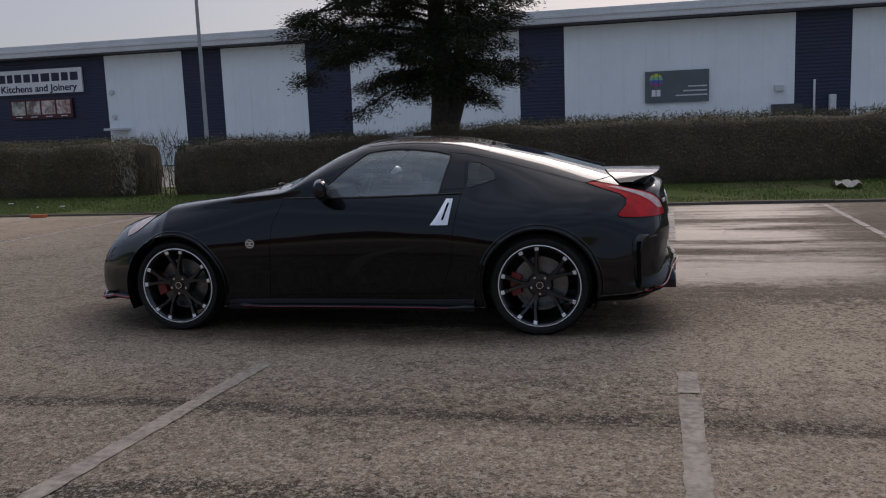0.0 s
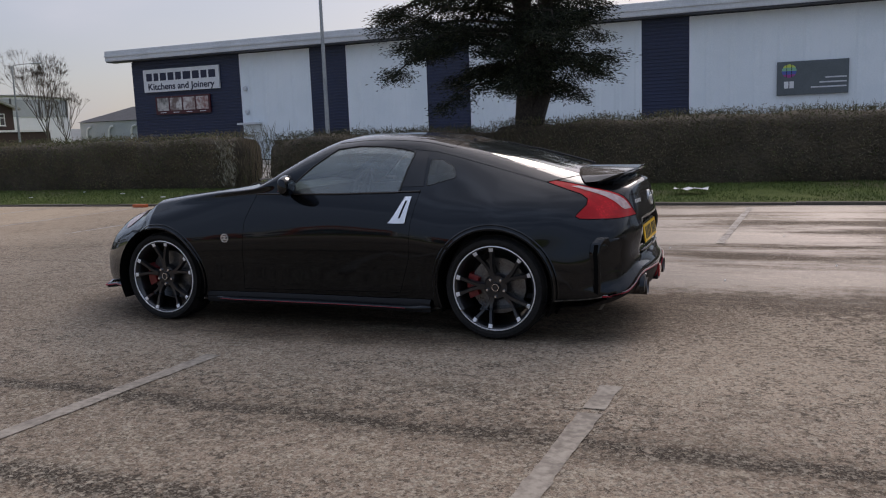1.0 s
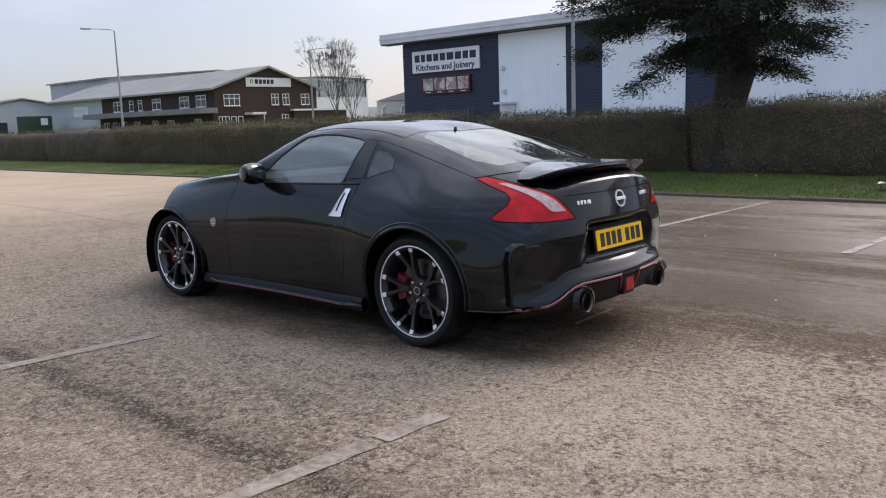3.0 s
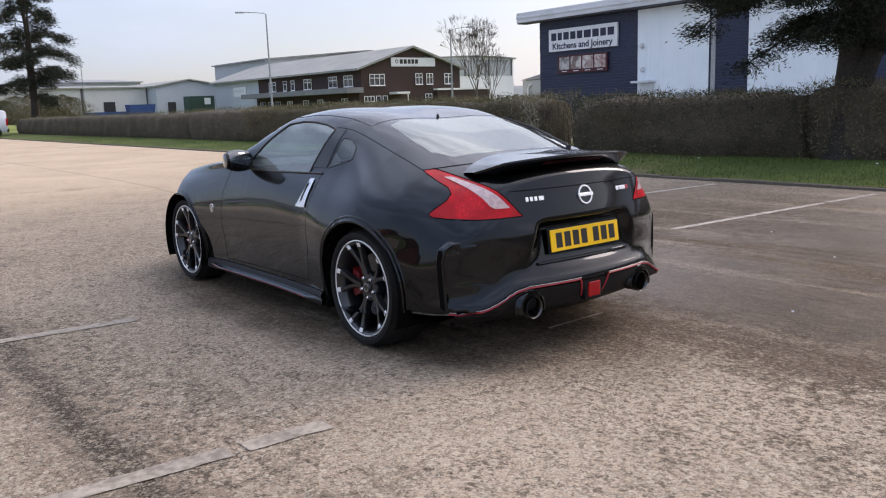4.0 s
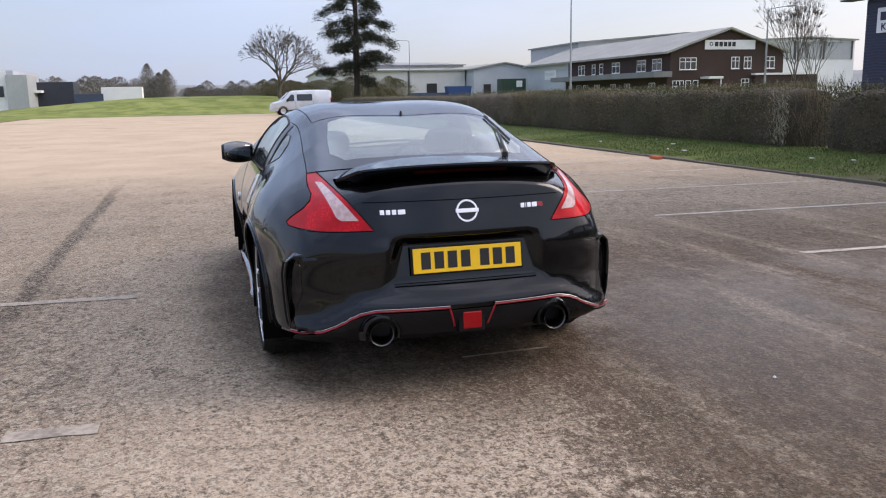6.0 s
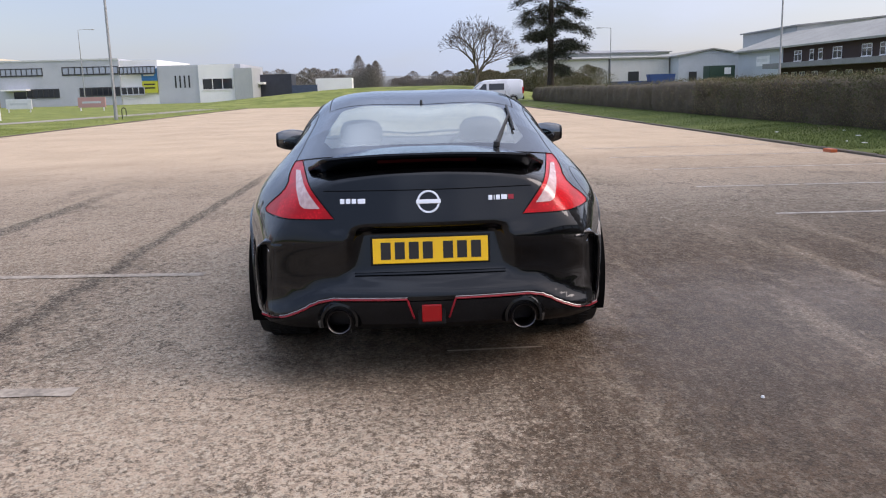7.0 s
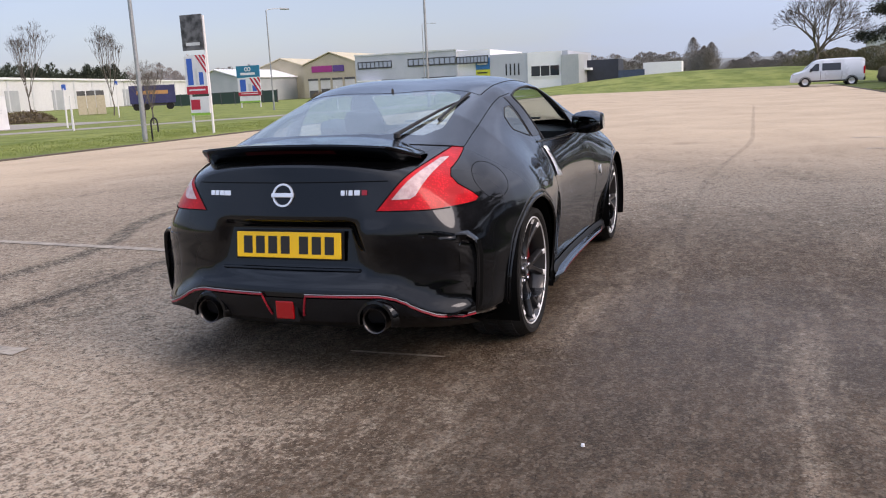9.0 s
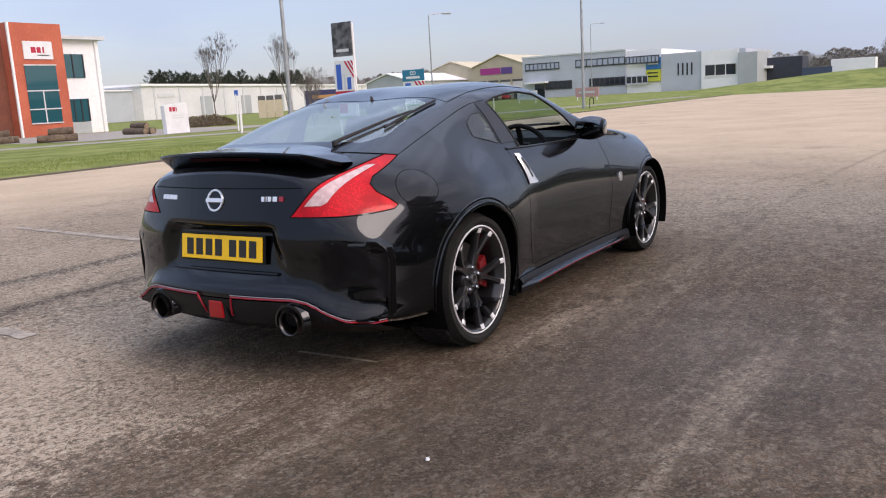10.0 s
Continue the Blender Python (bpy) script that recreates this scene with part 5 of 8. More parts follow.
def car_rear(car, tree):
    """Spoiler, lamps' clear lenses, plate, badges, vents, diffuser and exhausts."""
    # spoiler: a wing that grows out of the tailgate and ends in turned-up tips
    def wing_ring(t):
        y = -0.545 + 1.09 * t
        a = abs(y) / 0.545
        x0 = 1.70 + 0.10 * a**3
        x1 = 2.075 - 0.085 * a**2.4
        top = 1.016 - 0.030 * a**2.5
        base = on_top(tree, [(x0, y * 0.985)])
        z0 = base[0].z if base else 1.0
        tip = soft_step(0.84, 1.0, a)
        x1 -= 0.11 * tip
        top -= 0.036 * tip
        prof = []
        for k in range(9):
            u = k / 8
            prof.append((x0 + (x1 - x0) * u, y, z0 + 0.004 + (top - z0 - 0.004) * (u**1.15)))
        xb = x1 - 0.075
        foot = on_top(tree, [(xb, y * 0.985)])
        zb = min(top - 0.030, foot[0].z if foot else top - 0.05)
        under = [(x1 + 0.002, y, top - 0.008), (x1 - 0.010, y, top - 0.020), (x1 - 0.045, y, 0.45 * (top - 0.024) + 0.55 * zb), (xb, y, zb - 0.010), (x0 + 0.12, y, z0 - 0.055)]
        return prof + under

    part("spoiler", loft(bmesh.new(), [wing_ring(k / 40) for k in range(41)]), PAINT, car, "black rear spoiler with upswept edge", True, 50)
    bm = bmesh.new()
    rows = [[tuple(Vector(wing_ring(0.5 + y / 1.09)[i]) * (1 - t) + Vector(wing_ring(0.5 + y / 1.09)[i + 1]) * t + Vector((0.003, 0, -0.002))) for i, t in ((10, 0.25), (10, 0.95))] for y in (-0.22 + 0.44 * k / 10 for k in range(11))]
    part("brake_light", shell(bm, rows), plain("dark_red_lens", (0.035, 0.002, 0.003), 0.5, spec=0.2), car, "dark red high brake light")
    for sign in (-1, 1):
        # clear wedge in the red lens, with its dark edge
        rows = []
        for k in range(13):
            t = k / 12
            z = 0.925 - 0.145 * t
            inner = 0.4285 + (z - 0.735) * 0.782 + 0.016
            outer = inner + 0.026 + 0.060 * t * (1 if t < 0.92 else 0.75)
            rows.append(on_back(tree, [(sign * (inner + (outer - inner) * j / 6), z) for j in range(7)], 0.004))
        if all(len(r) == 7 for r in rows):
            part("clear_lens", shell(bmesh.new(), rows), LAMP_CLEAR, car, "frosted clear lens of the tail lamp", True)
        rim = on_back(tree, dense([(sign * 0.600, 0.965), (sign * 0.417, 0.735), (sign * 0.69, 0.732)], 0.02), 0.001)
        part("lamp_edge", pipe(bmesh.new(), rim, 0.0024, 5), GAP, car)
        rim = on_side(tree, dense([(1.92, 0.733), *LAMP_SIDE[4:], LAMP_SIDE[0], (1.76, 0.985)], 0.02), sign, 0.001)
        part("lamp_edge", pipe(bmesh.new(), rim, 0.0024, 5), GAP, car)
        # exhaust, with its surround
        lay = Matrix.Translation((2.152, sign * 0.412, 0.284)) @ Matrix.Rotation(radians(90), 4, "Y")
        bm = lathe(bmesh.new(), [(0.046, -0.20), (0.046, -0.010), (0.050, 0.006), (0.0535, 0.008), (0.055, 0.0), (0.054, -0.22)], 40, lay)
        tip = part("exhaust_tip", bm, plain("dark_exhaust_steel", (0.10, 0.095, 0.095), 0.3, 1.0), car, "round dark steel exhaust tip", True, 60)
        part("exhaust_bore", lathe(bmesh.new(), [(0.0005, -0.15), (0.0462, -0.15), (0.0462, -0.02)], 32, lay), GAP, tip)
        rows = []
        for k in range(25):
            a = radians(-18 + 216 * k / 24)
            rows.append([(2.105 + d, sign * 0.412 + r * math.cos(a), 0.284 + r * math.sin(a)) for d, r in ((0.02, 0.066), (0.046, 0.072), (0.044, 0.084), (0.016, 0.098))])
        part("exhaust_surround", shell(bmesh.new(), rows), PAINT, car, "", True)
        # corner fin: a crest that runs out along a ledge and then down the bumper's corner, with a dark slot behind it
        path = dense([(2.030, 0.605, 0.626), (1.992, 0.690, 0.632), (1.958, 0.758, 0.622), (1.940, 0.792, 0.594), (1.935, 0.802, 0.54), (1.938, 0.800, 0.45), (1.938, 0.794, 0.35), (1.930, 0.782, 0.268)], 0.015)
        rows, slot = [], []
        for i, (px, py, pz) in enumerate(path):
            t = i / (len(path) - 1)
            down = soft_step(0.24, 0.44, t)
            inward = Vector((0.0, -down, down - 1.0)).normalized()
            crest = Vector((px, py, pz))
            near = []
            for q in (0.070, 0.050, 0.032, 0.016):
                p = crest + inward * q * (0.35 + 0.65 * min(1.0, 4 * t)) * (1 - 0.72 * soft_step(0.46, 0.34, pz))
                hit = on_back(tree, [(sign * p.y, p.z)], 0.0015)
                near.append(hit[0] if hit else None)
            if any(p is None for p in near):
                continue
            rise = soft_step(0.0, 0.16, t) * soft_step(1.0, 0.93, t)
            top = Vector((px, sign * py, pz))
            flat = on_back(tree, [(sign * py, pz)], 0.001)
            top = (flat[0] if flat else top).lerp(top, rise)
            row = []
            for p, k in zip(near, (0.0, 0.08, 0.24, 0.50)):
                row.append(Vector((p.x + k * max(0.0, top.x - p.x), p.y, p.z)))
            back = Vector((-0.035 * (1 - down) - 0.060 * down, sign * -0.004 * down, 0.014 * (1 - down)))
            row += [top + Vector((0.0, -sign * 0.006 * down, -0.006 * (1 - down))), top, top + Vector((-0.006, sign * 0.004 * down, 0.003 * (1 - down))), top + back * rise]
            rows.append(row)
            if down > 0.9:
                slot.append([top + Vector((-0.012, sign * 0.0045, 0)), top + Vector((-0.022, sign * 0.007, 0)), top + Vector((-0.036, sign * 0.012, 0))])
        part("bumper_fin", shell(bmesh.new(), rows), PAINT, car, "black corner fin of the rear bumper", True, 70)
        if len(slot) > 2:
            part("bumper_vent", shell(bmesh.new(), slot), GAP, car, "", True)
        # red line with a bright edge over the diffuser
        run = [(sign * a, C_LINE(a)) for a in (0.778, 0.74, 0.70, 0.66, 0.62, 0.58, 0.54, 0.50, 0.46, 0.43, 0.25, 0.105)]
        line = on_back(tree, dense(run, 0.02), 0.010)
        part("diffuser_line", pipe(bmesh.new(), line, 0.0046, 6), RED_LINE, car, "thin red line along the bumper", True)
        part("diffuser_edge", pipe(bmesh.new(), [p + Vector((0.003, 0, 0.0085)) for p in line], 0.0022, 6), EDGE_TRIM, car, "", True)
        part("diffuser_line", pipe(bmesh.new(), on_back(tree, dense([(sign * 0.105, 0.380), (sign * 0.092, 0.34), (sign * 0.075, 0.285)], 0.01), 0.010), 0.0048, 6), RED_LINE, car, "thin red line along the bumper", True)
    # diffuser panel under the line
    rows = []
    for k in range(41):
        y = -0.772 + 1.544 * k / 40
        a = abs(y)
        top = curve((0.0, 0.372), (0.43, 0.372), (0.52, 0.352), (0.60, 0.312), (0.66, 0.287), (0.72, 0.275), (0.78, 0.272))(a)
        x = tail_x(y, top)
        rows.append([(x + 0.006, y, top), (x + 0.002, y, top - 0.03 * (1 if a < 0.6 else 0.3)), (x - 0.035, y, min(0.262, top - 0.02)), (x - 0.12, y, 0.215), (x - 0.45, y, 0.185)])
    part("diffuser", shell(bmesh.new(), rows), BLACK_TRIM, car, "dark rear diffuser panel", True)
    fog = part("fog_lamp", boxed(2.10, 2.184, -0.044, 0.044, 0.278, 0.358, 0.006), plain("dark_red_fog_lens", (0.34, 0.003, 0.006), 0.15, spec=0.3, coat=0.4), car, "square red fog lamp between the exhausts")
    part("fog_lamp_frame", boxed(2.10, 2.176, -0.062, 0.062, 0.262, 0.372, 0.008), BLACK_TRIM, fog)
    # number plate, its lamp bar, and the dark characters' strokes
    lean = Matrix.Translation((2.116, 0.003, 0.590)) @ Matrix.Rotation(radians(-8), 4, "Y")
    plate = part("number_plate", boxed(-0.004, 0.004, -0.256, 0.256, -0.056, 0.056, 0.003, lean), PLATE, car, "yellow rear number plate")
    for y in (-0.198, -0.136, -0.074, -0.012, 0.078, 0.140, 0.202):
        part("plate_mark", boxed(0.0042, 0.0052, y - 0.022, y + 0.022, -0.038, 0.038, m=lean), INK, plate)
    part("plate_holder", boxed(-0.016, -0.005, -0.266, 0.266, -0.064, 0.064, 0.004, lean), BLACK_TRIM, plate)
    line = on_back(tree, dense([(-0.335, 0.484), (0.335, 0.484)], 0.02), 0.006)
    part("plate_sill", pipe(bmesh.new(), line, 0.008, 6), PAINT, car, "", True)
    # tailgate's shut line and badges
    line = on_back(tree, dense([(-0.462, 0.857), (0.462, 0.857)], 0.02), 0.0)
    part("shut_line", pipe(bmesh.new(), line, 0.0022, 6), GAP, car)
    spot = on_back(tree, [(0.0, 0.805)], 0.001)[0]
    lay = Matrix.Translation(spot) @ Matrix.Rotation(radians(77), 4, "Y")
    badge = part("ring_badge", lathe(bmesh.new(), [(0.041, 0.0), (0.042, 0.006), (0.050, 0.006), (0.051, 0.0)], 40, lay), CHROME, car, "round chrome ring badge with a bar", True, 40)
    part("badge_bar", boxed(-0.0095, 0.0095, -0.054, 0.054, 0.0, 0.009, 0.002, lay), CHROME, badge)
    for y0, widths, colour, last in ((-0.392, (0.026, 0.026, 0.026, 0.040), CHROME, None), (0.262, (0.024, 0.010, 0.024, 0.032, 0.030), CHROME, RED_LINE)):
        y = y0
        for k, w in enumerate(widths):
            p = on_back(tree, [(y + w / 2, 0.812)], 0.0)[0]
            m = Matrix.Translation(p) @ Matrix.Rotation(radians(77), 4, "Y")
            bm = boxed(-0.011, 0.011, -w / 2 + 0.003, w / 2 - 0.003, 0.0, 0.004, 0.0015, m)
            part("badge_mark", bm, last if last and k == len(widths) - 1 else colour, car, "small raised chrome tailgate badge mark" if not (last and k == len(widths) - 1) else "small raised red tailgate badge mark")
            y += w
    # rear wiper on the glass's right, and the aerial
    pts = on_top(tree, [(1.675 - 0.485 * t, 0.35 + 0.115 * t) for t in (k / 12 for k in range(13))], 0.014)
    arm = part("rear_wiper", pipe(bmesh.new(), pts, lambda t: 0.0095 - 0.004 * t, 6), SEAL, car, "black rear wiper arm and blade", True)
    pts = on_top(tree, [(1.43 - 0.44 * t, 0.462 + 0.012 * t) for t in (k / 10 for k in range(11))], 0.010)
    part("wiper_blade", pipe(bmesh.new(), pts, 0.007, 6), SEAL, arm, "", True)
    base = on_top(tree, [(1.675, 0.35)], 0.0)[0]
    part("wiper_pivot", rod(bmesh.new(), base, base + Vector((0.004, 0, 0.020)), 0.017, 0.013, 14), SEAL, arm)
    base = on_top(tree, [(0.90, 0.0)], 0.0)[0]
    part("aerial", loft(bmesh.new(), [[(base.x + dx + s * cx, cy * s, base.z + z) for cx, cy in ((-0.012, 0.0), (0.0, -0.007), (0.014, 0.0), (0.0, 0.007))] for dx, z, s in ((0.0, -0.004, 1.3), (0.002, 0.010, 1.0), (0.004, 0.018, 0.7))]), SEAL, car, "small black roof aerial")
    # roof seams
    for sign in (-1, 1):
        part("roof_seam", pipe(bmesh.new(), on_top(tree, dense([(0.12, sign * 0.545), (0.5, sign * 0.535), (0.94, sign * 0.520)], 0.03), 0.0), 0.0022, 5), GAP, car)
        part("shut_line", pipe(bmesh.new(), on_side(tree, dense([(0.70, 1.176), (0.84, 1.160), (0.96, 1.130), (1.25, 1.050), (1.585, 0.955)], 0.03), sign, -0.0005), 0.0022, 5), GAP, car)
    part("shut_line", pipe(bmesh.new(), on_top(tree, dense([(0.945, -0.515), (0.937, -0.25), (0.935, 0.0), (0.937, 0.25), (0.945, 0.515)], 0.03), -0.0005), 0.0022, 5), GAP, car)


def car_inside(car):
    """Floor, dash, wheel, two seats and the load cover."""
    part("cabin_floor", boxed(-0.9, 1.6, -0.72, 0.72, 0.24, 0.27), FABRIC, car)
    part("dashboard", loft(bmesh.new(), [[(x, y, z) for x, z in ((-0.92, 0.62), (-0.90, 0.90), (-0.62, 0.935), (-0.40, 0.90), (-0.36, 0.80), (-0.48, 0.60))] for y in (-0.70, -0.35, 0.0, 0.35, 0.70)]), BLACK_TRIM, car, "black dashboard", True, 50)
    part("load_floor", loft(bmesh.new(), [[(x, y, z) for x, z in ((0.72, 0.30), (0.74, 0.80), (1.55, 0.88), (1.62, 0.30))] for y in (-0.66, 0.66)]), FABRIC, car)
    for sign in (-1, 1):
        part("door_trim", loft(bmesh.new(), [[(x, sign * y, z) for y, z in ((0.76, 0.30), (0.79, 0.60), (0.775, 0.875), (0.745, 0.875), (0.70, 0.66), (0.71, 0.30))] for x in (-0.50, 0.1, 0.72)]), BLACK_TRIM, car, "", True, 50)
        seat = part("seat", loft(bmesh.new(), [[(x, sign * 0.37 + 0.25 * c, z + 0.05 * abs(c) ** 3) for c, x, z in ((-1, x0, z0), (-0.6, x0, z0 + 0.02), (0, x0, z0), (0.6, x0, z0 + 0.02), (1, x0, z0), (1, x0 + d, z0 - 0.13), (-1, x0 + d, z0 - 0.13))] for x0, z0, d in ((-0.22, 0.50, 0.03), (-0.05, 0.515, 0.0), (0.15, 0.49, 0.0), (0.30, 0.46, 0.0))]), FABRIC, car, "dark bucket seat", True, 50)
        rings = []
        for t in (k / 8 for k in range(9)):
            z, x = 0.46 + 0.50 * t, 0.29 + 0.20 * t
            w = (0.255 - 0.01 * t) * (1 - 0.35 * max(0.0, t - 0.72) / 0.28)
            rings.append([(x - 0.05 + 0.03 * abs(c) ** 2 * -1, sign * 0.37 + w * c, z) for c in (-1, -0.7, 0, 0.7, 1)] + [(x + 0.06, sign * 0.37 + w * c, z) for c in (0.8, -0.8)])
        part("backrest", loft(bmesh.new(), rings), FABRIC, seat, "", True, 50)
        rings = [[(0.50 + dx + 0.05 * s * math.cos(a), sign * 0.37 + 0.13 * s * math.sin(a), z) for a in (2 * math.pi * k / 16 for k in range(16))] for dx, z, s in ((0.0, 0.965, 0.75), (0.01, 0.985, 1.0), (0.03, 1.06, 1.0), (0.04, 1.10, 0.8), (0.045, 1.115, 0.4))]
        part("headrest", loft(bmesh.new(), rings), FABRIC, seat, "", True, 60)
    lay = Matrix.Translation((-0.22, 0.37, 0.83)) @ Matrix.Rotation(radians(-68), 4, "Y")
    ring = [lay @ Vector((0.175 * math.cos(a), 0.175 * math.sin(a), 0)) for a in (2 * math.pi * k / 36 for k in range(36))]
    wheel = part("steering_wheel", pipe(bmesh.new(), ring, 0.016, 8, True), FABRIC, car, "black steering wheel", True)
    bm = bmesh.new()
    for a in (0, 180, 270):
        box(bm, 0.02, 0.165, -0.016, 0.016, -0.012, 0.006, m=lay @ Matrix.Rotation(radians(a), 4, "Z"))
    part("wheel_spokes", box(bm, -0.055, 0.055, -0.06, 0.06, -0.02, 0.012, 0.01, lay), FABRIC, wheel)


sports_coupe()


# ---- hedges, trees, grass ----
def flakes(name, centres, ways, length, width, material, parent=None, label="", seed=1):
    """Many small leaf-like blades: one bent quad pair each, laid along the given ways."""
    rs = np.random.RandomState(seed)
    c, d = np.asarray(centres, float), np.asarray(ways, float)
    d /= np.linalg.norm(d, axis=1)[:, None] + 1e-9
    n = len(c)
    side = np.cross(d, rs.normal(size=(n, 3)))
    side /= np.linalg.norm(side, axis=1)[:, None] + 1e-9
    l = (np.broadcast_to(length, n) * rs.uniform(0.6, 1.3, n))[:, None]
    w = (np.broadcast_to(width, n) * rs.uniform(0.6, 1.3, n))[:, None]
    v = np.stack([c - d * l / 2, c + side * w / 2, c + d * l / 2, c - side * w / 2], 1).reshape(-1, 3)
    f = np.arange(4 * n).reshape(-1, 4)
    me = bpy.data.meshes.new(name)
    me.from_pydata(v, [], f.tolist())
    me.materials.append(material)
    ob = new(name, me)
    ob.parent = parent
    return tagged(ob, label)


def ramp_leaf(name, stops, rough=0.7, drift=None):
    """A leaf material whose colour is drawn, leaf by leaf, from several stops."""
    n = Nodes(name, rough, 0.0, 0.25)
    r = n.add("ShaderNodeValToRGB")
    r.color_ramp.interpolation = "LINEAR"
    while len(r.color_ramp.elements) < len(stops):
        r.color_ramp.elements.new(0.5)
    for e, (p, c) in zip(r.color_ramp.elements, stops):
        e.position, e.color = p, (*c, 1)
    n.tree.links.new(n.island(), r.inputs[0])
    colour = r.outputs[0]
    if drift:
        colour = n.mix(n.map(n.noise(0.42, 4.0, 0.6), 0.44, 0.62, 0.0, 0.75), colour, drift)
    n.set("Base Color", colour)
    return n.mat


HEDGE_LEAF = ramp_leaf("winter_hedge_twig", ((0.0, (0.109, 0.087, 0.055)), (0.45, (0.172, 0.139, 0.086)), (0.72, (0.207, 0.171, 0.109)), (0.80, (0.083, 0.102, 0.038)), (0.95, (0.115, 0.134, 0.050)), (1.0, (0.241, 0.205, 0.131))), 0.7, (0.053, 0.064, 0.027))
HEDGE_BROWN = ramp_leaf("beech_hedge_twig", ((0.0, (0.101, 0.081, 0.046)), (0.45, (0.190, 0.151, 0.088)), (0.72, (0.236, 0.192, 0.113)), (0.80, (0.081, 0.106, 0.036)), (0.95, (0.124, 0.151, 0.053)), (1.0, (0.276, 0.233, 0.142))), 0.7, (0.060, 0.076, 0.029))
HEDGE_GREEN = ramp_leaf("evergreen_hedge_leaf", ((0.0, (0.040, 0.044, 0.024)), (0.5, (0.072, 0.082, 0.040)), (0.8, (0.115, 0.098, 0.062)), (1.0, (0.19, 0.155, 0.105))))
PALE_TWIG = ramp_leaf("gap_lit_pale_twig", ((0.0, (0.16, 0.14, 0.105)), (0.5, (0.27, 0.25, 0.19)), (1.0, (0.42, 0.41, 0.34))))
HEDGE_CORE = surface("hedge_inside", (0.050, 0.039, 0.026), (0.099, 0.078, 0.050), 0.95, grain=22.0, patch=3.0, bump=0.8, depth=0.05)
BARK = surface("dark_bark", (0.022, 0.017, 0.014), (0.058, 0.046, 0.038), 0.9, grain=26.0, patch=2.5, bump=0.9, depth=0.03)
BARK_GREY = surface("grey_bark", (0.07, 0.06, 0.05), (0.16, 0.14, 0.12), 0.9, grain=26.0, patch=2.5, bump=0.6, depth=0.02)
NEEDLE = ramp_leaf("dark_conifer_needle", ((0.0, (0.006, 0.009, 0.006)), (0.6, (0.017, 0.024, 0.013)), (0.9, (0.036, 0.045, 0.022)), (1.0, (0.060, 0.062, 0.036))))
TWIG = ramp_leaf("bare_twig", ((0.0, (0.045, 0.036, 0.030)), (0.6, (0.095, 0.078, 0.064)), (1.0, (0.15, 0.13, 0.11))))


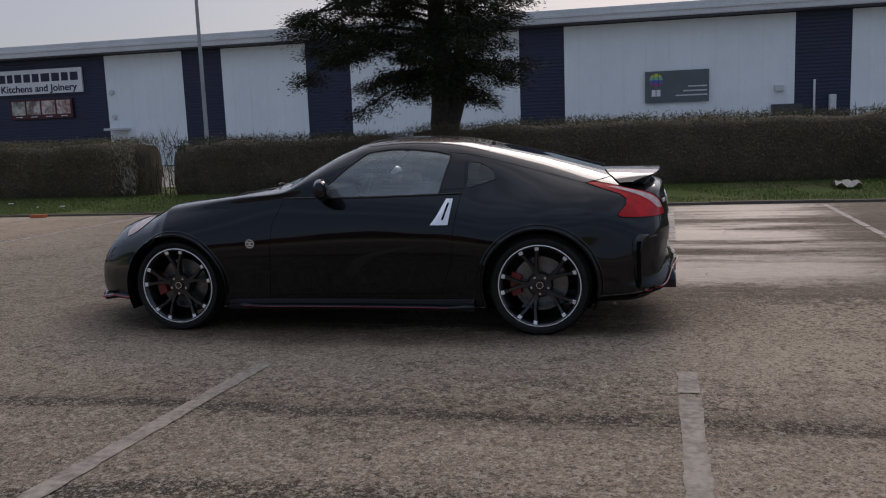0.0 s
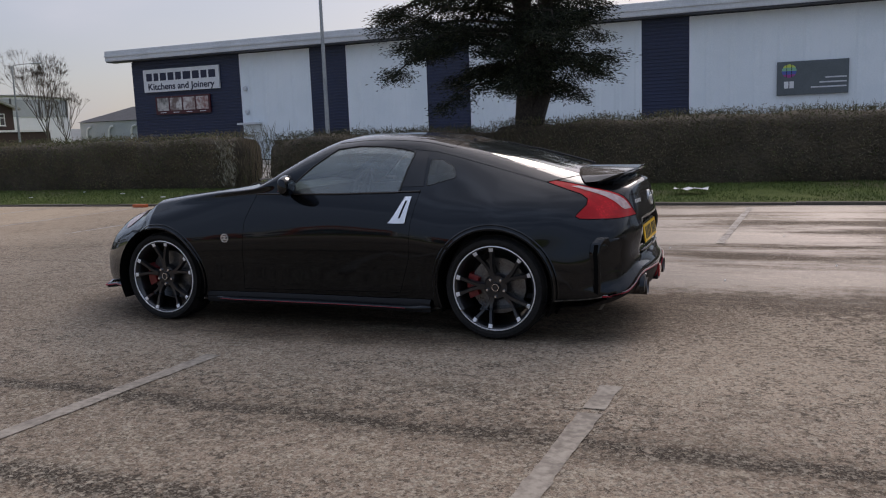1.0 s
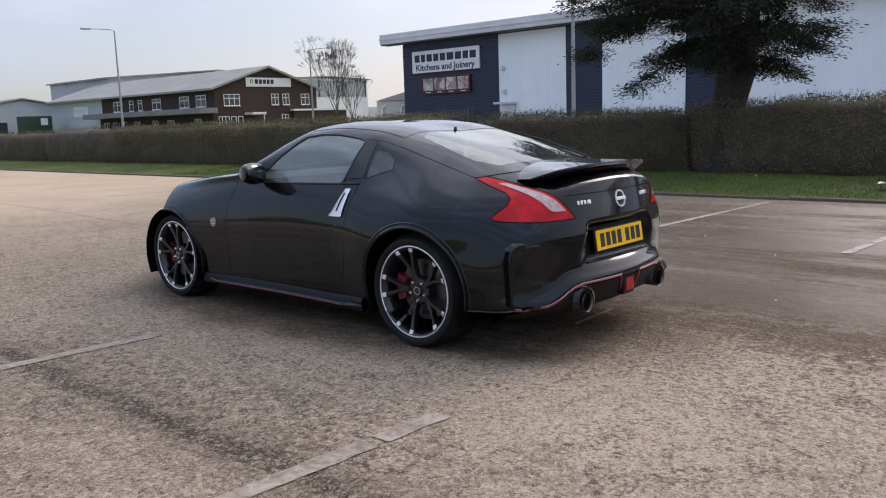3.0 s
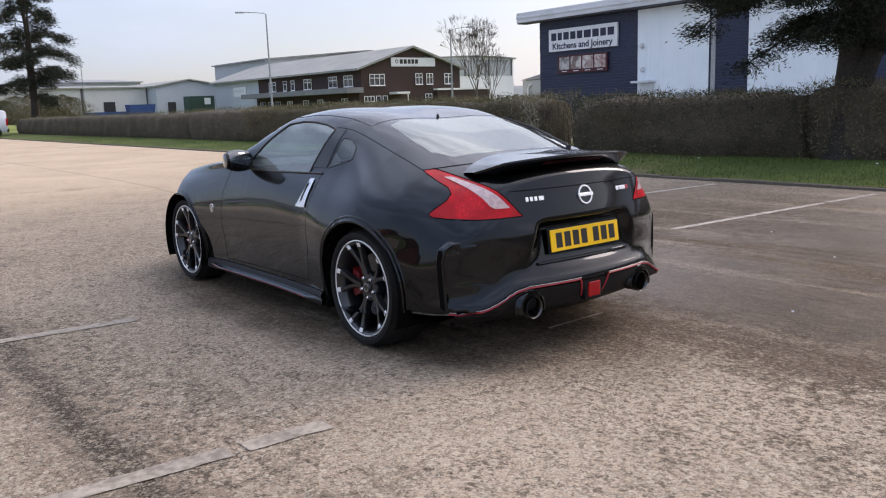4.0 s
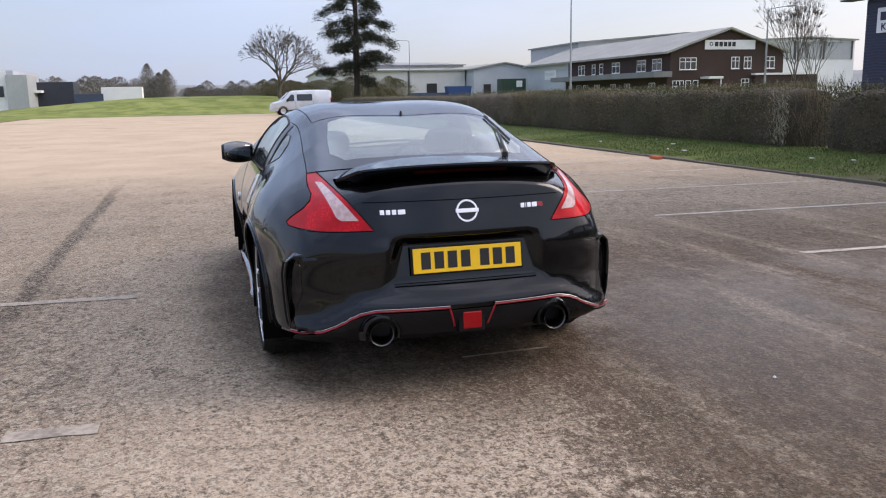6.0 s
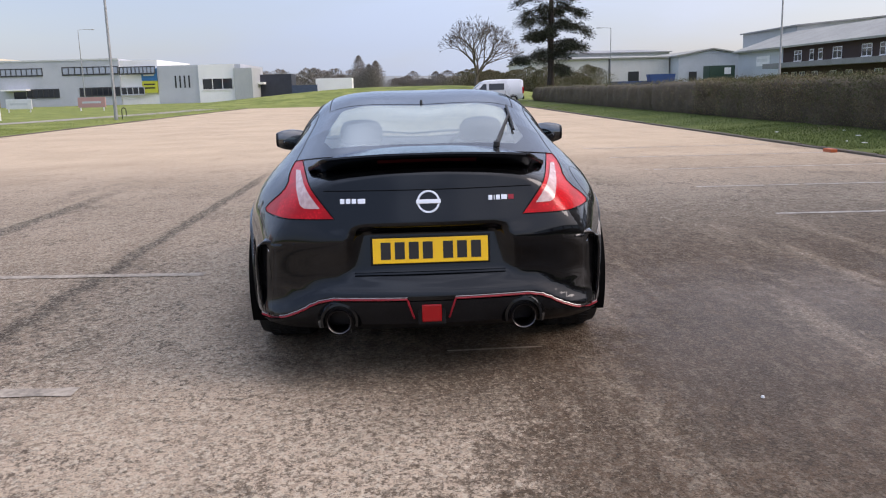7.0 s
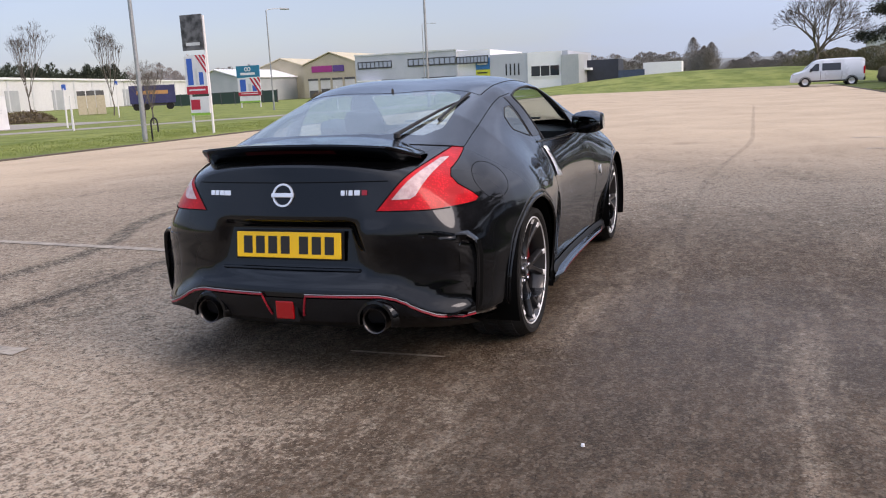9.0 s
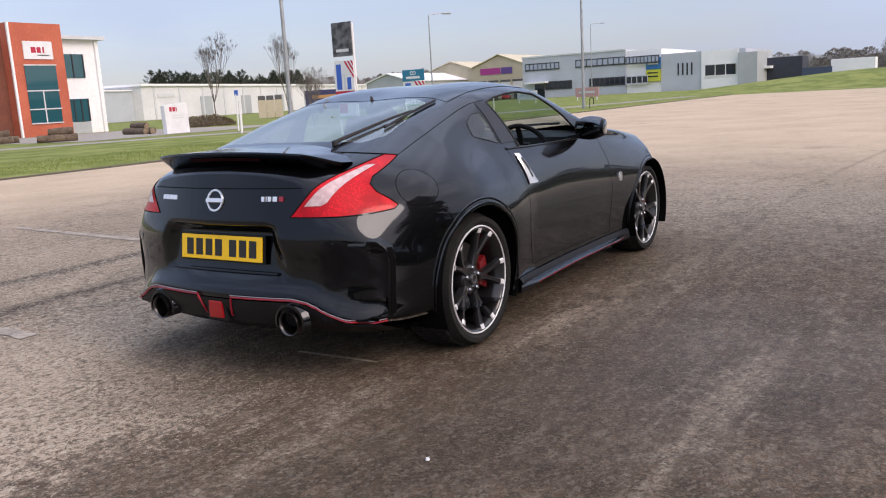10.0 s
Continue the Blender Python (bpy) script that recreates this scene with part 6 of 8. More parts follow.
def hedge(x0, x1, y0, y1, height, leaf, label, seed, dense_to=(-24.0, 12.0)):
    """A clipped winter hedge: a dark lumpy inside under a fuzz of twigs and leaves."""
    h = thing("hedge", label, "hedge", "boundary hedge")
    rs = np.random.RandomState(seed)
    nx = max(6, int((x1 - x0) / 0.28))
    verts, faces = [], []
    prof = [(y0 + 0.10, 0.05), (y0, 0.35), (y0 + 0.03, 0.8), (y0 + 0.06, height - 0.16), (y0 + 0.22, height - 0.05), ((y0 + y1) / 2, height), (y1 - 0.22, height - 0.06), (y1 - 0.05, height - 0.2), (y1, 0.6), (y1 - 0.1, 0.05)]
    for i in range(nx + 1):
        x = x0 + (x1 - x0) * i / nx
        end = min(1.0, 0.45 + min(i, nx - i) / 2.5)
        for y, z in prof:
            k = noise.noise((x * 1.3, y * 1.3, z * 1.6 + seed)) * 0.16 + noise.noise((x * 0.25, 0, seed)) * 0.09
            verts.append((x, y + k * (-1 if y < (y0 + y1) / 2 else 1) + (0.5 - end * 0.5) * (0.8 if y < (y0 + y1) / 2 else -0.8), 0.1 + z * (0.93 + 0.07 * end) + (k * 0.6 if z > 0.7 else 0)))
    m = len(prof)
    for i in range(nx):
        faces += [(i * m + j, (i + 1) * m + j, (i + 1) * m + j + 1, i * m + j + 1) for j in range(m - 1)]
    faces += [tuple(range(m)), tuple(range(nx * m, nx * m + m))[::-1]]
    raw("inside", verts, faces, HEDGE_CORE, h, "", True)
    # leaves over front, top and back, thickest where the way passes nearest
    pts, way = [], []
    for a, b, n in ((max(x0, dense_to[0]), min(x1, dense_to[1]), 1900), (x0, min(x1, dense_to[0]), 260), (max(x0, dense_to[1]), x1, 160)):
        if b - a <= 0.2:
            continue
        count = int((b - a) * n)
        xs = rs.uniform(a, b, count)
        t = rs.uniform(0, 1, count)
        front, top = t < 0.58, (t >= 0.58) & (t < 0.93)
        ys = np.where(front, y0 + rs.normal(0.0, 0.06, count), np.where(top, rs.uniform(y0, y1, count), y1 + rs.normal(0, 0.06, count)))
        zs = np.where(top, height + rs.normal(0.02, 0.05, count), 0.10 + (height - 0.04) * rs.uniform(0, 1, count) ** 0.85)
        lump = np.array([noise.noise((x * 1.3, y * 1.3, z * 1.6 + seed)) * 0.16 + noise.noise((x * 0.25, 0, seed)) * 0.09 for x, y, z in zip(xs, ys, zs)])
        ys = np.where(front, ys - lump, ys)
        zs = np.where(top, zs + lump * 0.6, zs) + 0.1
        pts.append(np.stack([xs, ys, zs], 1))
        way.append(np.stack([rs.normal(0, 0.7, count), np.where(front, -0.5, 0.0) + rs.normal(0, 0.6, count), 0.5 + rs.normal(0, 0.6, count)], 1))
    pts, way = np.concatenate(pts), np.concatenate(way)
    tagged(flakes("twigs_and_leaves", pts, way, 0.068, 0.017, leaf, h, "", seed), kind="stuff")
    # loose shoots over the top
    n = int((min(x1, 12.0) - max(x0, -40.0)) * 45) if min(x1, 12.0) > max(x0, -40.0) else 20
    xs = rs.uniform(max(x0, -40.0), max(min(x1, 12.0), x0 + 1), n)
    p = np.stack([xs, rs.uniform(y0, y1, n), np.full(n, height + 0.16) + rs.normal(0, 0.04, n)], 1)
    tagged(flakes("shoot", p, np.stack([rs.normal(0, 0.35, n), rs.normal(0, 0.35, n), np.ones(n)], 1), 0.20, 0.008, leaf, h, "", seed + 1), kind="stuff")
    return h


hedge(-64.0, -30.0, 10.3, 11.7, 1.16, HEDGE_BROWN, "long clipped brown winter hedge behind the verge", 3)
hedge(-30.0, -8.55, 10.25, 11.6, 1.22, HEDGE_BROWN, "clipped brown hedge with a ragged end at a gap", 7)
hedge(-7.75, -2.4, 10.25, 11.6, 1.17, HEDGE_GREEN, "dark evergreen hedge beside a conifer trunk", 11)
hedge(-2.4, 30.0, 10.35, 11.7, 1.27, HEDGE_LEAF, "long clipped brown winter hedge with bare twigs", 13)


def gap_shrub():
    """Thin bare shoots at the ragged end of the hedge, with the gap showing through."""
    g = thing("bare_shrub", "thin bare shoots at the ragged gap in the hedge", "shrub")
    rs = np.random.RandomState(31)
    n = 420
    x = np.where(rs.uniform(0, 1, n) < 0.6, -8.62 + np.abs(rs.normal(0, 0.22, n)), -7.72 - np.abs(rs.normal(0, 0.16, n)))
    z = 0.12 + 1.35 * rs.uniform(0, 1, n) ** 0.8
    p = np.stack([x, rs.uniform(10.35, 11.4, n), z], 1)
    tagged(flakes("shoot", p, np.stack([rs.normal(0, 0.45, n), rs.normal(0, 0.35, n), np.ones(n)], 1), 0.42, 0.012, HEDGE_LEAF, g, "", 32), kind="stuff")
    # paler shoots: light showing through the gap is put into their colour
    n = 380
    x = -8.45 - np.abs(rs.normal(0, 0.30, n))
    p = np.stack([x, 10.12 + rs.normal(0, 0.05, n) + 0.10 * (x < -8.8), 0.25 + 1.0 * rs.uniform(0, 1, n)], 1)
    tagged(flakes("pale_shoot", p, np.stack([rs.normal(0, 0.5, n), rs.normal(-0.2, 0.35, n), 0.8 + rs.normal(0, 0.3, n)], 1), 0.16, 0.014, PALE_TWIG, g, "pale shoots with the light through the gap in their colour", 33), kind="stuff")
    bm = bmesh.new()
    for k in range(7):
        a = -8.55 + 0.11 * k
        pipe(bm, [(a, 10.9, 0.05), (a + 0.04 * math.sin(k * 2.1), 10.85, 0.6), (a + 0.12 * math.sin(k * 1.3), 10.9, 1.25)], lambda u: 0.012 * (1 - 0.7 * u), 5)
    part("stem", bm, BARK, g)


gap_shrub()


def conifer(x, y, height, radius, clear, limbs, label, seed, trunk, size, lean=0.0, shape=0.5, pads=9, needles=120, bulk=1.0, flat=0.34):
    """A dark conifer: twin tapered trunks and level limbs that carry flat, hanging pads of needles with gaps between.
    lean lengthens the limbs on the side of -x and shortens those opposite."""
    t = thing("conifer", label, "conifer tree", at=Matrix.Translation((x, y, 0.08)))
    r = random.Random(seed)
    rs = np.random.RandomState(seed)
    wob = [(0.12 * math.sin(k * 1.7 + seed), 0.12 * math.cos(k * 1.3 + seed)) for k in range(12)]
    axis = [Vector((wob[k % 12][0] * k / 12, wob[k % 12][1] * k / 12, height * k / 12)) for k in range(13)]
    bm = pipe(bmesh.new(), axis, lambda u: trunk * (1.28 - 0.5 * min(1, u * 8)) * (1 - 0.94 * u) + 0.02, 14)
    for v in bm.verts:
        k = noise.noise((v.co.x * 3, v.co.y * 3, v.co.z * 0.8)) * 0.10 * trunk
        v.co.x += k
        v.co.y += k
    part("trunk", bm, BARK, t, "", True)
    bm = pipe(bmesh.new(), [Vector((0.05, 0, 1.1)), Vector((0.34, 0.05, 1.9)), Vector((0.44, 0.1, 3.5)), Vector((0.50, 0.1, height * 0.85))], lambda u: trunk * 0.62 * (1 - 0.9 * u) + 0.02, 10)
    part("trunk", bm, BARK, t, "", True)
    pts, ways = [], []
    for i in range(limbs):
        u = (i + r.random()) / limbs
        z = clear + (height - clear) * u
        a = i * 2.399 + r.uniform(-0.35, 0.35)
        wide = 1.0 - lean * math.cos(a)
        low = 1.0 - 0.5 * (1 - soft_step(0.0, 0.24, u)) * max(0.0, -math.cos(a))
        reach = (radius * wide * (1 - u) ** shape * low * r.choice((1.08, 1.0, 0.92, 0.80, 0.62, 0.42)) + 0.2)
        rise = r.uniform(-0.22, 0.30)
        line = []
        for k in range(8):
            s = k / 7
            line.append(Vector((math.cos(a) * reach * s, math.sin(a) * reach * s, z + reach * (rise * s + 0.12 * math.sin(s * 2.6) - 0.16 * s * s))) + Vector((r.uniform(-1, 1), r.uniform(-1, 1), r.uniform(-1, 1))) * 0.04 * reach * s)
        base = axis[min(12, int(z / height * 12))]
        line = [p + Vector((base.x, base.y, 0)) * (1 - k / 7) for k, p in enumerate(line)]
        part("limb", pipe(bmesh.new(), line, lambda s, q=reach: 0.018 * q * (1 - 0.85 * s) + 0.006, 5), BARK, t, "", True)
        out = Vector((math.cos(a), math.sin(a), 0))
        across = Vector((-out.y, out.x, 0))
        for j in range(max(3, int(pads * (0.3 + reach / radius)))):
            s = min(1.0, r.uniform(0.14, 1.05) ** 0.6)
            k = min(6, int(s * 7))
            p = line[k].lerp(line[k + 1], s * 7 - k)
            c = p + across * r.uniform(-0.17, 0.17) * radius * (1.1 - 0.5 * s) + Vector((0, 0, r.uniform(-0.05, 0.03) * radius))
            w = r.uniform(0.07, 0.15) * radius * bulk
            m = int(needles * (w / (0.11 * radius * bulk)) ** 2)
            q = rs.normal(0, 1, (m, 3))
            q *= (rs.uniform(0, 1, m) ** 0.45 / np.linalg.norm(q, axis=1))[:, None] * np.array([w, w, w * flat])
            q += np.outer(rs.uniform(-0.7, 0.7, m), np.array(out)) * w
            rim = np.hypot(q[:, 0], q[:, 1])
            q[:, 2] -= 0.34 * rim * rs.uniform(0.1, 1.4, m)
            pts.append(np.array(c)[None] + q)
            ways.append(np.stack([q[:, 0] / w + out.x * 0.7, q[:, 1] / w + out.y * 0.7, np.full(m, -0.30)], 1) + rs.normal(0, 0.40, (m, 3)))
    tagged(flakes("needles", np.concatenate(pts), np.concatenate(ways), size, size * 0.24, NEEDLE, t, "dark green needle sprays", seed), kind="stuff")
    return t


conifer(-1.75, 10.75, 8.6, 2.38, 1.95, 150, "tall dark conifer with a thick trunk rising from the hedge", 21, 0.33, 0.080, 0.36, 0.28, 12, 165, 1.12, 0.44)
conifer(-66.0, 12.2, 14.2, 3.2, 2.6, 58, "tall dark conifer standing at the hedge's end", 17, 0.38, 0.22, 0.05, 0.30, 6, 150, 1.35, 0.85)


def bare_tree(x, y, height, spread, label, seed, levels=6, trunk=0.28, z=0.0, fan=0.5, name="bare_tree", stem=0.21):
    """A leafless tree, forked again and again into fine twigs."""
    t = thing(name, label, "bare tree", at=Matrix.Translation((x, y, z)))
    r = random.Random(seed)
    limbs, twigs = bmesh.new(), []
    trunk_bm = bmesh.new()

    def grow(p, d, length, rad, level, bm):
        q = p + d * length
        mid = (p + q) / 2 + Vector((r.uniform(-1, 1), r.uniform(-1, 1), 0)) * length * 0.07
        pipe(bm, [p, mid, q], lambda u: rad * (1 - 0.35 * u), 7 if level < 2 else 4)
        if level >= levels:
            twigs.append((q, d, length))
            return
        count = 5 if level == 0 else 3 if level == 1 else 2
        turn0 = r.uniform(0, 6.28)
        side = d.orthogonal().normalized()
        for k in range(count):
            a = turn0 + 2 * math.pi * k / count + r.uniform(-0.4, 0.4)
            bend = (r.uniform(0.25, 1.0) if level == 0 else r.uniform(0.25, 0.62)) * fan * 1.7
            out = side * math.cos(a) + d.cross(side) * math.sin(a)
            e = (d * math.cos(bend) + out * math.sin(bend) + Vector((0, 0, 0.10))).normalized()
            e = Vector((e.x * spread, e.y * spread, e.z)).normalized()
            grow(q, e, length * r.uniform(0.68, 0.90), rad * (0.55 if level == 0 else 0.68), level + 1, limbs)

    grow(Vector((0, 0, 0)), Vector((0.02, 0.02, 1)), height * stem, trunk, 0, trunk_bm)
    part("trunk", trunk_bm, BARK_GREY, t, "", True)
    part("limb", limbs, BARK_GREY, t, "", True)
    rs = np.random.RandomState(seed)
    c, w = [], []
    for q, d, length in twigs:
        for _ in range(16):
            dd = np.array(d) + rs.normal(0, 0.45, 3)
            dd /= np.linalg.norm(dd)
            c.append(np.array(q) + dd * length * 0.45)
            w.append(dd)
    tagged(flakes("twig", c, w, height * 0.075, height * 0.0012, TWIG, t, "", seed), kind="stuff")
    return t


bare_tree(-87.0, 7.6, 10.0, 1.12, "large leafless tree behind the parked van", 4, 7, 0.26, 0.9, 0.56, "bare_tree", 0.185)
bare_tree(-51.6, 45.2, 9.2, 0.9, "slim leafless birch beside the brick building", 9, 6, 0.09, 0.0, 0.38)
bare_tree(-50.1, 45.6, 7.0, 0.9, "slim leafless birch beside the brick building", 23, 5, 0.07, 0.0, 0.38)
bare_tree(-51.4, -58.0, 9.0, 0.75, "young leafless birch in a planting bed", 12, 5, 0.07, 0.0, 0.38)
bare_tree(-54.4, -51.5, 8.4, 0.7, "young leafless birch in a planting bed", 14, 5, 0.06, 0.0, 0.34)
bare_tree(-28.0, -25.5, 3.4, 0.8, "staked sapling with bare twigs on the lawn", 17, 4, 0.035, 0.05, 0.42)
bare_tree(-34.0, -30.5, 4.2, 0.8, "staked sapling with bare twigs on the lawn", 18, 4, 0.035, 0.05, 0.42)
bare_tree(-40.0, -36.0, 4.0, 0.8, "staked sapling with bare twigs on the lawn", 19, 4, 0.035, 0.05, 0.42)


def far_wood(name, label, x0, y0, x1, y1, count, height, width, material, seed, flake=1.0, skew=0.0, per=700):
    """A belt of far trees, each an uneven clump of twigs or needles on a stem."""
    rs = np.random.RandomState(seed)
    c, w = [], []
    for i in range(count):
        t = (i + rs.uniform(0, 1)) / count
        bx, by = x0 + (x1 - x0) * t, y0 + (y1 - y0) * t
        h, wd = height * rs.uniform(0.6, 1.1), width * rs.uniform(0.7, 1.2)
        n = per
        u = rs.uniform(0, 1, n)
        rad = wd * np.sqrt(rs.uniform(0, 1, n)) * (0.75 + 0.5 * rs.uniform(0, 1, n)) * (np.sin(np.pi * np.clip(u * 0.86 + 0.14, 0, 1)) ** 0.7 if not skew else (1 - u) ** 0.8 + 0.05)
        a = rs.uniform(0, 2 * np.pi, n)
        c.append(np.stack([bx + rad * np.cos(a), by + rad * np.sin(a), 0.4 + h * u], 1))
        w.append(np.stack([np.cos(a) * 0.6, np.sin(a) * 0.6, np.ones(n) * 0.8], 1) + rs.normal(0, 0.4, (n, 3)))
    return tagged(flakes(name, np.concatenate(c), np.concatenate(w), 0.9 * flake, 0.16 * flake, material, None, label, seed), category="trees", kind="stuff")


# far twigs are paler than near ones: distance haze put into their colour
HAZE_PALED_TWIG = ramp_leaf("haze_paled_twig", ((0.0, (0.17, 0.155, 0.145)), (0.6, (0.24, 0.218, 0.20)), (1.0, (0.31, 0.29, 0.27))), 0.95)
PINE = ramp_leaf("far_pine_needle", ((0.0, (0.018, 0.026, 0.018)), (0.6, (0.035, 0.048, 0.030)), (1.0, (0.065, 0.075, 0.05))), 0.95)
far_wood("distant_bushes", "leafless brown bushes and trees beyond the bank", -205, -12.2, -198, -7.2, 5, 9.2, 2.7, HAZE_PALED_TWIG, 5, 0.5, 0.0, 5000)
far_wood("distant_hedgerow", "leafless brown hedgerow beyond the bank", -205, -4.0, -200, 30.0, 30, 5.0, 3.4, HAZE_PALED_TWIG, 6, 0.45, 0.0, 3000)
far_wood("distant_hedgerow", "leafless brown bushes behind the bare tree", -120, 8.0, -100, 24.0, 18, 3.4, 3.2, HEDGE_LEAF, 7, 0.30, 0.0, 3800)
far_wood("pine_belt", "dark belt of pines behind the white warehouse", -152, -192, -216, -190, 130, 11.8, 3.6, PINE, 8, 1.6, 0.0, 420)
far_wood("distant_wood", "brown woodland on a rise, haze put into its colour", -235, -205, -330, -200, 40, 13.0, 5.0, HAZE_PALED_TWIG, 9, 1.4)
far_wood("distant_wood", "brown woodland on the skyline, haze put into its colour", -420, -130, -460, -20, 50, 13.0, 8.0, HAZE_PALED_TWIG, 10, 1.5, 0.0, 1000)

# pale grey field colour that holds the distance haze
HILL = surface("haze_coloured_fields", (0.17, 0.19, 0.19), (0.25, 0.26, 0.25), 1.0, grain=0.02, patch=0.006, bump=0.0)


def hills():
    """Low far hills all round, the haze of distance put into their colour."""
    verts, faces, n = [], [], 160
    for i in range(n):
        a = 2 * math.pi * i / n
        h = 16 + 9 * noise.noise((math.cos(a) * 3, math.sin(a) * 3, 4)) + 3 * noise.noise((math.cos(a) * 11, math.sin(a) * 11, 7))
        for r, k in ((600, -2.0), (760, h * 0.7), (900, h), (1300, h * 0.8)):
            verts.append((r * math.cos(a), r * math.sin(a), k))
    for i in range(n):
        j = (i + 1) % n
        faces += [(4 * i + k, 4 * j + k, 4 * j + k + 1, 4 * i + k + 1) for k in range(3)]
    return tagged(raw("far_hills", verts, faces, HILL, smooth=True), "low hills on the horizon, haze put into their colour", "hills", kind="structure")


hills()


def grass_tufts(name, label, blade, stretches, seed):
    """Blades on the near stretches of verge or lawn, each (x0, x1, y0, y1, count, z)."""
    rs = np.random.RandomState(seed)
    c, w = [], []
    for x0, x1, y0, y1, n, z in stretches:
        x, y = rs.uniform(x0, x1, n), rs.uniform(y0, y1, n)
        keep = np.array([noise.noise((a * 0.9, b * 0.9, 3)) > -0.35 for a, b in zip(x, y)])
        x, y = x[keep], y[keep]
        c.append(np.stack([x, y, np.array([z(a, b) if callable(z) else z for a, b in zip(x, y)]) + rs.uniform(0, 0.02, len(x))], 1))
        w.append(np.stack([rs.normal(0, 0.5, len(x)), rs.normal(0, 0.5, len(x)), np.ones(len(x))], 1))
    return tagged(flakes(name, np.concatenate(c), np.concatenate(w), 0.075, 0.009, blade, None, label, seed), category="grass", kind="stuff")


grass_tufts("verge_grass", "rough dark green grass blades with the hedge's shade in their colour", VERGE_BLADE, ((-16.0, 9.0, KERB_N + 0.10, 10.5, 40000, verge_height), (-46.0, -16.0, KERB_N + 0.10, 10.4, 12000, verge_height)), 2)
grass_tufts("lawn_grass", "short bright green grass blades on the lawn", GRASS_BLADE, ((-30.0, -3.0, -19.5, KERB_S - 0.08, 24000, 0.08), (-69.0, -30.0, -20.0, KERB_S - 0.08, 7000, 0.08)), 5)


# ---- buildings beyond, lamps, signs, van ----
BRICK = surface("brown_brick", (0.030, 0.017, 0.014), (0.056, 0.032, 0.026), 0.85, grain=14.0, patch=0.8, bump=0.3)
SHEET_GREY = surface("grey_wall_sheet", (0.34, 0.37, 0.39), (0.42, 0.445, 0.46), 0.6, grain=5.0, patch=0.4, bump=0.0)
SHEET_PALE = surface("pale_wall_sheet", (0.52, 0.52, 0.50), (0.62, 0.62, 0.60), 0.6, grain=5.0, patch=0.3, bump=0.0)
SHEET_BLUE = surface("blue_grey_wall_sheet", (0.40, 0.44, 0.48), (0.47, 0.51, 0.55), 0.55, grain=5.0, patch=0.3, bump=0.0)
SHEET_WHITE = surface("white_wall_sheet", (0.76, 0.77, 0.78), (0.85, 0.86, 0.87), 0.55, grain=5.0, patch=0.3, bump=0.0)
CREAM = surface("cream_wall_sheet", (0.40, 0.35, 0.25), (0.50, 0.44, 0.33), 0.7, grain=5.0, patch=0.3, bump=0.0)
ROOF_PALE = surface("pale_weathered_roof", (0.235, 0.24, 0.22), (0.33, 0.335, 0.31), 0.75, grain=4.0, patch=0.4, bump=0.1)
ROOF_CREAM = surface("cream_roof_sheet", (0.50, 0.44, 0.30), (0.60, 0.53, 0.38), 0.7, grain=4.0, patch=0.3, bump=0.0)
ROOF_DARK = surface("dark_slate_roof", (0.06, 0.06, 0.062), (0.11, 0.11, 0.112), 0.8, grain=6.0, patch=0.6, bump=0.2)
FRAME_WHITE = plain("white_window_frame", (0.72, 0.72, 0.72), 0.5)
PANE_DARK = plain("dark_window_pane", (0.020, 0.024, 0.030), 0.06, coat=0.5)
PANE_TEAL = plain("teal_window_pane", (0.015, 0.085, 0.105), 0.06, coat=0.5)
ORANGE = surface("terracotta_render", (0.44, 0.10, 0.055), (0.54, 0.14, 0.08), 0.8, grain=8.0, patch=0.5, bump=0.1)
STEEL = surface("galvanised_steel", (0.26, 0.28, 0.29), (0.38, 0.40, 0.41), 0.5, 0.6, grain=20.0, patch=2.0)


def facing(x, y, yaw):
    """A frame for walls: local x runs along the wall, local -y faces out, z up."""
    return pose(x, y, 0, 0, 0, yaw)


def window(parent, m, x0, x1, z0, z1, lights=1, frame_mat=None, pane=None, bar=0.07, split=0.0):
    """A framed window on a wall that faces local -y: frame of bars, panes set back, a sill."""
    frame_mat, pane = frame_mat or FRAME_WHITE, pane or PANE_DARK
    w = part("window", boxed(x0, x1, -0.03, 0.02, z0, z1, m=m), pane, parent, "dark window in a pale frame")
    bm = bmesh.new()
    box(bm, x0 - bar / 2, x1 + bar / 2, -0.075, -0.03, z1 - bar / 2, z1 + bar / 2, m=m), box(bm, x0 - bar / 2, x1 + bar / 2, -0.075, -0.03, z0 - bar / 2, z0 + bar / 2, m=m)
    for k in range(lights + 1):
        x = x0 + (x1 - x0) * k / lights
        box(bm, x - bar / 2, x + bar / 2, -0.072, -0.03, z0, z1, m=m)
    if split:
        z = z0 + (z1 - z0) * split
        box(bm, x0, x1, -0.070, -0.03, z - bar / 2, z + bar / 2, m=m)
    part("window_frame", bm, frame_mat, w)
    part("sill", boxed(x0 - 0.06, x1 + 0.06, -0.14, -0.03, z0 - bar / 2 - 0.06, z0 - bar / 2, m=m), frame_mat, w)
    return w


def swap_axes():
    """Turns a prism's outline (y, z) so that it runs along x."""
    return Matrix(((0, 0, 1, 0), (1, 0, 0, 0), (0, 1, 0, 0), (0, 0, 0, 1)))


CANOPY = surface("grey_canopy_sheet", (0.15, 0.155, 0.16), (0.21, 0.215, 0.22), 0.6, grain=6.0, patch=0.5, bump=0.0)


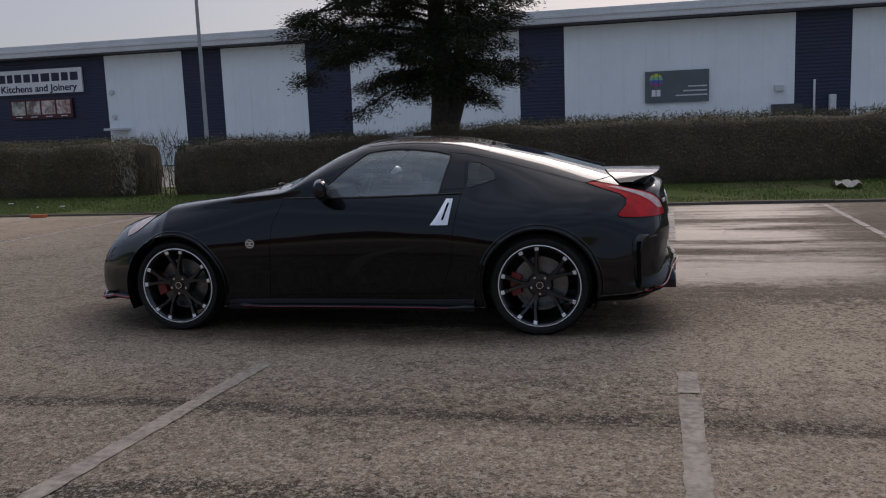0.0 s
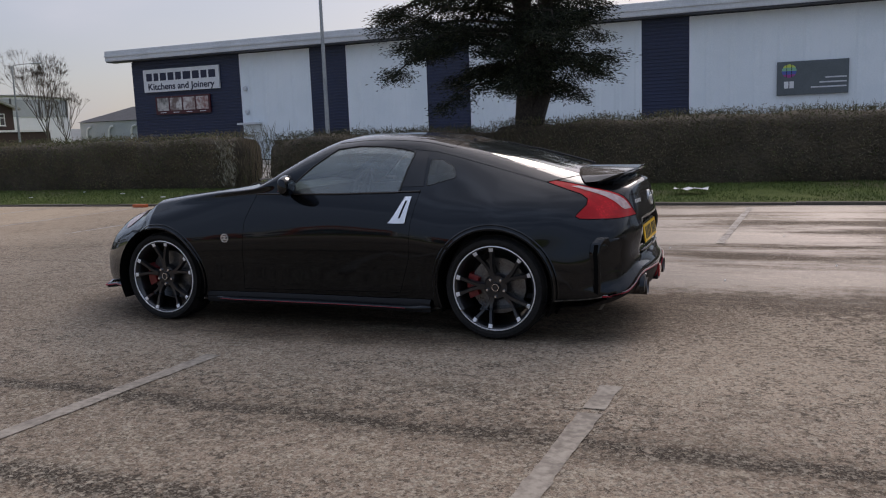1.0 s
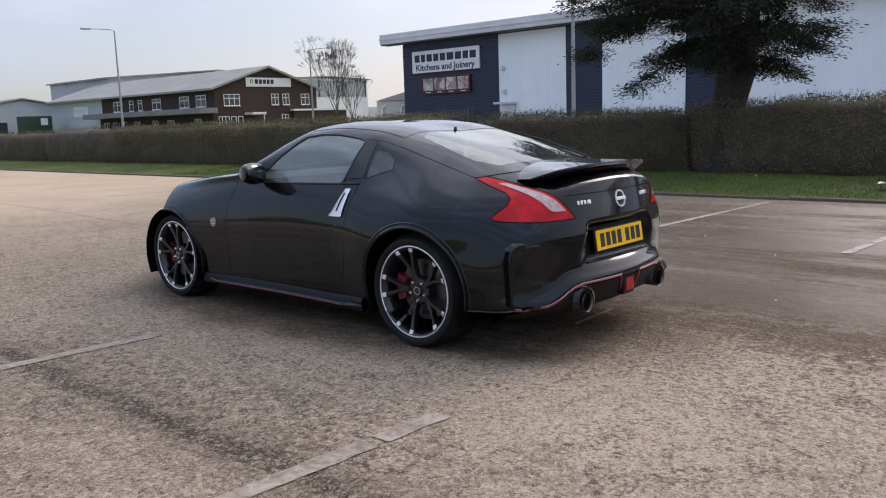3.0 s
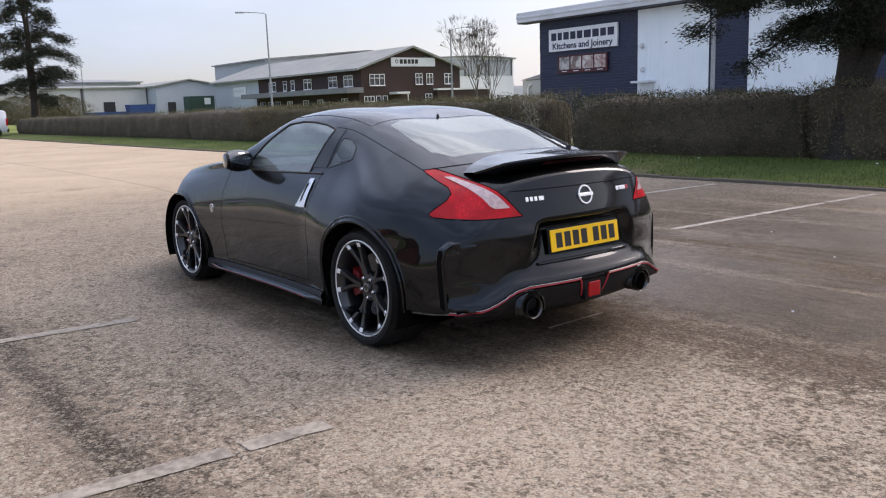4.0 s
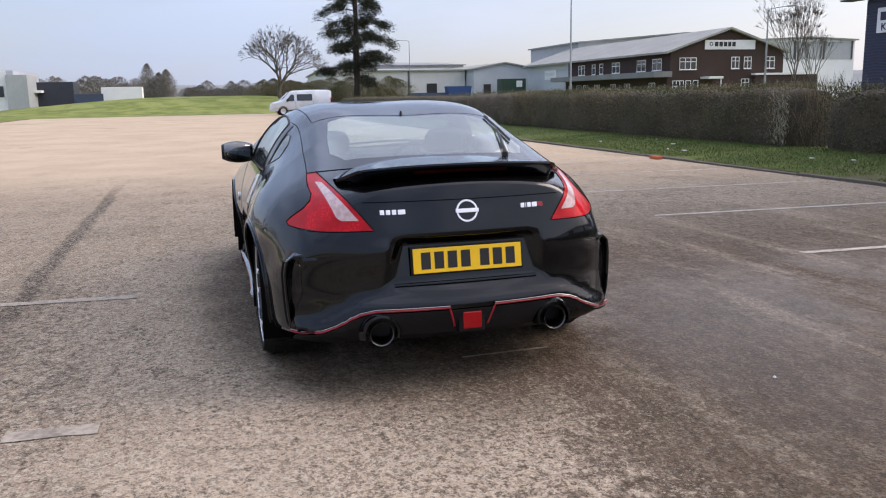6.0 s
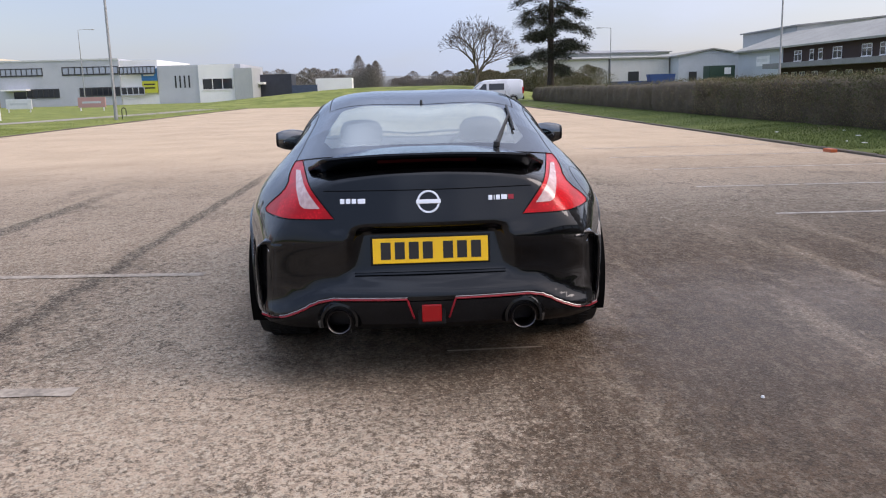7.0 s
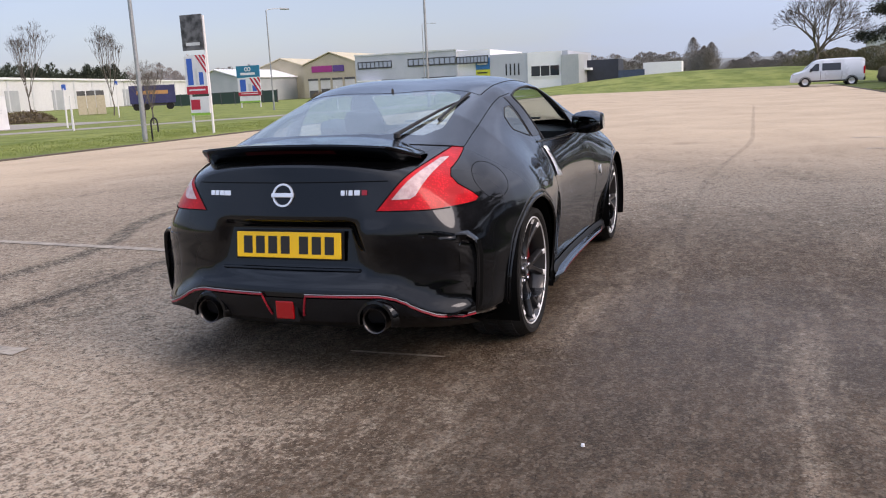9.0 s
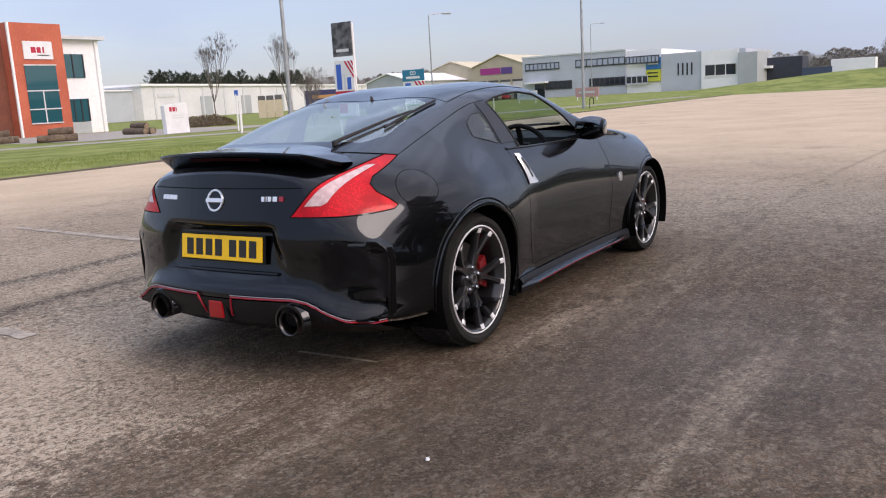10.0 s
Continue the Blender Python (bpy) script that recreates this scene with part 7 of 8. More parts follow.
def brick_works():
    b = thing("brick_building", "two-storey brown brick works with a pale gabled roof", "brick building")
    xe, xw, ys, yn, eave, ridge = -74.0, -99.6, 47.6, 61.8, 5.45, 7.75
    mid = (ys + yn) / 2
    part("brick_wall", prism(bmesh.new(), [(ys, 0), (yn, 0), (yn, eave), (mid, ridge - 0.12), (ys, eave)], xw, xe, swap_axes()), BRICK, b, "brown brick walls")
    part("sheet_wall", prism(bmesh.new(), [(ys, 0), (yn, 0), (yn, eave), (mid, ridge - 0.12), (ys, eave)], -114.0, xw, swap_axes()), SHEET_BLUE, b, "blue-grey sheet walls")
    part("roof", prism(bmesh.new(), [(ys - 0.7, eave - 0.25), (mid, ridge), (yn + 0.7, eave - 0.25), (yn + 0.7, eave - 0.02), (mid, ridge + 0.22), (ys - 0.7, eave - 0.02)], -114.5, xe + 0.45, swap_axes()), ROOF_PALE, b, "pale weathered sheet roof")
    g = facing(xe, ys, 90)
    for a, c, z0, z1, n in ((1.1, 3.1, 3.55, 4.75, 3), (7.5, 8.45, 3.6, 4.8, 2), (9.1, 10.0, 3.6, 4.8, 2), (11.8, 13.0, 3.6, 4.8, 2), (8.85, 9.8, 1.3, 2.45, 2), (0.3, 1.6, 0.6, 2.35, 3), (1.9, 2.5, 0.3, 2.35, 1), (2.8, 3.4, 0.3, 2.35, 1)):
        window(b, g, a, c, z0, z1, n, split=0.66 if n > 1 else 0)
    s = facing(xw, ys, 0)
    for a in (3.2, 7.2, 9.3, 12.6, 18.6, 22.0):
        window(b, s, a, a + (1.9 if a not in (7.2, 9.3) else 0.9), 3.55, 4.75, 2 if a not in (7.2, 9.3) else 1, split=0.66)
    for a in (1.2, 3.6, 5.6, 8.8, 13.0, 16.4, 22.0):
        window(b, facing(xw, ys - 0.4, 0), a, a + 1.3, 1.0, 2.2, 2)
    part("canopy", boxed(xw - 1.0, xe + 0.4, ys - 2.2, ys, 2.75, 3.35, 0.03), CANOPY, b, "grey flat canopy fascia")
    part("ground_floor", boxed(xw, xe, ys - 0.38, ys, 0.0, 2.75), BRICK, b)
    part("porch", boxed(xe - 0.1, xe + 1.6, 51.3, 53.1, 2.5, 2.75, 0.03), FRAME_WHITE, b, "white flat porch roof")
    part("porch_post", rod(bmesh.new(), (xe + 1.45, 52.9, 0), (xe + 1.45, 52.9, 2.5), 0.07), FRAME_WHITE, b)
    part("annexe", boxed(xe - 8, xe + 0.6, 57.8, 66.0, 0.0, 2.85), BRICK, b, "low brick annexe")
    part("annexe_trim", boxed(xe - 8, xe + 0.75, 57.7, 66.1, 2.85, 3.06), FRAME_WHITE, b, "white flat roof edge")
    return b


def works_sign():
    s = thing("works_sign", "white sign board with dark marks on the brick gable", "sign")
    part("board", boxed(-73.98, -73.9, 51.7, 58.0, 5.62, 6.62), SIGN_WHITE, s)
    y = 52.9
    for w in (0.52, 0.52, 0.52, 0.48, 0.52):
        part("name_mark", boxed(-73.90, -73.885, y, y + w - 0.10, 5.93, 6.42), INK, s)
        y += w + 0.03
    part("round_mark", lathe(bmesh.new(), [(0.14, 0.0), (0.14, 0.02), (0.22, 0.02), (0.22, 0.0)], 20, Matrix.Translation((-73.9, 52.45, 6.18)) @ Matrix.Rotation(radians(90), 4, "Y")), INK, s)
    part("text_bar", boxed(-73.90, -73.888, 52.2, 55.6, 5.72, 5.79), FASCIA, s)
    s = thing("works_sign", "small white sign on blue-grey sheet wall", "sign")
    part("board", boxed(-107.5, -103.4, 47.50, 47.58, 3.2, 4.5), SIGN_WHITE, s)
    part("name_mark", boxed(-107.2, -104.0, 47.48, 47.50, 3.75, 4.15), FASCIA, s)


brick_works(), works_sign()


def gabled_shed(name, label, x0, x1, y0, y1, eave, ridge, wall, roof, along="x", lip=0.4):
    """A shed with a shallow ridge roof."""
    s = thing(name, label, "industrial shed")
    if along == "x":
        a, b, m = y0, y1, swap_axes()
        lo, hi = x0, x1
    else:
        a, b, m = x0, x1, Matrix(((1, 0, 0, 0), (0, 0, 1, 0), (0, 1, 0, 0), (0, 0, 0, 1)))
        lo, hi = y0, y1
    mid = (a + b) / 2
    part("wall", prism(bmesh.new(), [(a, 0), (b, 0), (b, eave), (mid, ridge - 0.15), (a, eave)], lo, hi, m), wall, s)
    part("roof", prism(bmesh.new(), [(a - lip, eave - 0.12), (mid, ridge - 0.05), (b + lip, eave - 0.12), (b + lip, eave + 0.08), (mid, ridge + 0.15), (a - lip, eave + 0.08)], lo - lip, hi + lip, m), roof, s)
    return s


shed = gabled_shed("grey_shed", "long pale grey works shed with a low roof", -160.0, -125.0, 20.0, 41.0, 5.3, 6.0, SHEET_PALE, ROOF_PALE, "y")
part("shed_door", boxed(-124.98, -124.9, 34.5, 36.2, 0.1, 3.2), plain("dark_doorway", (0.02, 0.022, 0.025), 0.7), shed, "dark doorway")
part("downpipe", boxed(-124.98, -124.85, 31.4, 31.7, 0.1, 5.2), ROOF_DARK, shed)
shed = gabled_shed("grey_shed", "pale blue-grey works shed", -150.0, -121.0, 41.2, 51.5, 5.3, 6.2, SHEET_BLUE, ROOF_PALE, "x")
part("shed_door", boxed(-120.98, -120.9, 42.8, 44.0, 0.1, 2.9), plain("dark_doorway", (0.02, 0.022, 0.025), 0.7), shed, "dark doorway")
gabled_shed("grey_shed", "tall grey shed behind the brick works", -131.0, -112.0, 55.0, 92.0, 8.8, 10.2, SHEET_GREY, ROOF_GREY, "x")
gabled_shed("grey_shed", "wide grey shed roof in the distance", -205.0, -160.0, 34.0, 52.0, 7.4, 8.6, SHEET_GREY, ROOF_GREY, "y")
shed = gabled_shed("grey_shed", "grey and white works unit with a glazed upper band", -120.0, -100.0, 78.0, 95.0, 8.4, 8.7, SHEET_WHITE, ROOF_GREY, "x")
part("glazed_band", boxed(-99.98, -99.9, 79.0, 94.6, 5.6, 8.1), SHEET_GREY, shed, "grey glazed band")
for k in range(4):
    part("band_post", boxed(-99.9, -99.8, 79.0 + 5.1 * k, 79.25 + 5.1 * k, 5.5, 8.2), ROOF_DARK, shed)
part("loading_door", boxed(-99.98, -99.88, 82.5, 87.5, 0.1, 3.0), plain("dark_doorway", (0.02, 0.022, 0.025), 0.7), shed, "dark loading door")


def hipped_shed(x0, x1, y0, y1, eave, ridge):
    """A small works shed under a hipped slate roof, with bent vent pipes along its wall."""
    h = thing("small_shed", "small grey shed with a hipped dark slate roof", "industrial shed")
    part("wall", boxed(x0, x1, y0, y1, 0.0, eave - 0.05), SHEET_GREY, h)
    bm = bmesh.new()
    run, ym = (y1 - y0) / 2, (y0 + y1) / 2
    low = [bm.verts.new(p) for p in ((x0 - 0.3, y0 - 0.3, eave), (x1 + 0.3, y0 - 0.3, eave), (x1 + 0.3, y1 + 0.3, eave), (x0 - 0.3, y1 + 0.3, eave))]
    top = [bm.verts.new((x0 + run, ym, ridge)), bm.verts.new((x1 - run, ym, ridge))]
    bm.faces.new(low[::-1])
    for q in ((low[0], low[1], top[1], top[0]), (low[1], low[2], top[1]), (low[2], low[3], top[0], top[1]), (low[3], low[0], top[0])):
        bm.faces.new(q)
    part("roof", bm, ROOF_DARK, h, "dark slate hipped roof")
    for k in range(4):
        x = x0 + 1.6 + 4.6 * k
        part("vent_pipe", pipe(bmesh.new(), [(x, y0 - 0.25, 0.0), (x, y0 - 0.25, 3.3), (x + 0.3, y0 - 0.25, 3.8), (x + 0.9, y0 - 0.25, 4.0)], 0.16, 8), FRAME_WHITE, h, "pale bent pipe", True)


hipped_shed(-103.0, -80.0, 100.0, 112.0, 4.8, 7.2)
tank = thing("green_container", "dark green steel container by the sheds", "container")
part("body", boxed(-112.0, -109.5, 41.8, 45.4, 0.0, 3.5, 0.05), surface("dark_green_steel", (0.010, 0.035, 0.024), (0.018, 0.055, 0.036), 0.6, grain=6.0), tank)
part("notice", boxed(-109.5, -109.45, 43.9, 44.8, 2.3, 3.2), SIGN_WHITE, tank)
skip_blue = surface("blue_skip_steel", (0.012, 0.045, 0.16), (0.020, 0.070, 0.22), 0.6, grain=5.0)
for x, y, w, h in ((-118.0, 30.0, 5.0, 1.7), (-117.0, 35.5, 3.0, 2.6)):
    s = thing("blue_skip", "blue steel skip in the works yard", "skip", "blue skips")
    part("body", prism(bmesh.new(), [(y, 0.15), (y + w, 0.15), (y + w + 0.4, h), (y - 0.4, h)], x, x + 1.8, swap_axes()), skip_blue, s)


# south side
OFFICE_GREY = surface("pale_grey_office_cladding", (0.40, 0.43, 0.48), (0.48, 0.51, 0.56), 0.55, grain=5.0, patch=0.3, bump=0.0)


# pale metallic panes: the sky's reflection is put into their colour
PANE_SKY = plain("sky_reflection_pane", (0.42, 0.46, 0.50), 0.08, 0.7)
BAR_DARK = plain("dark_window_bar", (0.03, 0.032, 0.036), 0.5)


def office_block():
    b = thing("office_block", "long two-storey blue-grey office block with window bands", "office building")
    m = facing(-137.0, -68.0, 90)
    # main wall grey as in shade, wing white as sunlit: light put into colours
    part("main_wall", boxed(0.0, 20.0, 0.0, 22.0, 0.0, 7.6, m=m), OFFICE_GREY, b, "blue-grey sheet walls")
    part("end_wing", boxed(20.0, 26.2, 0.4, 22.0, 0.0, 7.3, m=m), SHEET_WHITE, b, "wing with its sunlit paleness put into the colour")
    part("hall", boxed(26.2, 40.0, 0.2, 22.0, 0.0, 6.3, m=m), OFFICE_GREY, b)
    part("hall_face", boxed(33.0, 39.0, 0.0, 0.2, 0.0, 6.3, m=m), SHEET_WHITE, b)
    part("tower", boxed(39.0, 42.0, -0.6, 8.0, 0.0, 5.6, m=m), SHEET_GREY, b)
    part("parapet", boxed(-0.1, 20.0, -0.12, 0.0, 7.45, 7.7, m=m), FASCIA, b)
    for x0, x1, z0, z1, n in ((0.6, 7.4, 5.2, 6.3, 8), (10.7, 19.8, 5.2, 6.35, 9), (4.6, 9.8, 1.6, 2.9, 6), (13.3, 19.8, 1.7, 2.95, 7)):
        window(b, m, x0, x1, z0, z1, n, frame_mat=BAR_DARK, pane=PANE_SKY if z0 > 4 else PANE_DARK, bar=0.16)
    window(b, pose(-136.6, -68.0, 0, 0, 0, 90), 20.2, 26.0, 5.1, 6.2, 9, frame_mat=BAR_DARK, pane=PANE_SKY, bar=0.16)
    window(b, pose(-136.6, -68.0, 0, 0, 0, 90), 20.2, 24.0, 1.7, 2.9, 4, frame_mat=OFFICE_GREY, bar=0.12)
    window(b, m, 33.6, 38.6, 2.2, 4.0, 3, bar=0.12)
    for k in range(4):
        part("slot_window", boxed(29.0 + 0.75 * k, 29.25 + 0.75 * k, 0.12, 0.19, 2.6, 4.6, m=m), PANE_DARK, b)
    part("entrance_canopy", boxed(1.0, 5.2, -1.6, 0.0, 2.75, 3.0, m=m), SHEET_WHITE, b, "white entrance canopy")
    part("entrance", boxed(2.4, 4.4, -0.06, 0.0, 0.1, 2.6, m=m), PANE_DARK, b, "dark glazed entrance")
    ban = thing("hanging_banner", "blue and yellow banner on the office wall", "banner")
    part("cloth", boxed(23.6, 26.1, -0.06, 0.36, 3.9, 5.9, m=m), plain("blue_banner", (0.02, 0.15, 0.36), 0.6), ban)
    part("cloth", boxed(23.6, 26.1, -0.05, 0.36, 1.9, 3.85, m=m), plain("yellow_banner", (0.50, 0.52, 0.05), 0.6), ban)
    for z in (5.2, 4.7, 3.2, 2.6):
        part("text_bar", boxed(23.9, 25.7, -0.09, -0.06, z, z + 0.22, m=m), SIGN_WHITE if z > 3.5 else INK, ban)


office_block()
cream = gabled_shed("cream_unit", "cream gabled trade unit with roller doors", -200.0, -165.0, -95.0, -81.0, 7.4, 10.0, CREAM, ROOF_CREAM, "x")
for k in range(4):
    door = part("roller_door", boxed(-164.98, -164.9, -93.8 + 3.1 * k, -91.4 + 3.1 * k, 0.1, 4.3), SHEET_PALE, cream, "pale roller door, half raised")
    part("door_opening", boxed(-164.90, -164.86, -93.7 + 3.1 * k, -91.5 + 3.1 * k, 0.1, 1.7 + 0.3 * (k % 2)), ROOF_DARK, door, "dark opening")
    part("door_head", boxed(-164.90, -164.84, -93.9 + 3.1 * k, -91.3 + 3.1 * k, 3.9, 4.35), ROOF_DARK, door)
part("name_board", boxed(-164.98, -164.85, -92.8, -87.6, 5.7, 7.1), plain("magenta_board", (0.35, 0.03, 0.20), 0.5), cream, "magenta and blue name board")
part("name_board", boxed(-164.98, -164.85, -87.4, -84.6, 5.7, 7.1), plain("purple_board", (0.10, 0.05, 0.22), 0.5), cream)
gabled_shed("cream_unit", "cream gabled trade unit", -200.0, -172.0, -113.0, -97.0, 7.0, 9.6, CREAM, ROOF_CREAM, "x")
gabled_shed("cream_unit", "low grey unit with a pale roof", -172.0, -148.0, -113.0, -101.0, 5.2, 7.0, SHEET_GREY, SHEET_WHITE, "x")
w = thing("white_warehouse", "very long low white warehouse with a flat roof", "warehouse")
wm = facing(-107.0, -139.0, 197.2)
part("wall", boxed(0.0, 165.0, 0.0, 30.0, 0.0, 6.9, m=wm), surface("white_warehouse_sheet", (0.60, 0.61, 0.62), (0.72, 0.73, 0.74), 0.6, grain=3.0, patch=0.12, bump=0.0), w)
part("roof_edge", boxed(-0.5, 165.5, -0.5, 30.5, 6.9, 7.35, m=wm), SHEET_WHITE, w, "bright white roof edge")
part("grey_end", boxed(-24.0, -0.05, 2.0, 30.0, 0.0, 6.0, m=wm), SHEET_BLUE, w, "blue-grey end hall")
part("end_roof", boxed(-24.3, -0.55, 1.7, 30.2, 6.0, 6.25, m=wm), SHEET_WHITE, w)
for k in range(16):
    part("wall_post", boxed(4.0 + 9.5 * k, 4.5 + 9.5 * k, -0.16, 0.0, 0.1, 6.7, m=wm), FASCIA, w)
for k in range(4):
    part("loading_door", boxed(22.0 + 19.0 * k, 27.0 + 19.0 * k, -0.14, 0.0, 0.1, 4.6, m=wm), SHEET_GREY, w, "grey loading door")
part("name_board", boxed(5.5, 11.5, -0.12, 0.0, 4.6, 5.3, m=wm), FASCIA, w)
shut = thing("yard_fence", "dark green mesh fence in front of the warehouse", "fence")
for k in range(8):
    part("fence_panel", boxed(-104.05, -103.97, -85.0 + 2.5 * k, -82.55 + 2.5 * k, 0.15, 1.9), surface("dark_green_fence", (0.020, 0.045, 0.036), (0.030, 0.062, 0.050), 0.7) if k == 0 else bpy.data.materials["dark_green_fence"], shut)
    part("fence_post", boxed(-104.08, -103.94, -82.58 + 2.5 * k, -82.46 + 2.5 * k, 0.0, 2.0), ROOF_DARK, shut)
trailer = thing("box_trailer", "dark blue box trailer parked by the fence", "trailer")
tm = facing(-81.3, -69.2, 129.4)
part("body", boxed(-2.75, 2.75, 0.0, 2.4, 0.85, 3.1, 0.04, tm), surface("dark_blue_sheet", (0.020, 0.022, 0.085), (0.032, 0.034, 0.12), 0.5, grain=4.0), trailer, "dark blue curtain side")
part("text_bar", boxed(-1.9, 1.9, -0.02, 0.0, 2.0, 2.45, m=tm), plain("ochre_ink", (0.42, 0.22, 0.08), 0.6), trailer)
part("chassis", boxed(-2.6, 2.6, 0.2, 2.2, 0.55, 0.85, m=tm), ROOF_DARK, trailer)
for x in (-2.0, -0.9, 2.0):
    part("wheel", rod(bmesh.new(), tm @ Vector((x, 0.35, 0.46)), tm @ Vector((x, 0.05, 0.46)), 0.46, 0.46, 18), RUBBER, trailer)
for k in range(3):
    crate = thing("pallet_crate", "tall cream-coloured crate with a dark lid beside the yard", "crate", "crates by the yard")
    cm = facing(-66.4, -65.1, 133.0)
    part("box", boxed(-1.40 + 0.94 * k, -0.50 + 0.94 * k, 0.0, 1.1, 0.02, 2.05, 0.03, cm), CREAM, crate)
    part("lid", boxed(-1.36 + 0.94 * k, -0.54 + 0.94 * k, 0.05, 1.05, 2.05, 2.55, 0.03, cm), ROOF_DARK, crate, "dark lid")
dark = thing("dark_unit", "small dark blue unit with a white canopy", "small building")
part("body", boxed(-150.0, -144.0, -26.0, -20.5, 0.0, 4.6), surface("dark_unit_sheet", (0.02, 0.024, 0.04), (0.035, 0.04, 0.06), 0.6), dark)
part("canopy", boxed(-144.0, -141.5, -29.5, -25.0, 2.9, 3.3), SHEET_WHITE, dark)
part("fence", boxed(-143.9, -143.8, -20.5, -16.0, 0.0, 2.6), surface("slate_blue_sheet", (0.035, 0.055, 0.10), (0.055, 0.08, 0.14), 0.6, grain=4.0), dark, "slate blue fence panel")
part("white_cabin", boxed(-150.0, -146.0, -16.5, -10.0, 0.0, 3.7, 0.05), SHEET_WHITE, dark, "white site cabin")


def orange_office():
    b = thing("orange_office", "two-storey office with a terracotta tower and white wing", "office building")
    # local x runs along +x from the white wing's end; the front faces +y
    def blk(name, x0, x1, d0, d1, z0, z1, mat, label="", bev=0.0):
        return part(name, boxed(-36.4 + x0, -36.4 + x1, -54.0 - d1, -54.0 - d0, z0, z1, bev), mat, b, label)
    blk("white_wing", 0.0, 3.2, 0.1, 14.0, 0.0, 7.0, SHEET_WHITE, "white rendered wing")
    blk("wing_roof", -0.5, 3.2, -0.5, 14.0, 7.0, 7.25, FASCIA)
    blk("corner_post", -0.12, 0.16, -0.1, 0.1, 0.0, 7.0, SHEET_WHITE)
    blk("tower", 3.2, 7.2, -0.6, 14.0, 0.0, 8.0, ORANGE, "terracotta rendered tower")
    blk("brick_side", 7.2, 16.0, 0.4, 14.0, 0.0, 7.0, surface("red_brick", (0.14, 0.045, 0.03), (0.21, 0.075, 0.05), 0.85, grain=12.0), "red brick wall")
    blk("downpipe", 7.15, 7.30, -0.7, -0.55, 0.0, 8.0, SHEET_WHITE)
    for x0, x1, z0, z1, pane, n in ((1.25, 3.05, 4.2, 5.95, PANE_TEAL, 2), (1.25, 3.05, 0.95, 2.65, PANE_TEAL, 3)):
        blk("window", x0, x1, 0.04, 0.10, z0, z1, pane, "teal window")
        for k in range(n + 1):
            x = x0 + (x1 - x0) * k / n
            blk("window_bar", x - 0.05, x + 0.05, 0.0, 0.04, z0, z1, plain("dark_bar", (0.02, 0.02, 0.025), 0.5))
    blk("spandrel", 1.2, 3.1, 0.05, 0.10, 0.0, 0.9, SHEET_GREY)
    blk("tower_glass", 4.0, 6.4, -0.66, -0.6, 1.0, 5.1, PANE_TEAL, "tall dark glazing")
    for z in (1.0, 2.0, 3.3, 5.1):
        blk("glazing_bar", 3.95, 6.45, -0.70, -0.66, z - 0.04, z + 0.04, FASCIA)
    blk("glazing_bar", 5.2, 5.28, -0.70, -0.66, 1.0, 3.3, FASCIA)
    blk("name_board", 4.1, 6.3, -0.68, -0.6, 5.5, 6.75, SIGN_WHITE, "white name board")
    red = plain("red_sign_ink", (0.45, 0.02, 0.05), 0.5)
    for k, wd in enumerate((0.36, 0.30, 0.12)):
        x = 5.75 - 0.44 * k
        blk("name_mark", x - wd, x, -0.70, -0.68, 5.95, 6.35, red)
    blk("text_bar", 4.4, 5.3, -0.70, -0.68, 5.75, 5.81, INK)


orange_office()


def low_sign():
    s = thing("low_sign", "low white angular sign board standing on grass", "sign")
    part("board", prism(bmesh.new(), [(-27.65, 0.0), (-26.05, 0.0), (-26.0, 1.62), (-27.6, 1.78)], 34.4, 34.7, Matrix.Rotation(radians(90), 4, "X")), SIGN_WHITE, s)
    red = plain("red_sign_ink", (0.45, 0.02, 0.05), 0.5)
    for k in range(3):
        x = -26.35 - 0.22 * k
        part("name_mark", boxed(x - (0.16 if k < 2 else 0.06), x, -34.40, -34.385, 1.28, 1.52), red, s)
    for z in (1.05, 0.92):
        part("text_bar", boxed(-27.3, -26.5, -34.40, -34.388, z, z + 0.03), FASCIA, s)


low_sign()
MESH_INK = {"red": plain("red_panel", (0.50, 0.02, 0.05), 0.4), "blue": plain("blue_panel", (0.03, 0.12, 0.50), 0.4), "teal": plain("teal_panel", (0.01, 0.19, 0.32), 0.4), "black": surface("black_photo_panel", (0.02, 0.02, 0.022), (0.14, 0.14, 0.15), 0.4, grain=4.0, patch=2.0, bump=0.0), "lime": plain("lime_panel", (0.25, 0.48, 0.06), 0.4)}


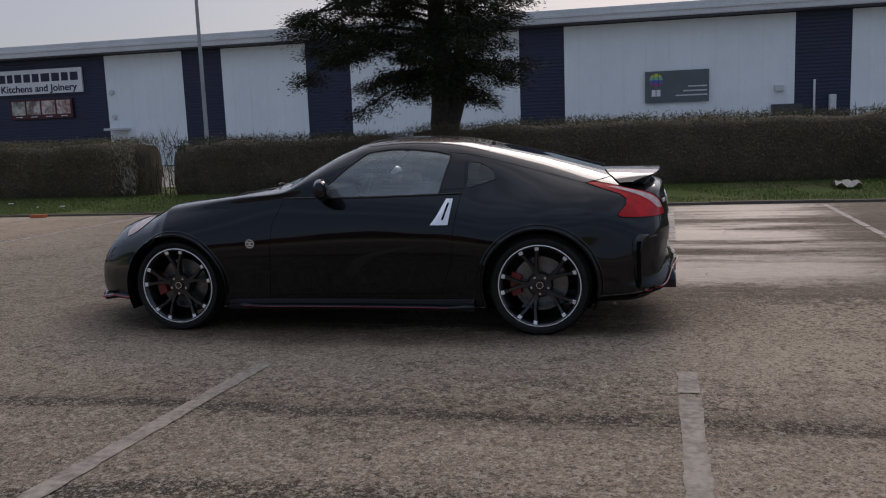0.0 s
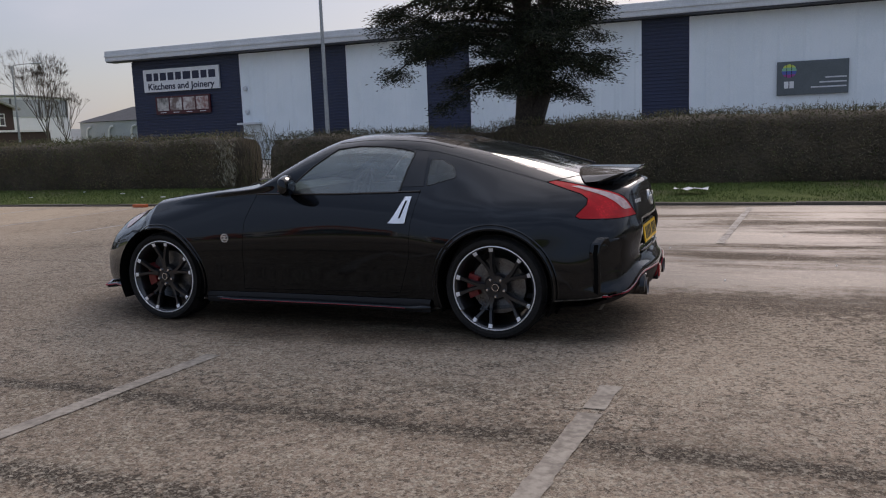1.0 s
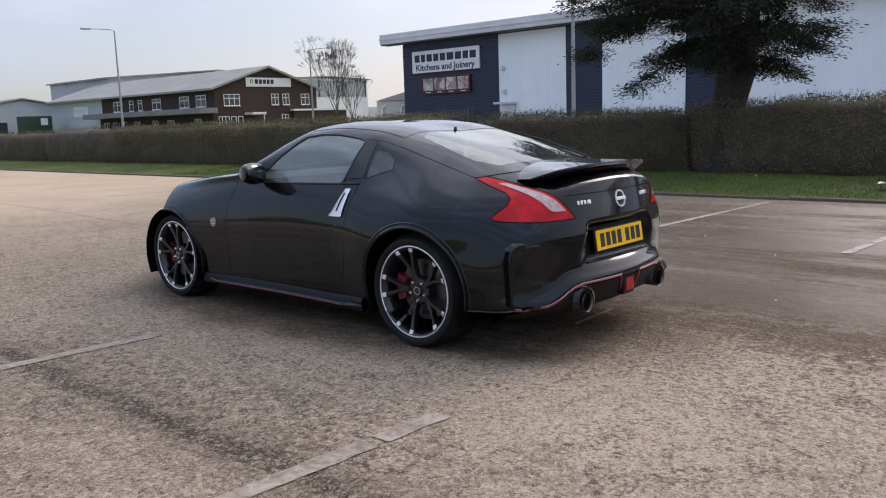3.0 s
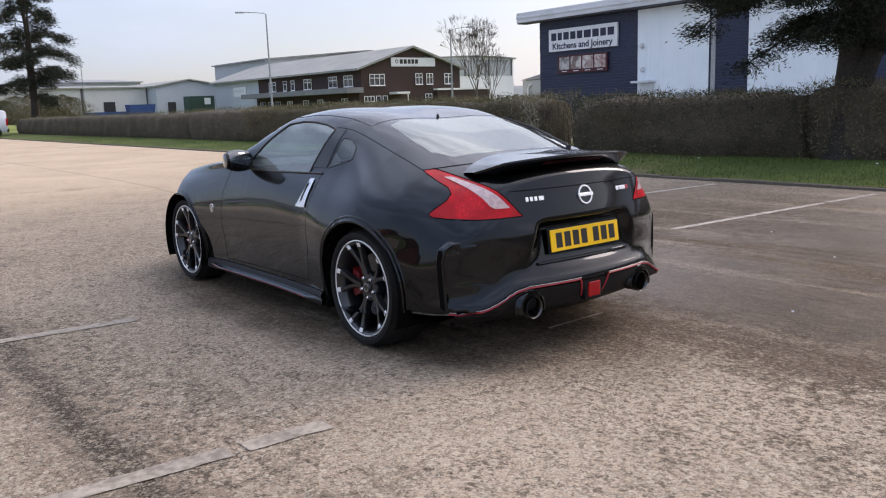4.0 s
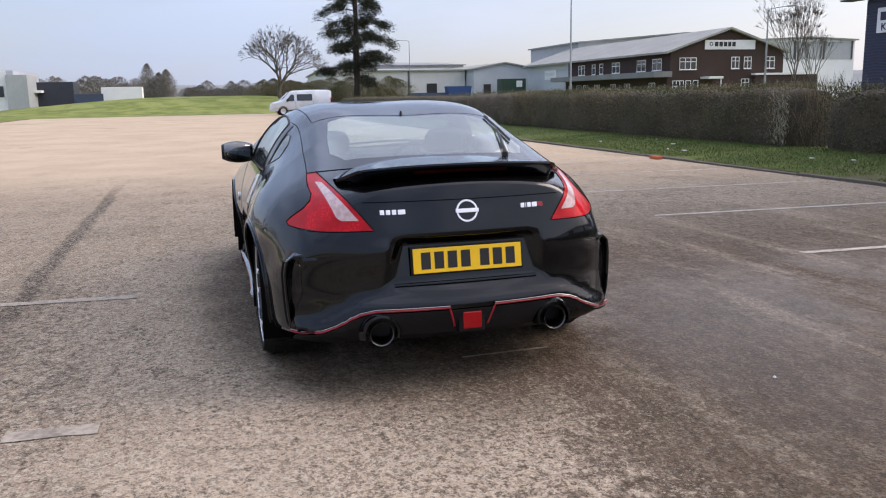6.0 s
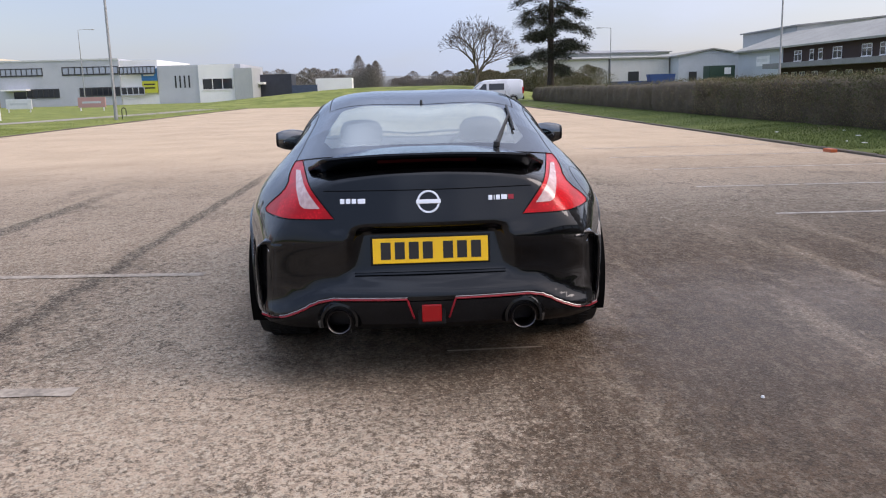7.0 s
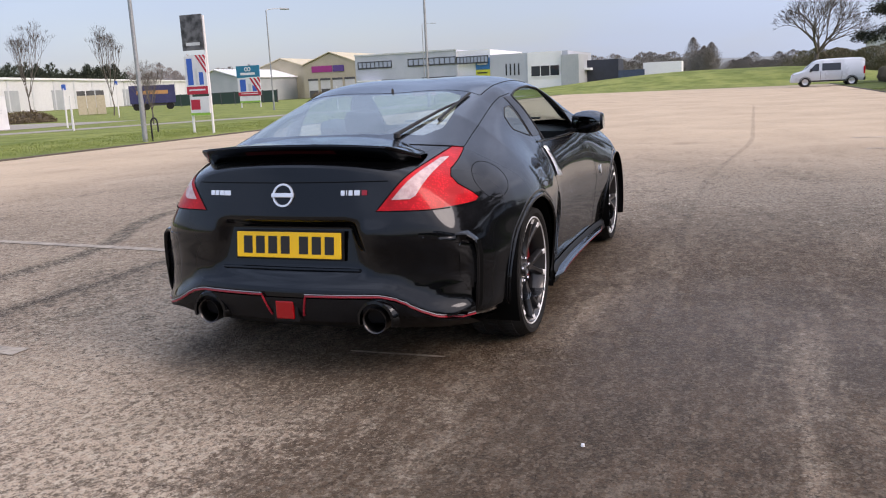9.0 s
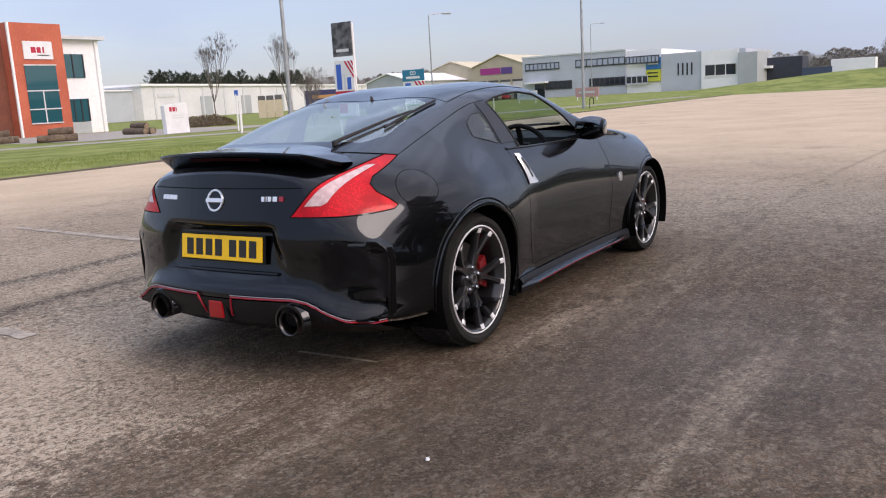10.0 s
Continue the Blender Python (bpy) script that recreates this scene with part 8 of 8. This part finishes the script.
def board_picture(s, x, y0, y1, z0, z1):
    """A printed advert: red ground at the foot, white sky, blue uprights, a striped corner."""
    w, h = y1 - y0, z1 - z0
    part("panel", boxed(x - 0.03, x + 0.03, y0, y1, z0, z1), SIGN_WHITE, s, "printed advert panel")
    part("panel_band", boxed(x + 0.03, x + 0.036, y0, y1, z0, z0 + h * 0.20), MESH_INK["red"], s)
    for a, b, c in ((0.10, 0.36, 0.92), (0.46, 0.58, 0.66), (0.64, 0.84, 0.56)):
        part("panel_shape", boxed(x + 0.03, x + 0.035, y0 + w * a, y0 + w * b, z0 + h * 0.24, z0 + h * c), MESH_INK["blue"] if a != 0.46 else FASCIA, s)
    for k in range(3):
        a = y0 + w * (0.52 + 0.17 * k)
        part("panel_stripe", prism(bmesh.new(), [(a, z1), (a + w * 0.09, z1), (y1, z1 - (y1 - a - w * 0.09) * 1.5), (y1, z1 - (y1 - a) * 1.5)], x + 0.03, x + 0.037, swap_axes()), MESH_INK["red"], s)
    part("text_bar", boxed(x + 0.036, x + 0.040, y0 + w * 0.12, y1 - w * 0.12, z0 + h * 0.09, z0 + h * 0.13), SIGN_WHITE, s)


def totem():
    s = thing("totem_sign", "tall totem sign of stacked advert panels on two white posts", "sign")
    x = -18.5
    for y in (-16.02, -15.24):
        part("post", rod(bmesh.new(), (x - 0.05, y, 0.0), (x - 0.05, y, 3.9 if y > -16 else 2.7), 0.045), FRAME_WHITE, s, "white round post")
    part("panel", boxed(x - 0.03, x + 0.03, -16.10, -15.26, 2.80, 3.95), MESH_INK["black"], s, "black photo panel")
    part("text_bar", boxed(x + 0.03, x + 0.035, -15.95, -15.40, 2.95, 3.05), FASCIA, s)
    board_picture(s, x, -16.10, -15.25, 1.36, 2.64)
    part("panel", boxed(x - 0.03, x + 0.03, -16.02, -15.26, 0.72, 1.28), SIGN_WHITE, s, "small white panel")
    part("panel_band", boxed(x + 0.03, x + 0.036, -15.98, -15.62, 0.85, 1.18), MESH_INK["red"], s)
    part("panel_band", boxed(x + 0.03, x + 0.036, -16.02, -15.26, 0.66, 0.74), MESH_INK["lime"], s)


def blue_sign():
    s = thing("hoarding_sign", "teal and white advert hoarding on two posts", "sign")
    x = -67.6
    for y in (-47.0, -44.75):
        part("post", boxed(x - 0.08, x - 0.02, y - 0.06, y + 0.06, 0.0, 3.0), FRAME_WHITE, s)
    part("panel", boxed(x - 0.05, x + 0.03, -47.25, -44.55, 3.05, 4.2), MESH_INK["teal"], s, "teal panel")
    part("ring_mark", lathe(bmesh.new(), [(0.12, 0), (0.12, 0.02), (0.20, 0.02), (0.20, 0)], 18, Matrix.Translation((x + 0.03, -46.1, 3.85)) @ Matrix.Rotation(radians(90), 4, "Y")), SIGN_WHITE, s)
    part("ring_mark", lathe(bmesh.new(), [(0.12, 0), (0.12, 0.02), (0.20, 0.02), (0.20, 0)], 18, Matrix.Translation((x + 0.03, -45.75, 3.85)) @ Matrix.Rotation(radians(90), 4, "Y")), SIGN_WHITE, s)
    part("name_mark", boxed(x + 0.03, x + 0.04, -46.8, -45.1, 3.28, 3.52), SIGN_WHITE, s)
    board_picture(s, x, -47.2, -44.55, 1.25, 3.0)
    part("panel", boxed(x - 0.03, x + 0.03, -47.1, -44.7, 0.62, 1.2), SIGN_WHITE, s)
    part("panel_band", boxed(x + 0.03, x + 0.04, -47.1, -44.7, 0.55, 0.72), MESH_INK["lime"], s)


totem(), blue_sign()


def lamp_post(x, y, height, arm, yaw, label, base=0.09, top=0.05):
    p = thing("street_lamp", label, "street lamp", "lamp posts", at=pose(x, y, 0, 0, 0, yaw))
    part("base_sleeve", rod(bmesh.new(), (0, 0, 0), (0, 0, 1.3), base * 1.25, base * 1.15, 14), STEEL, p)
    part("pole", rod(bmesh.new(), (0, 0, 1.25), (0, 0, height), base, top, 14), STEEL, p)
    if arm:
        part("arm", pipe(bmesh.new(), [(0, 0, height - 0.1), (0.1, 0, height + 0.06), (0.5 * arm, 0, height + 0.12), (arm, 0, height + 0.15)], 0.03, 6), STEEL, p)
        part("lantern", loft(bmesh.new(), [[(arm + dx, s * w, height + 0.13 + h) for s, h in ((-1, 0.0), (-0.6, 0.07), (0.6, 0.07), (1, 0.0), (0.7, -0.05), (-0.7, -0.05))] for dx, w in ((0.0, 0.06), (0.2, 0.13), (0.6, 0.12), (0.75, 0.04))]), STEEL, p, "flat grey lantern")
    return p


lamp_post(-16.6, 28.9, 11.0, 0, 0, "tall slim pale metal mast in the yard behind the hedge", 0.10, 0.06)
lamp_post(-58.8, 28.9, 9.0, 1.7, -116, "tall grey street lamp with a flat lantern beyond the hedge")
lamp_post(-51.0, 42.0, 7.35, 1.6, 20, "grey street lamp with a flat lantern beside the works")
lamp_post(-14.9, -15.05, 9.5, 0, 0, "grey lamp column at the verge's edge", 0.062, 0.045)
lamp_post(-41.4, -16.3, 10.5, 0, 0, "grey lamp column at the verge's edge", 0.085, 0.05)
lamp_post(-50.0, -32.3, 7.4, 1.2, 150, "slim street lamp with a flat lantern on the lawn", 0.06, 0.04)
lamp_post(-120.0, 30.5, 9.5, 1.4, -105, "far slim street lamp beside the sheds")
lamp_post(-125.0, -49.5, 11.4, 1.6, 120, "far slim street lamp by the offices")


def hoop(x, y):
    p = thing("steel_hoop", "black steel cycle hoop beside the lamp column", "cycle hoop")
    pts = [(x, y - 0.0, 0.0), (x, y, 0.55)] + [(x + 0.0, y + 0.12 - 0.12 * math.cos(a), 0.55 + 0.16 * math.sin(a)) for a in (math.pi * k / 10 for k in range(1, 10))] + [(x, y + 0.24, 0.55), (x, y + 0.24, 0.30)]
    part("tube", pipe(bmesh.new(), pts, 0.025, 8), INK, p, "", True)


hoop(-15.1, -14.95)
hoop(-42.1, -16.2)


def marker_posts():
    for x, y, z, flag in ((-27.2, -30.1, 2.0, True), (-25.3, -27.9, 1.6, False), (-46.0, -43.5, 2.6, True)):
        p = thing("marker_post", "thin white marker post standing in the grass", "post", "marker posts")
        part("post", rod(bmesh.new(), (x, y, 0), (x - 0.05, y, z), 0.045, 0.04, 8), FRAME_WHITE, p)
        if flag:
            part("plate", boxed(x - 0.10, x - 0.04, y - 0.11, y + 0.11, z - 0.08, z + 0.20), MESH_INK["blue"], p, "small blue sign plate")
    for x, y in ((-23.7, -26.3), (-46.0, -24.8)):
        p = thing("white_post", "slim white post beside the path", "post", "marker posts")
        part("post", rod(bmesh.new(), (x, y, 0), (x, y, 1.6), 0.04, 0.04, 8), FRAME_WHITE, p)


marker_posts()
sheet("access_path", -36.0, -20.0, -52.0, -33.0, 10, 10, lambda x, y: 0.086, PATH_TAR, label="pale path leading to the office door", category="footpath", kind="structure")
BED = ramp_leaf("dry_shrub", ((0.0, (0.05, 0.035, 0.02)), (0.5, (0.12, 0.09, 0.05)), (1.0, (0.22, 0.18, 0.11))))


def shrub_bed(x, y, w, d, h, seed, label):
    b = thing("shrub_bed", label, "shrub", "low shrub beds", at=Matrix.Translation((x, y, 0.0)))
    rs = np.random.RandomState(seed)
    n = 2600
    a, r = rs.uniform(0, 2 * np.pi, n), np.sqrt(rs.uniform(0, 1, n))
    p = np.stack([w * r * np.cos(a), d * r * np.sin(a), 0.05 + h * rs.uniform(0, 1, n) * np.sqrt(np.maximum(0.05, 1 - r * r))], 1)
    tagged(flakes("leaf", p, rs.normal(0, 1, (n, 3)) + np.array([0, 0, 0.6]), 0.22, 0.06, BED, b, "", seed), kind="stuff")
    bm = lathe(bmesh.new(), [(0.001, h * 0.8), (0.5, h * 0.7), (0.85, h * 0.4), (1.0, 0.0)], 16, Matrix.Diagonal((w * 0.9, d * 0.9, 1, 1)))
    part("inside", bm, HEDGE_CORE, b, "", True)


shrub_bed(-39.2, -45.3, 2.2, 1.2, 0.9, 3, "low clipped brown shrub bed near the office")
shrub_bed(-48.2, -56.4, 3.4, 2.2, 0.8, 4, "clipped low brown shrub bed round young birches")
shrub_bed(-137.0, -75.6, 2.2, 1.8, 1.5, 5, "dark round shrub beside the trade units")


LOG = surface("weathered_log", (0.075, 0.052, 0.034), (0.17, 0.125, 0.085), 0.9, grain=9.0, patch=2.0, bump=0.8, depth=0.03)
LOG_END = surface("cut_log_end", (0.22, 0.16, 0.10), (0.34, 0.26, 0.17), 0.9, grain=14.0, patch=3.0, bump=0.3)


def log_stack(x, y, length, yaw, seed):
    """Felled logs laid as a barrier on the grass, two below and one on top."""
    t = thing("log_stack", "stacked weathered brown logs lying on the grass", "logs", "log barriers", at=pose(x, y, 0.05, 0, 0, yaw))
    r = random.Random(seed)
    for dy, z, share in ((-0.24, 0.20, 1.0), (0.22, 0.21, 0.9), (0.0, 0.53, 0.62)):
        half, shift, rad = length * share / 2, r.uniform(-0.12, 0.12) * length, r.uniform(0.19, 0.23)
        pts = [(shift - half + 2 * half * k / 6, dy + r.uniform(-0.03, 0.03), z + r.uniform(-0.015, 0.015)) for k in range(7)]
        log = part("log", pipe(bmesh.new(), pts, lambda u, q=rad: q * (1 - 0.14 * u), 12), LOG, t, "", True)
        for p, d, q in ((pts[0], -0.004, rad), (pts[-1], 0.004, rad * 0.86)):
            part("cut_end", rod(bmesh.new(), p, (p[0] + d, p[1], p[2]), q * 0.93, q * 0.93, 12), LOG_END, log, "pale sawn end")


log_stack(-27.4, -38.3, 3.0, 75, 1), log_stack(-21.0, -36.4, 1.9, -35, 2), log_stack(-20.4, -41.2, 1.8, -35, 3)


def lawn_board(x, y, colour, label):
    """A low board on two short legs, facing the car park."""
    b = thing("lawn_board", label, "sign", "low boards on the lawn", at=pose(x, y, 0.03, 0, 0, 62))
    part("board", boxed(-1.9, 1.9, -0.04, 0.04, 0.35, 1.35, 0.02), colour, b)
    for dx in (-1.6, 1.6):
        part("leg", boxed(dx - 0.05, dx + 0.05, -0.03, 0.03, 0.0, 0.36), FRAME_WHITE, b)
    part("text_bar", boxed(-1.3, 1.3, -0.05, -0.04, 0.75, 0.95), FASCIA, b)


lawn_board(-80.5, -39.3, SIGN_WHITE, "low white board standing on the lawn")
lawn_board(-79.0, -31.5, plain("pale_red_board", (0.55, 0.30, 0.28), 0.5), "low pale red board standing on the lawn")


def far_car(x, y, yaw):
    """A small hatchback: lower body, glasshouse, wheels and lamps."""
    c = thing("parked_hatchback", "small red hatchback parked before the trade units", "car", at=pose(x, y, 0.0, 0, 0, yaw))
    red = surface("red_car_paint", (0.42, 0.020, 0.018), (0.50, 0.030, 0.026), 0.25, grain=20.0, bump=0.0, coat=0.6)
    rings = [[(u, s * w, z) for s, z in ((-1, 0.30), (-1, 0.72), (-0.93, 0.90), (0.93, 0.90), (1, 0.72), (1, 0.30))] for u, w in ((-1.95, 0.62), (-1.75, 0.80), (0.0, 0.86), (1.6, 0.82), (1.9, 0.66))]
    part("body", loft(bmesh.new(), rings), red, c, "red painted body", True, 40)
    rings = [[(u, -w, z0), (u, -w * 0.86, z1), (u, w * 0.86, z1), (u, w, z0)] for u, w, z0, z1 in ((-0.95, 0.76, 0.88, 0.90), (-0.35, 0.78, 0.88, 1.40), (1.0, 0.78, 0.88, 1.42), (1.75, 0.72, 0.88, 0.95))]
    part("glasshouse", loft(bmesh.new(), rings), PANE_DARK, c, "dark glass", True, 40)
    part("roof", boxed(-0.32, 1.02, -0.66, 0.66, 1.40, 1.45, 0.02), red, c)
    for u in (-1.2, 1.25):
        for s in (-1, 1):
            part("wheel", rod(bmesh.new(), (u, s * 0.70, 0.30), (u, s * 0.88, 0.30), 0.30, 0.30, 16), RUBBER, c)
    for s in (-1, 1):
        part("headlamp", boxed(-1.93, -1.80, s * 0.55 - 0.14, s * 0.55 + 0.14, 0.62, 0.76, 0.02), LAMP_CLEAR, c)


far_car(-161.5, -84.5, 20)


def delivery_van():
    """A silver panel van, side on, its nose towards -y."""
    v = thing("panel_van", "silver panel van with dark side windows parked by the verge", "van", at=pose(-61.2, 6.76, 0, 0, 0, 0))
    silver = surface("silver_van_paint", (0.50, 0.54, 0.58), (0.58, 0.62, 0.66), 0.28, 0.1, grain=30.0, patch=0.8, bump=0.0, coat=0.6)
    top = curve((-2.42, 0.82), (-2.25, 0.98), (-1.75, 1.12), (-1.55, 1.22), (-0.95, 1.78), (-0.6, 1.89), (0.8, 1.93), (2.1, 1.91), (2.30, 1.80))
    rings = []
    for k in range(41):
        y = -2.42 + 4.72 * k / 40
        t = top(y)
        w = 0.95 * (1 - 0.16 * max(0.0, (-1.7 - y) / 0.72) ** 2) * (1 - 0.04 * max(0.0, (y - 2.1) / 0.2))
        belt = min(1.05, t - 0.10)
        hi = w * (1 - 0.13 * (t - 1.0) / 0.9) if t > 1.0 else w * 0.97
        half = [(w * 0.93, 0.32), (w, 0.50), (w, belt - 0.2), (w * 0.985, belt), (hi, t - 0.12), (hi - 0.10, t - 0.02), (hi * 0.5, t)]
        rings.append([(-x, y, z) for x, z in half] + [(x, y, z) for x, z in half[::-1]])
    part("body", loft(bmesh.new(), rings), silver, v, "silver painted body", True, 50)
    for s in (-1, 1):
        for y0, y1, z0, z1, name in ((-1.28, -0.62, 1.08, 1.58, "cab_window"), (-0.42, 0.78, 1.10, 1.60, "side_window")):
            out = [(y0 + (0.42 if name == "cab_window" else 0), z1), (y1, z1), (y1, z0), (y0, z0)]
            lean = Matrix(((0, 0, s, 0), (1, 0, 0, 0), (0, 1, 0, 0), (0, 0, 0, 1)))
            bm = bmesh.new()
            prism(bm, out, 0.0, 1.0, lean)
            for q in bm.verts:
                d = abs(q.co.x) > 0.5
                q.co.x = s * ((0.962 if d else 0.90) - 0.115 * (q.co.z - 1.05) / 0.75 * 0.95)
            part(name, bm, PANE_DARK, v, "dark tinted window")
        part("sill_strip", boxed(s * 0.945 - 0.012, s * 0.945 + 0.012, -1.1, 1.1, 0.34, 0.42), BLACK_TRIM, v)
        for y in (-0.52, 0.86):
            part("door_line", boxed(s * 0.952 - 0.004, s * 0.952 + 0.004, y - 0.008, y + 0.008, 0.45, 1.04), GAP, v)
        part("wing_mirror", boxed(s * 1.08 - 0.10, s * 1.08 + 0.10, -1.22, -1.10, 1.02, 1.26, 0.03), BLACK_TRIM, v)
        part("headlamp", boxed(s * 0.66 - 0.18, s * 0.66 + 0.16, -2.36, -2.16, 0.74, 0.90, 0.03), LAMP_CLEAR, v)
        part("tail_lamp", boxed(s * 0.88 - 0.06, s * 0.88 + 0.06, 2.22, 2.33, 0.80, 1.30, 0.02), LAMP_RED, v)
        for y in (-1.50, 1.50):
            lay = Matrix.Translation((s * 0.955, y, 0.335)) @ Matrix.Rotation(radians(90 * s), 4, "Y")
            wh = part("wheel", lathe(bmesh.new(), [(0.20, -0.02), (0.22, 0.012), (0.30, 0.014), (0.335, -0.03), (0.335, -0.18), (0.2, -0.2)], 32, lay), RUBBER, v, "", True, 50)
            part("rim", lathe(bmesh.new(), [(0.001, -0.01), (0.06, -0.005), (0.07, -0.03), (0.17, -0.02), (0.205, 0.006), (0.21, 0.0)], 28, lay), plain("silver_alloy", (0.55, 0.55, 0.56), 0.35, 0.9), wh, "silver alloy rim", True, 50)
            part("arch", lathe(bmesh.new(), [(0.345, 0.004), (0.385, 0.006), (0.385, -0.02)], 32, lay), GAP, wh)
    part("windscreen", prism(bmesh.new(), [(-1.52, 1.235), (-0.98, 1.735), (-1.00, 1.765), (-1.56, 1.26)], -0.74, 0.74, swap_axes()), PANE_DARK, v, "raked windscreen")
    part("bumper", boxed(-0.86, 0.86, -2.48, -2.30, 0.34, 0.62, 0.06), silver, v)
    part("rear_bumper", boxed(-0.92, 0.92, 2.22, 2.38, 0.34, 0.58, 0.05), BLACK_TRIM, v)


delivery_van()


def small_things():
    board = surface("pale_card", (0.45, 0.40, 0.34), (0.58, 0.52, 0.45), 0.8, grain=20.0)
    p = thing("cardboard_sheet", "crumpled pale cardboard lying on the grass verge", "litter")
    part("sheet", shell(bmesh.new(), [[(5.35 + 0.09 * i, 8.9 + 0.10 * j, 0.16 + 0.05 * math.sin(i * 1.9 + j) + 0.05 * (j % 2)) for i in range(6)] for j in range(5)]), board, p)
    p = thing("plastic_litter", "flat white plastic litter lying on the grass verge", "litter")
    part("sheet", shell(bmesh.new(), [[(1.35 + 0.11 * i, 8.55 + 0.09 * j, 0.18 + 0.02 * math.sin(i * 2.3 + j)) for i in range(6)] for j in range(4)]), SIGN_WHITE, p)
    p = thing("orange_litter", "small orange scrap at the kerb", "litter")
    part("scrap", boxed(-9.0, -8.7, 7.40, 7.52, 0.0, 0.06, 0.01), plain("orange_scrap", (0.45, 0.10, 0.03), 0.6), p)
    r = random.Random(44)
    for i in range(9):
        x, y = r.uniform(-14, 7), r.uniform(7.9, 9.9)
        p = thing("paper_scrap", "tiny pale paper scrap in the grass", "litter", "paper scraps")
        part("scrap", boxed(x, x + r.uniform(0.03, 0.09), y, y + r.uniform(0.03, 0.08), 0.15, 0.165), SIGN_WHITE, p)
    for x, y in ((2.53, 1.35), (1.9, 3.1), (3.4, 2.2), (3.0, 4.1), (0.9, 3.9), (1.4, -4.1)):
        p = thing("white_pebble", "small pale stone on the tarmac", "pebble", "loose pale stones")
        part("stone", lathe(bmesh.new(), [(0.001, 0.010), (0.006, 0.008), (0.008, 0.0)], 8, Matrix.Translation((x, y, 0.002))), SIGN_WHITE, p)


small_things()
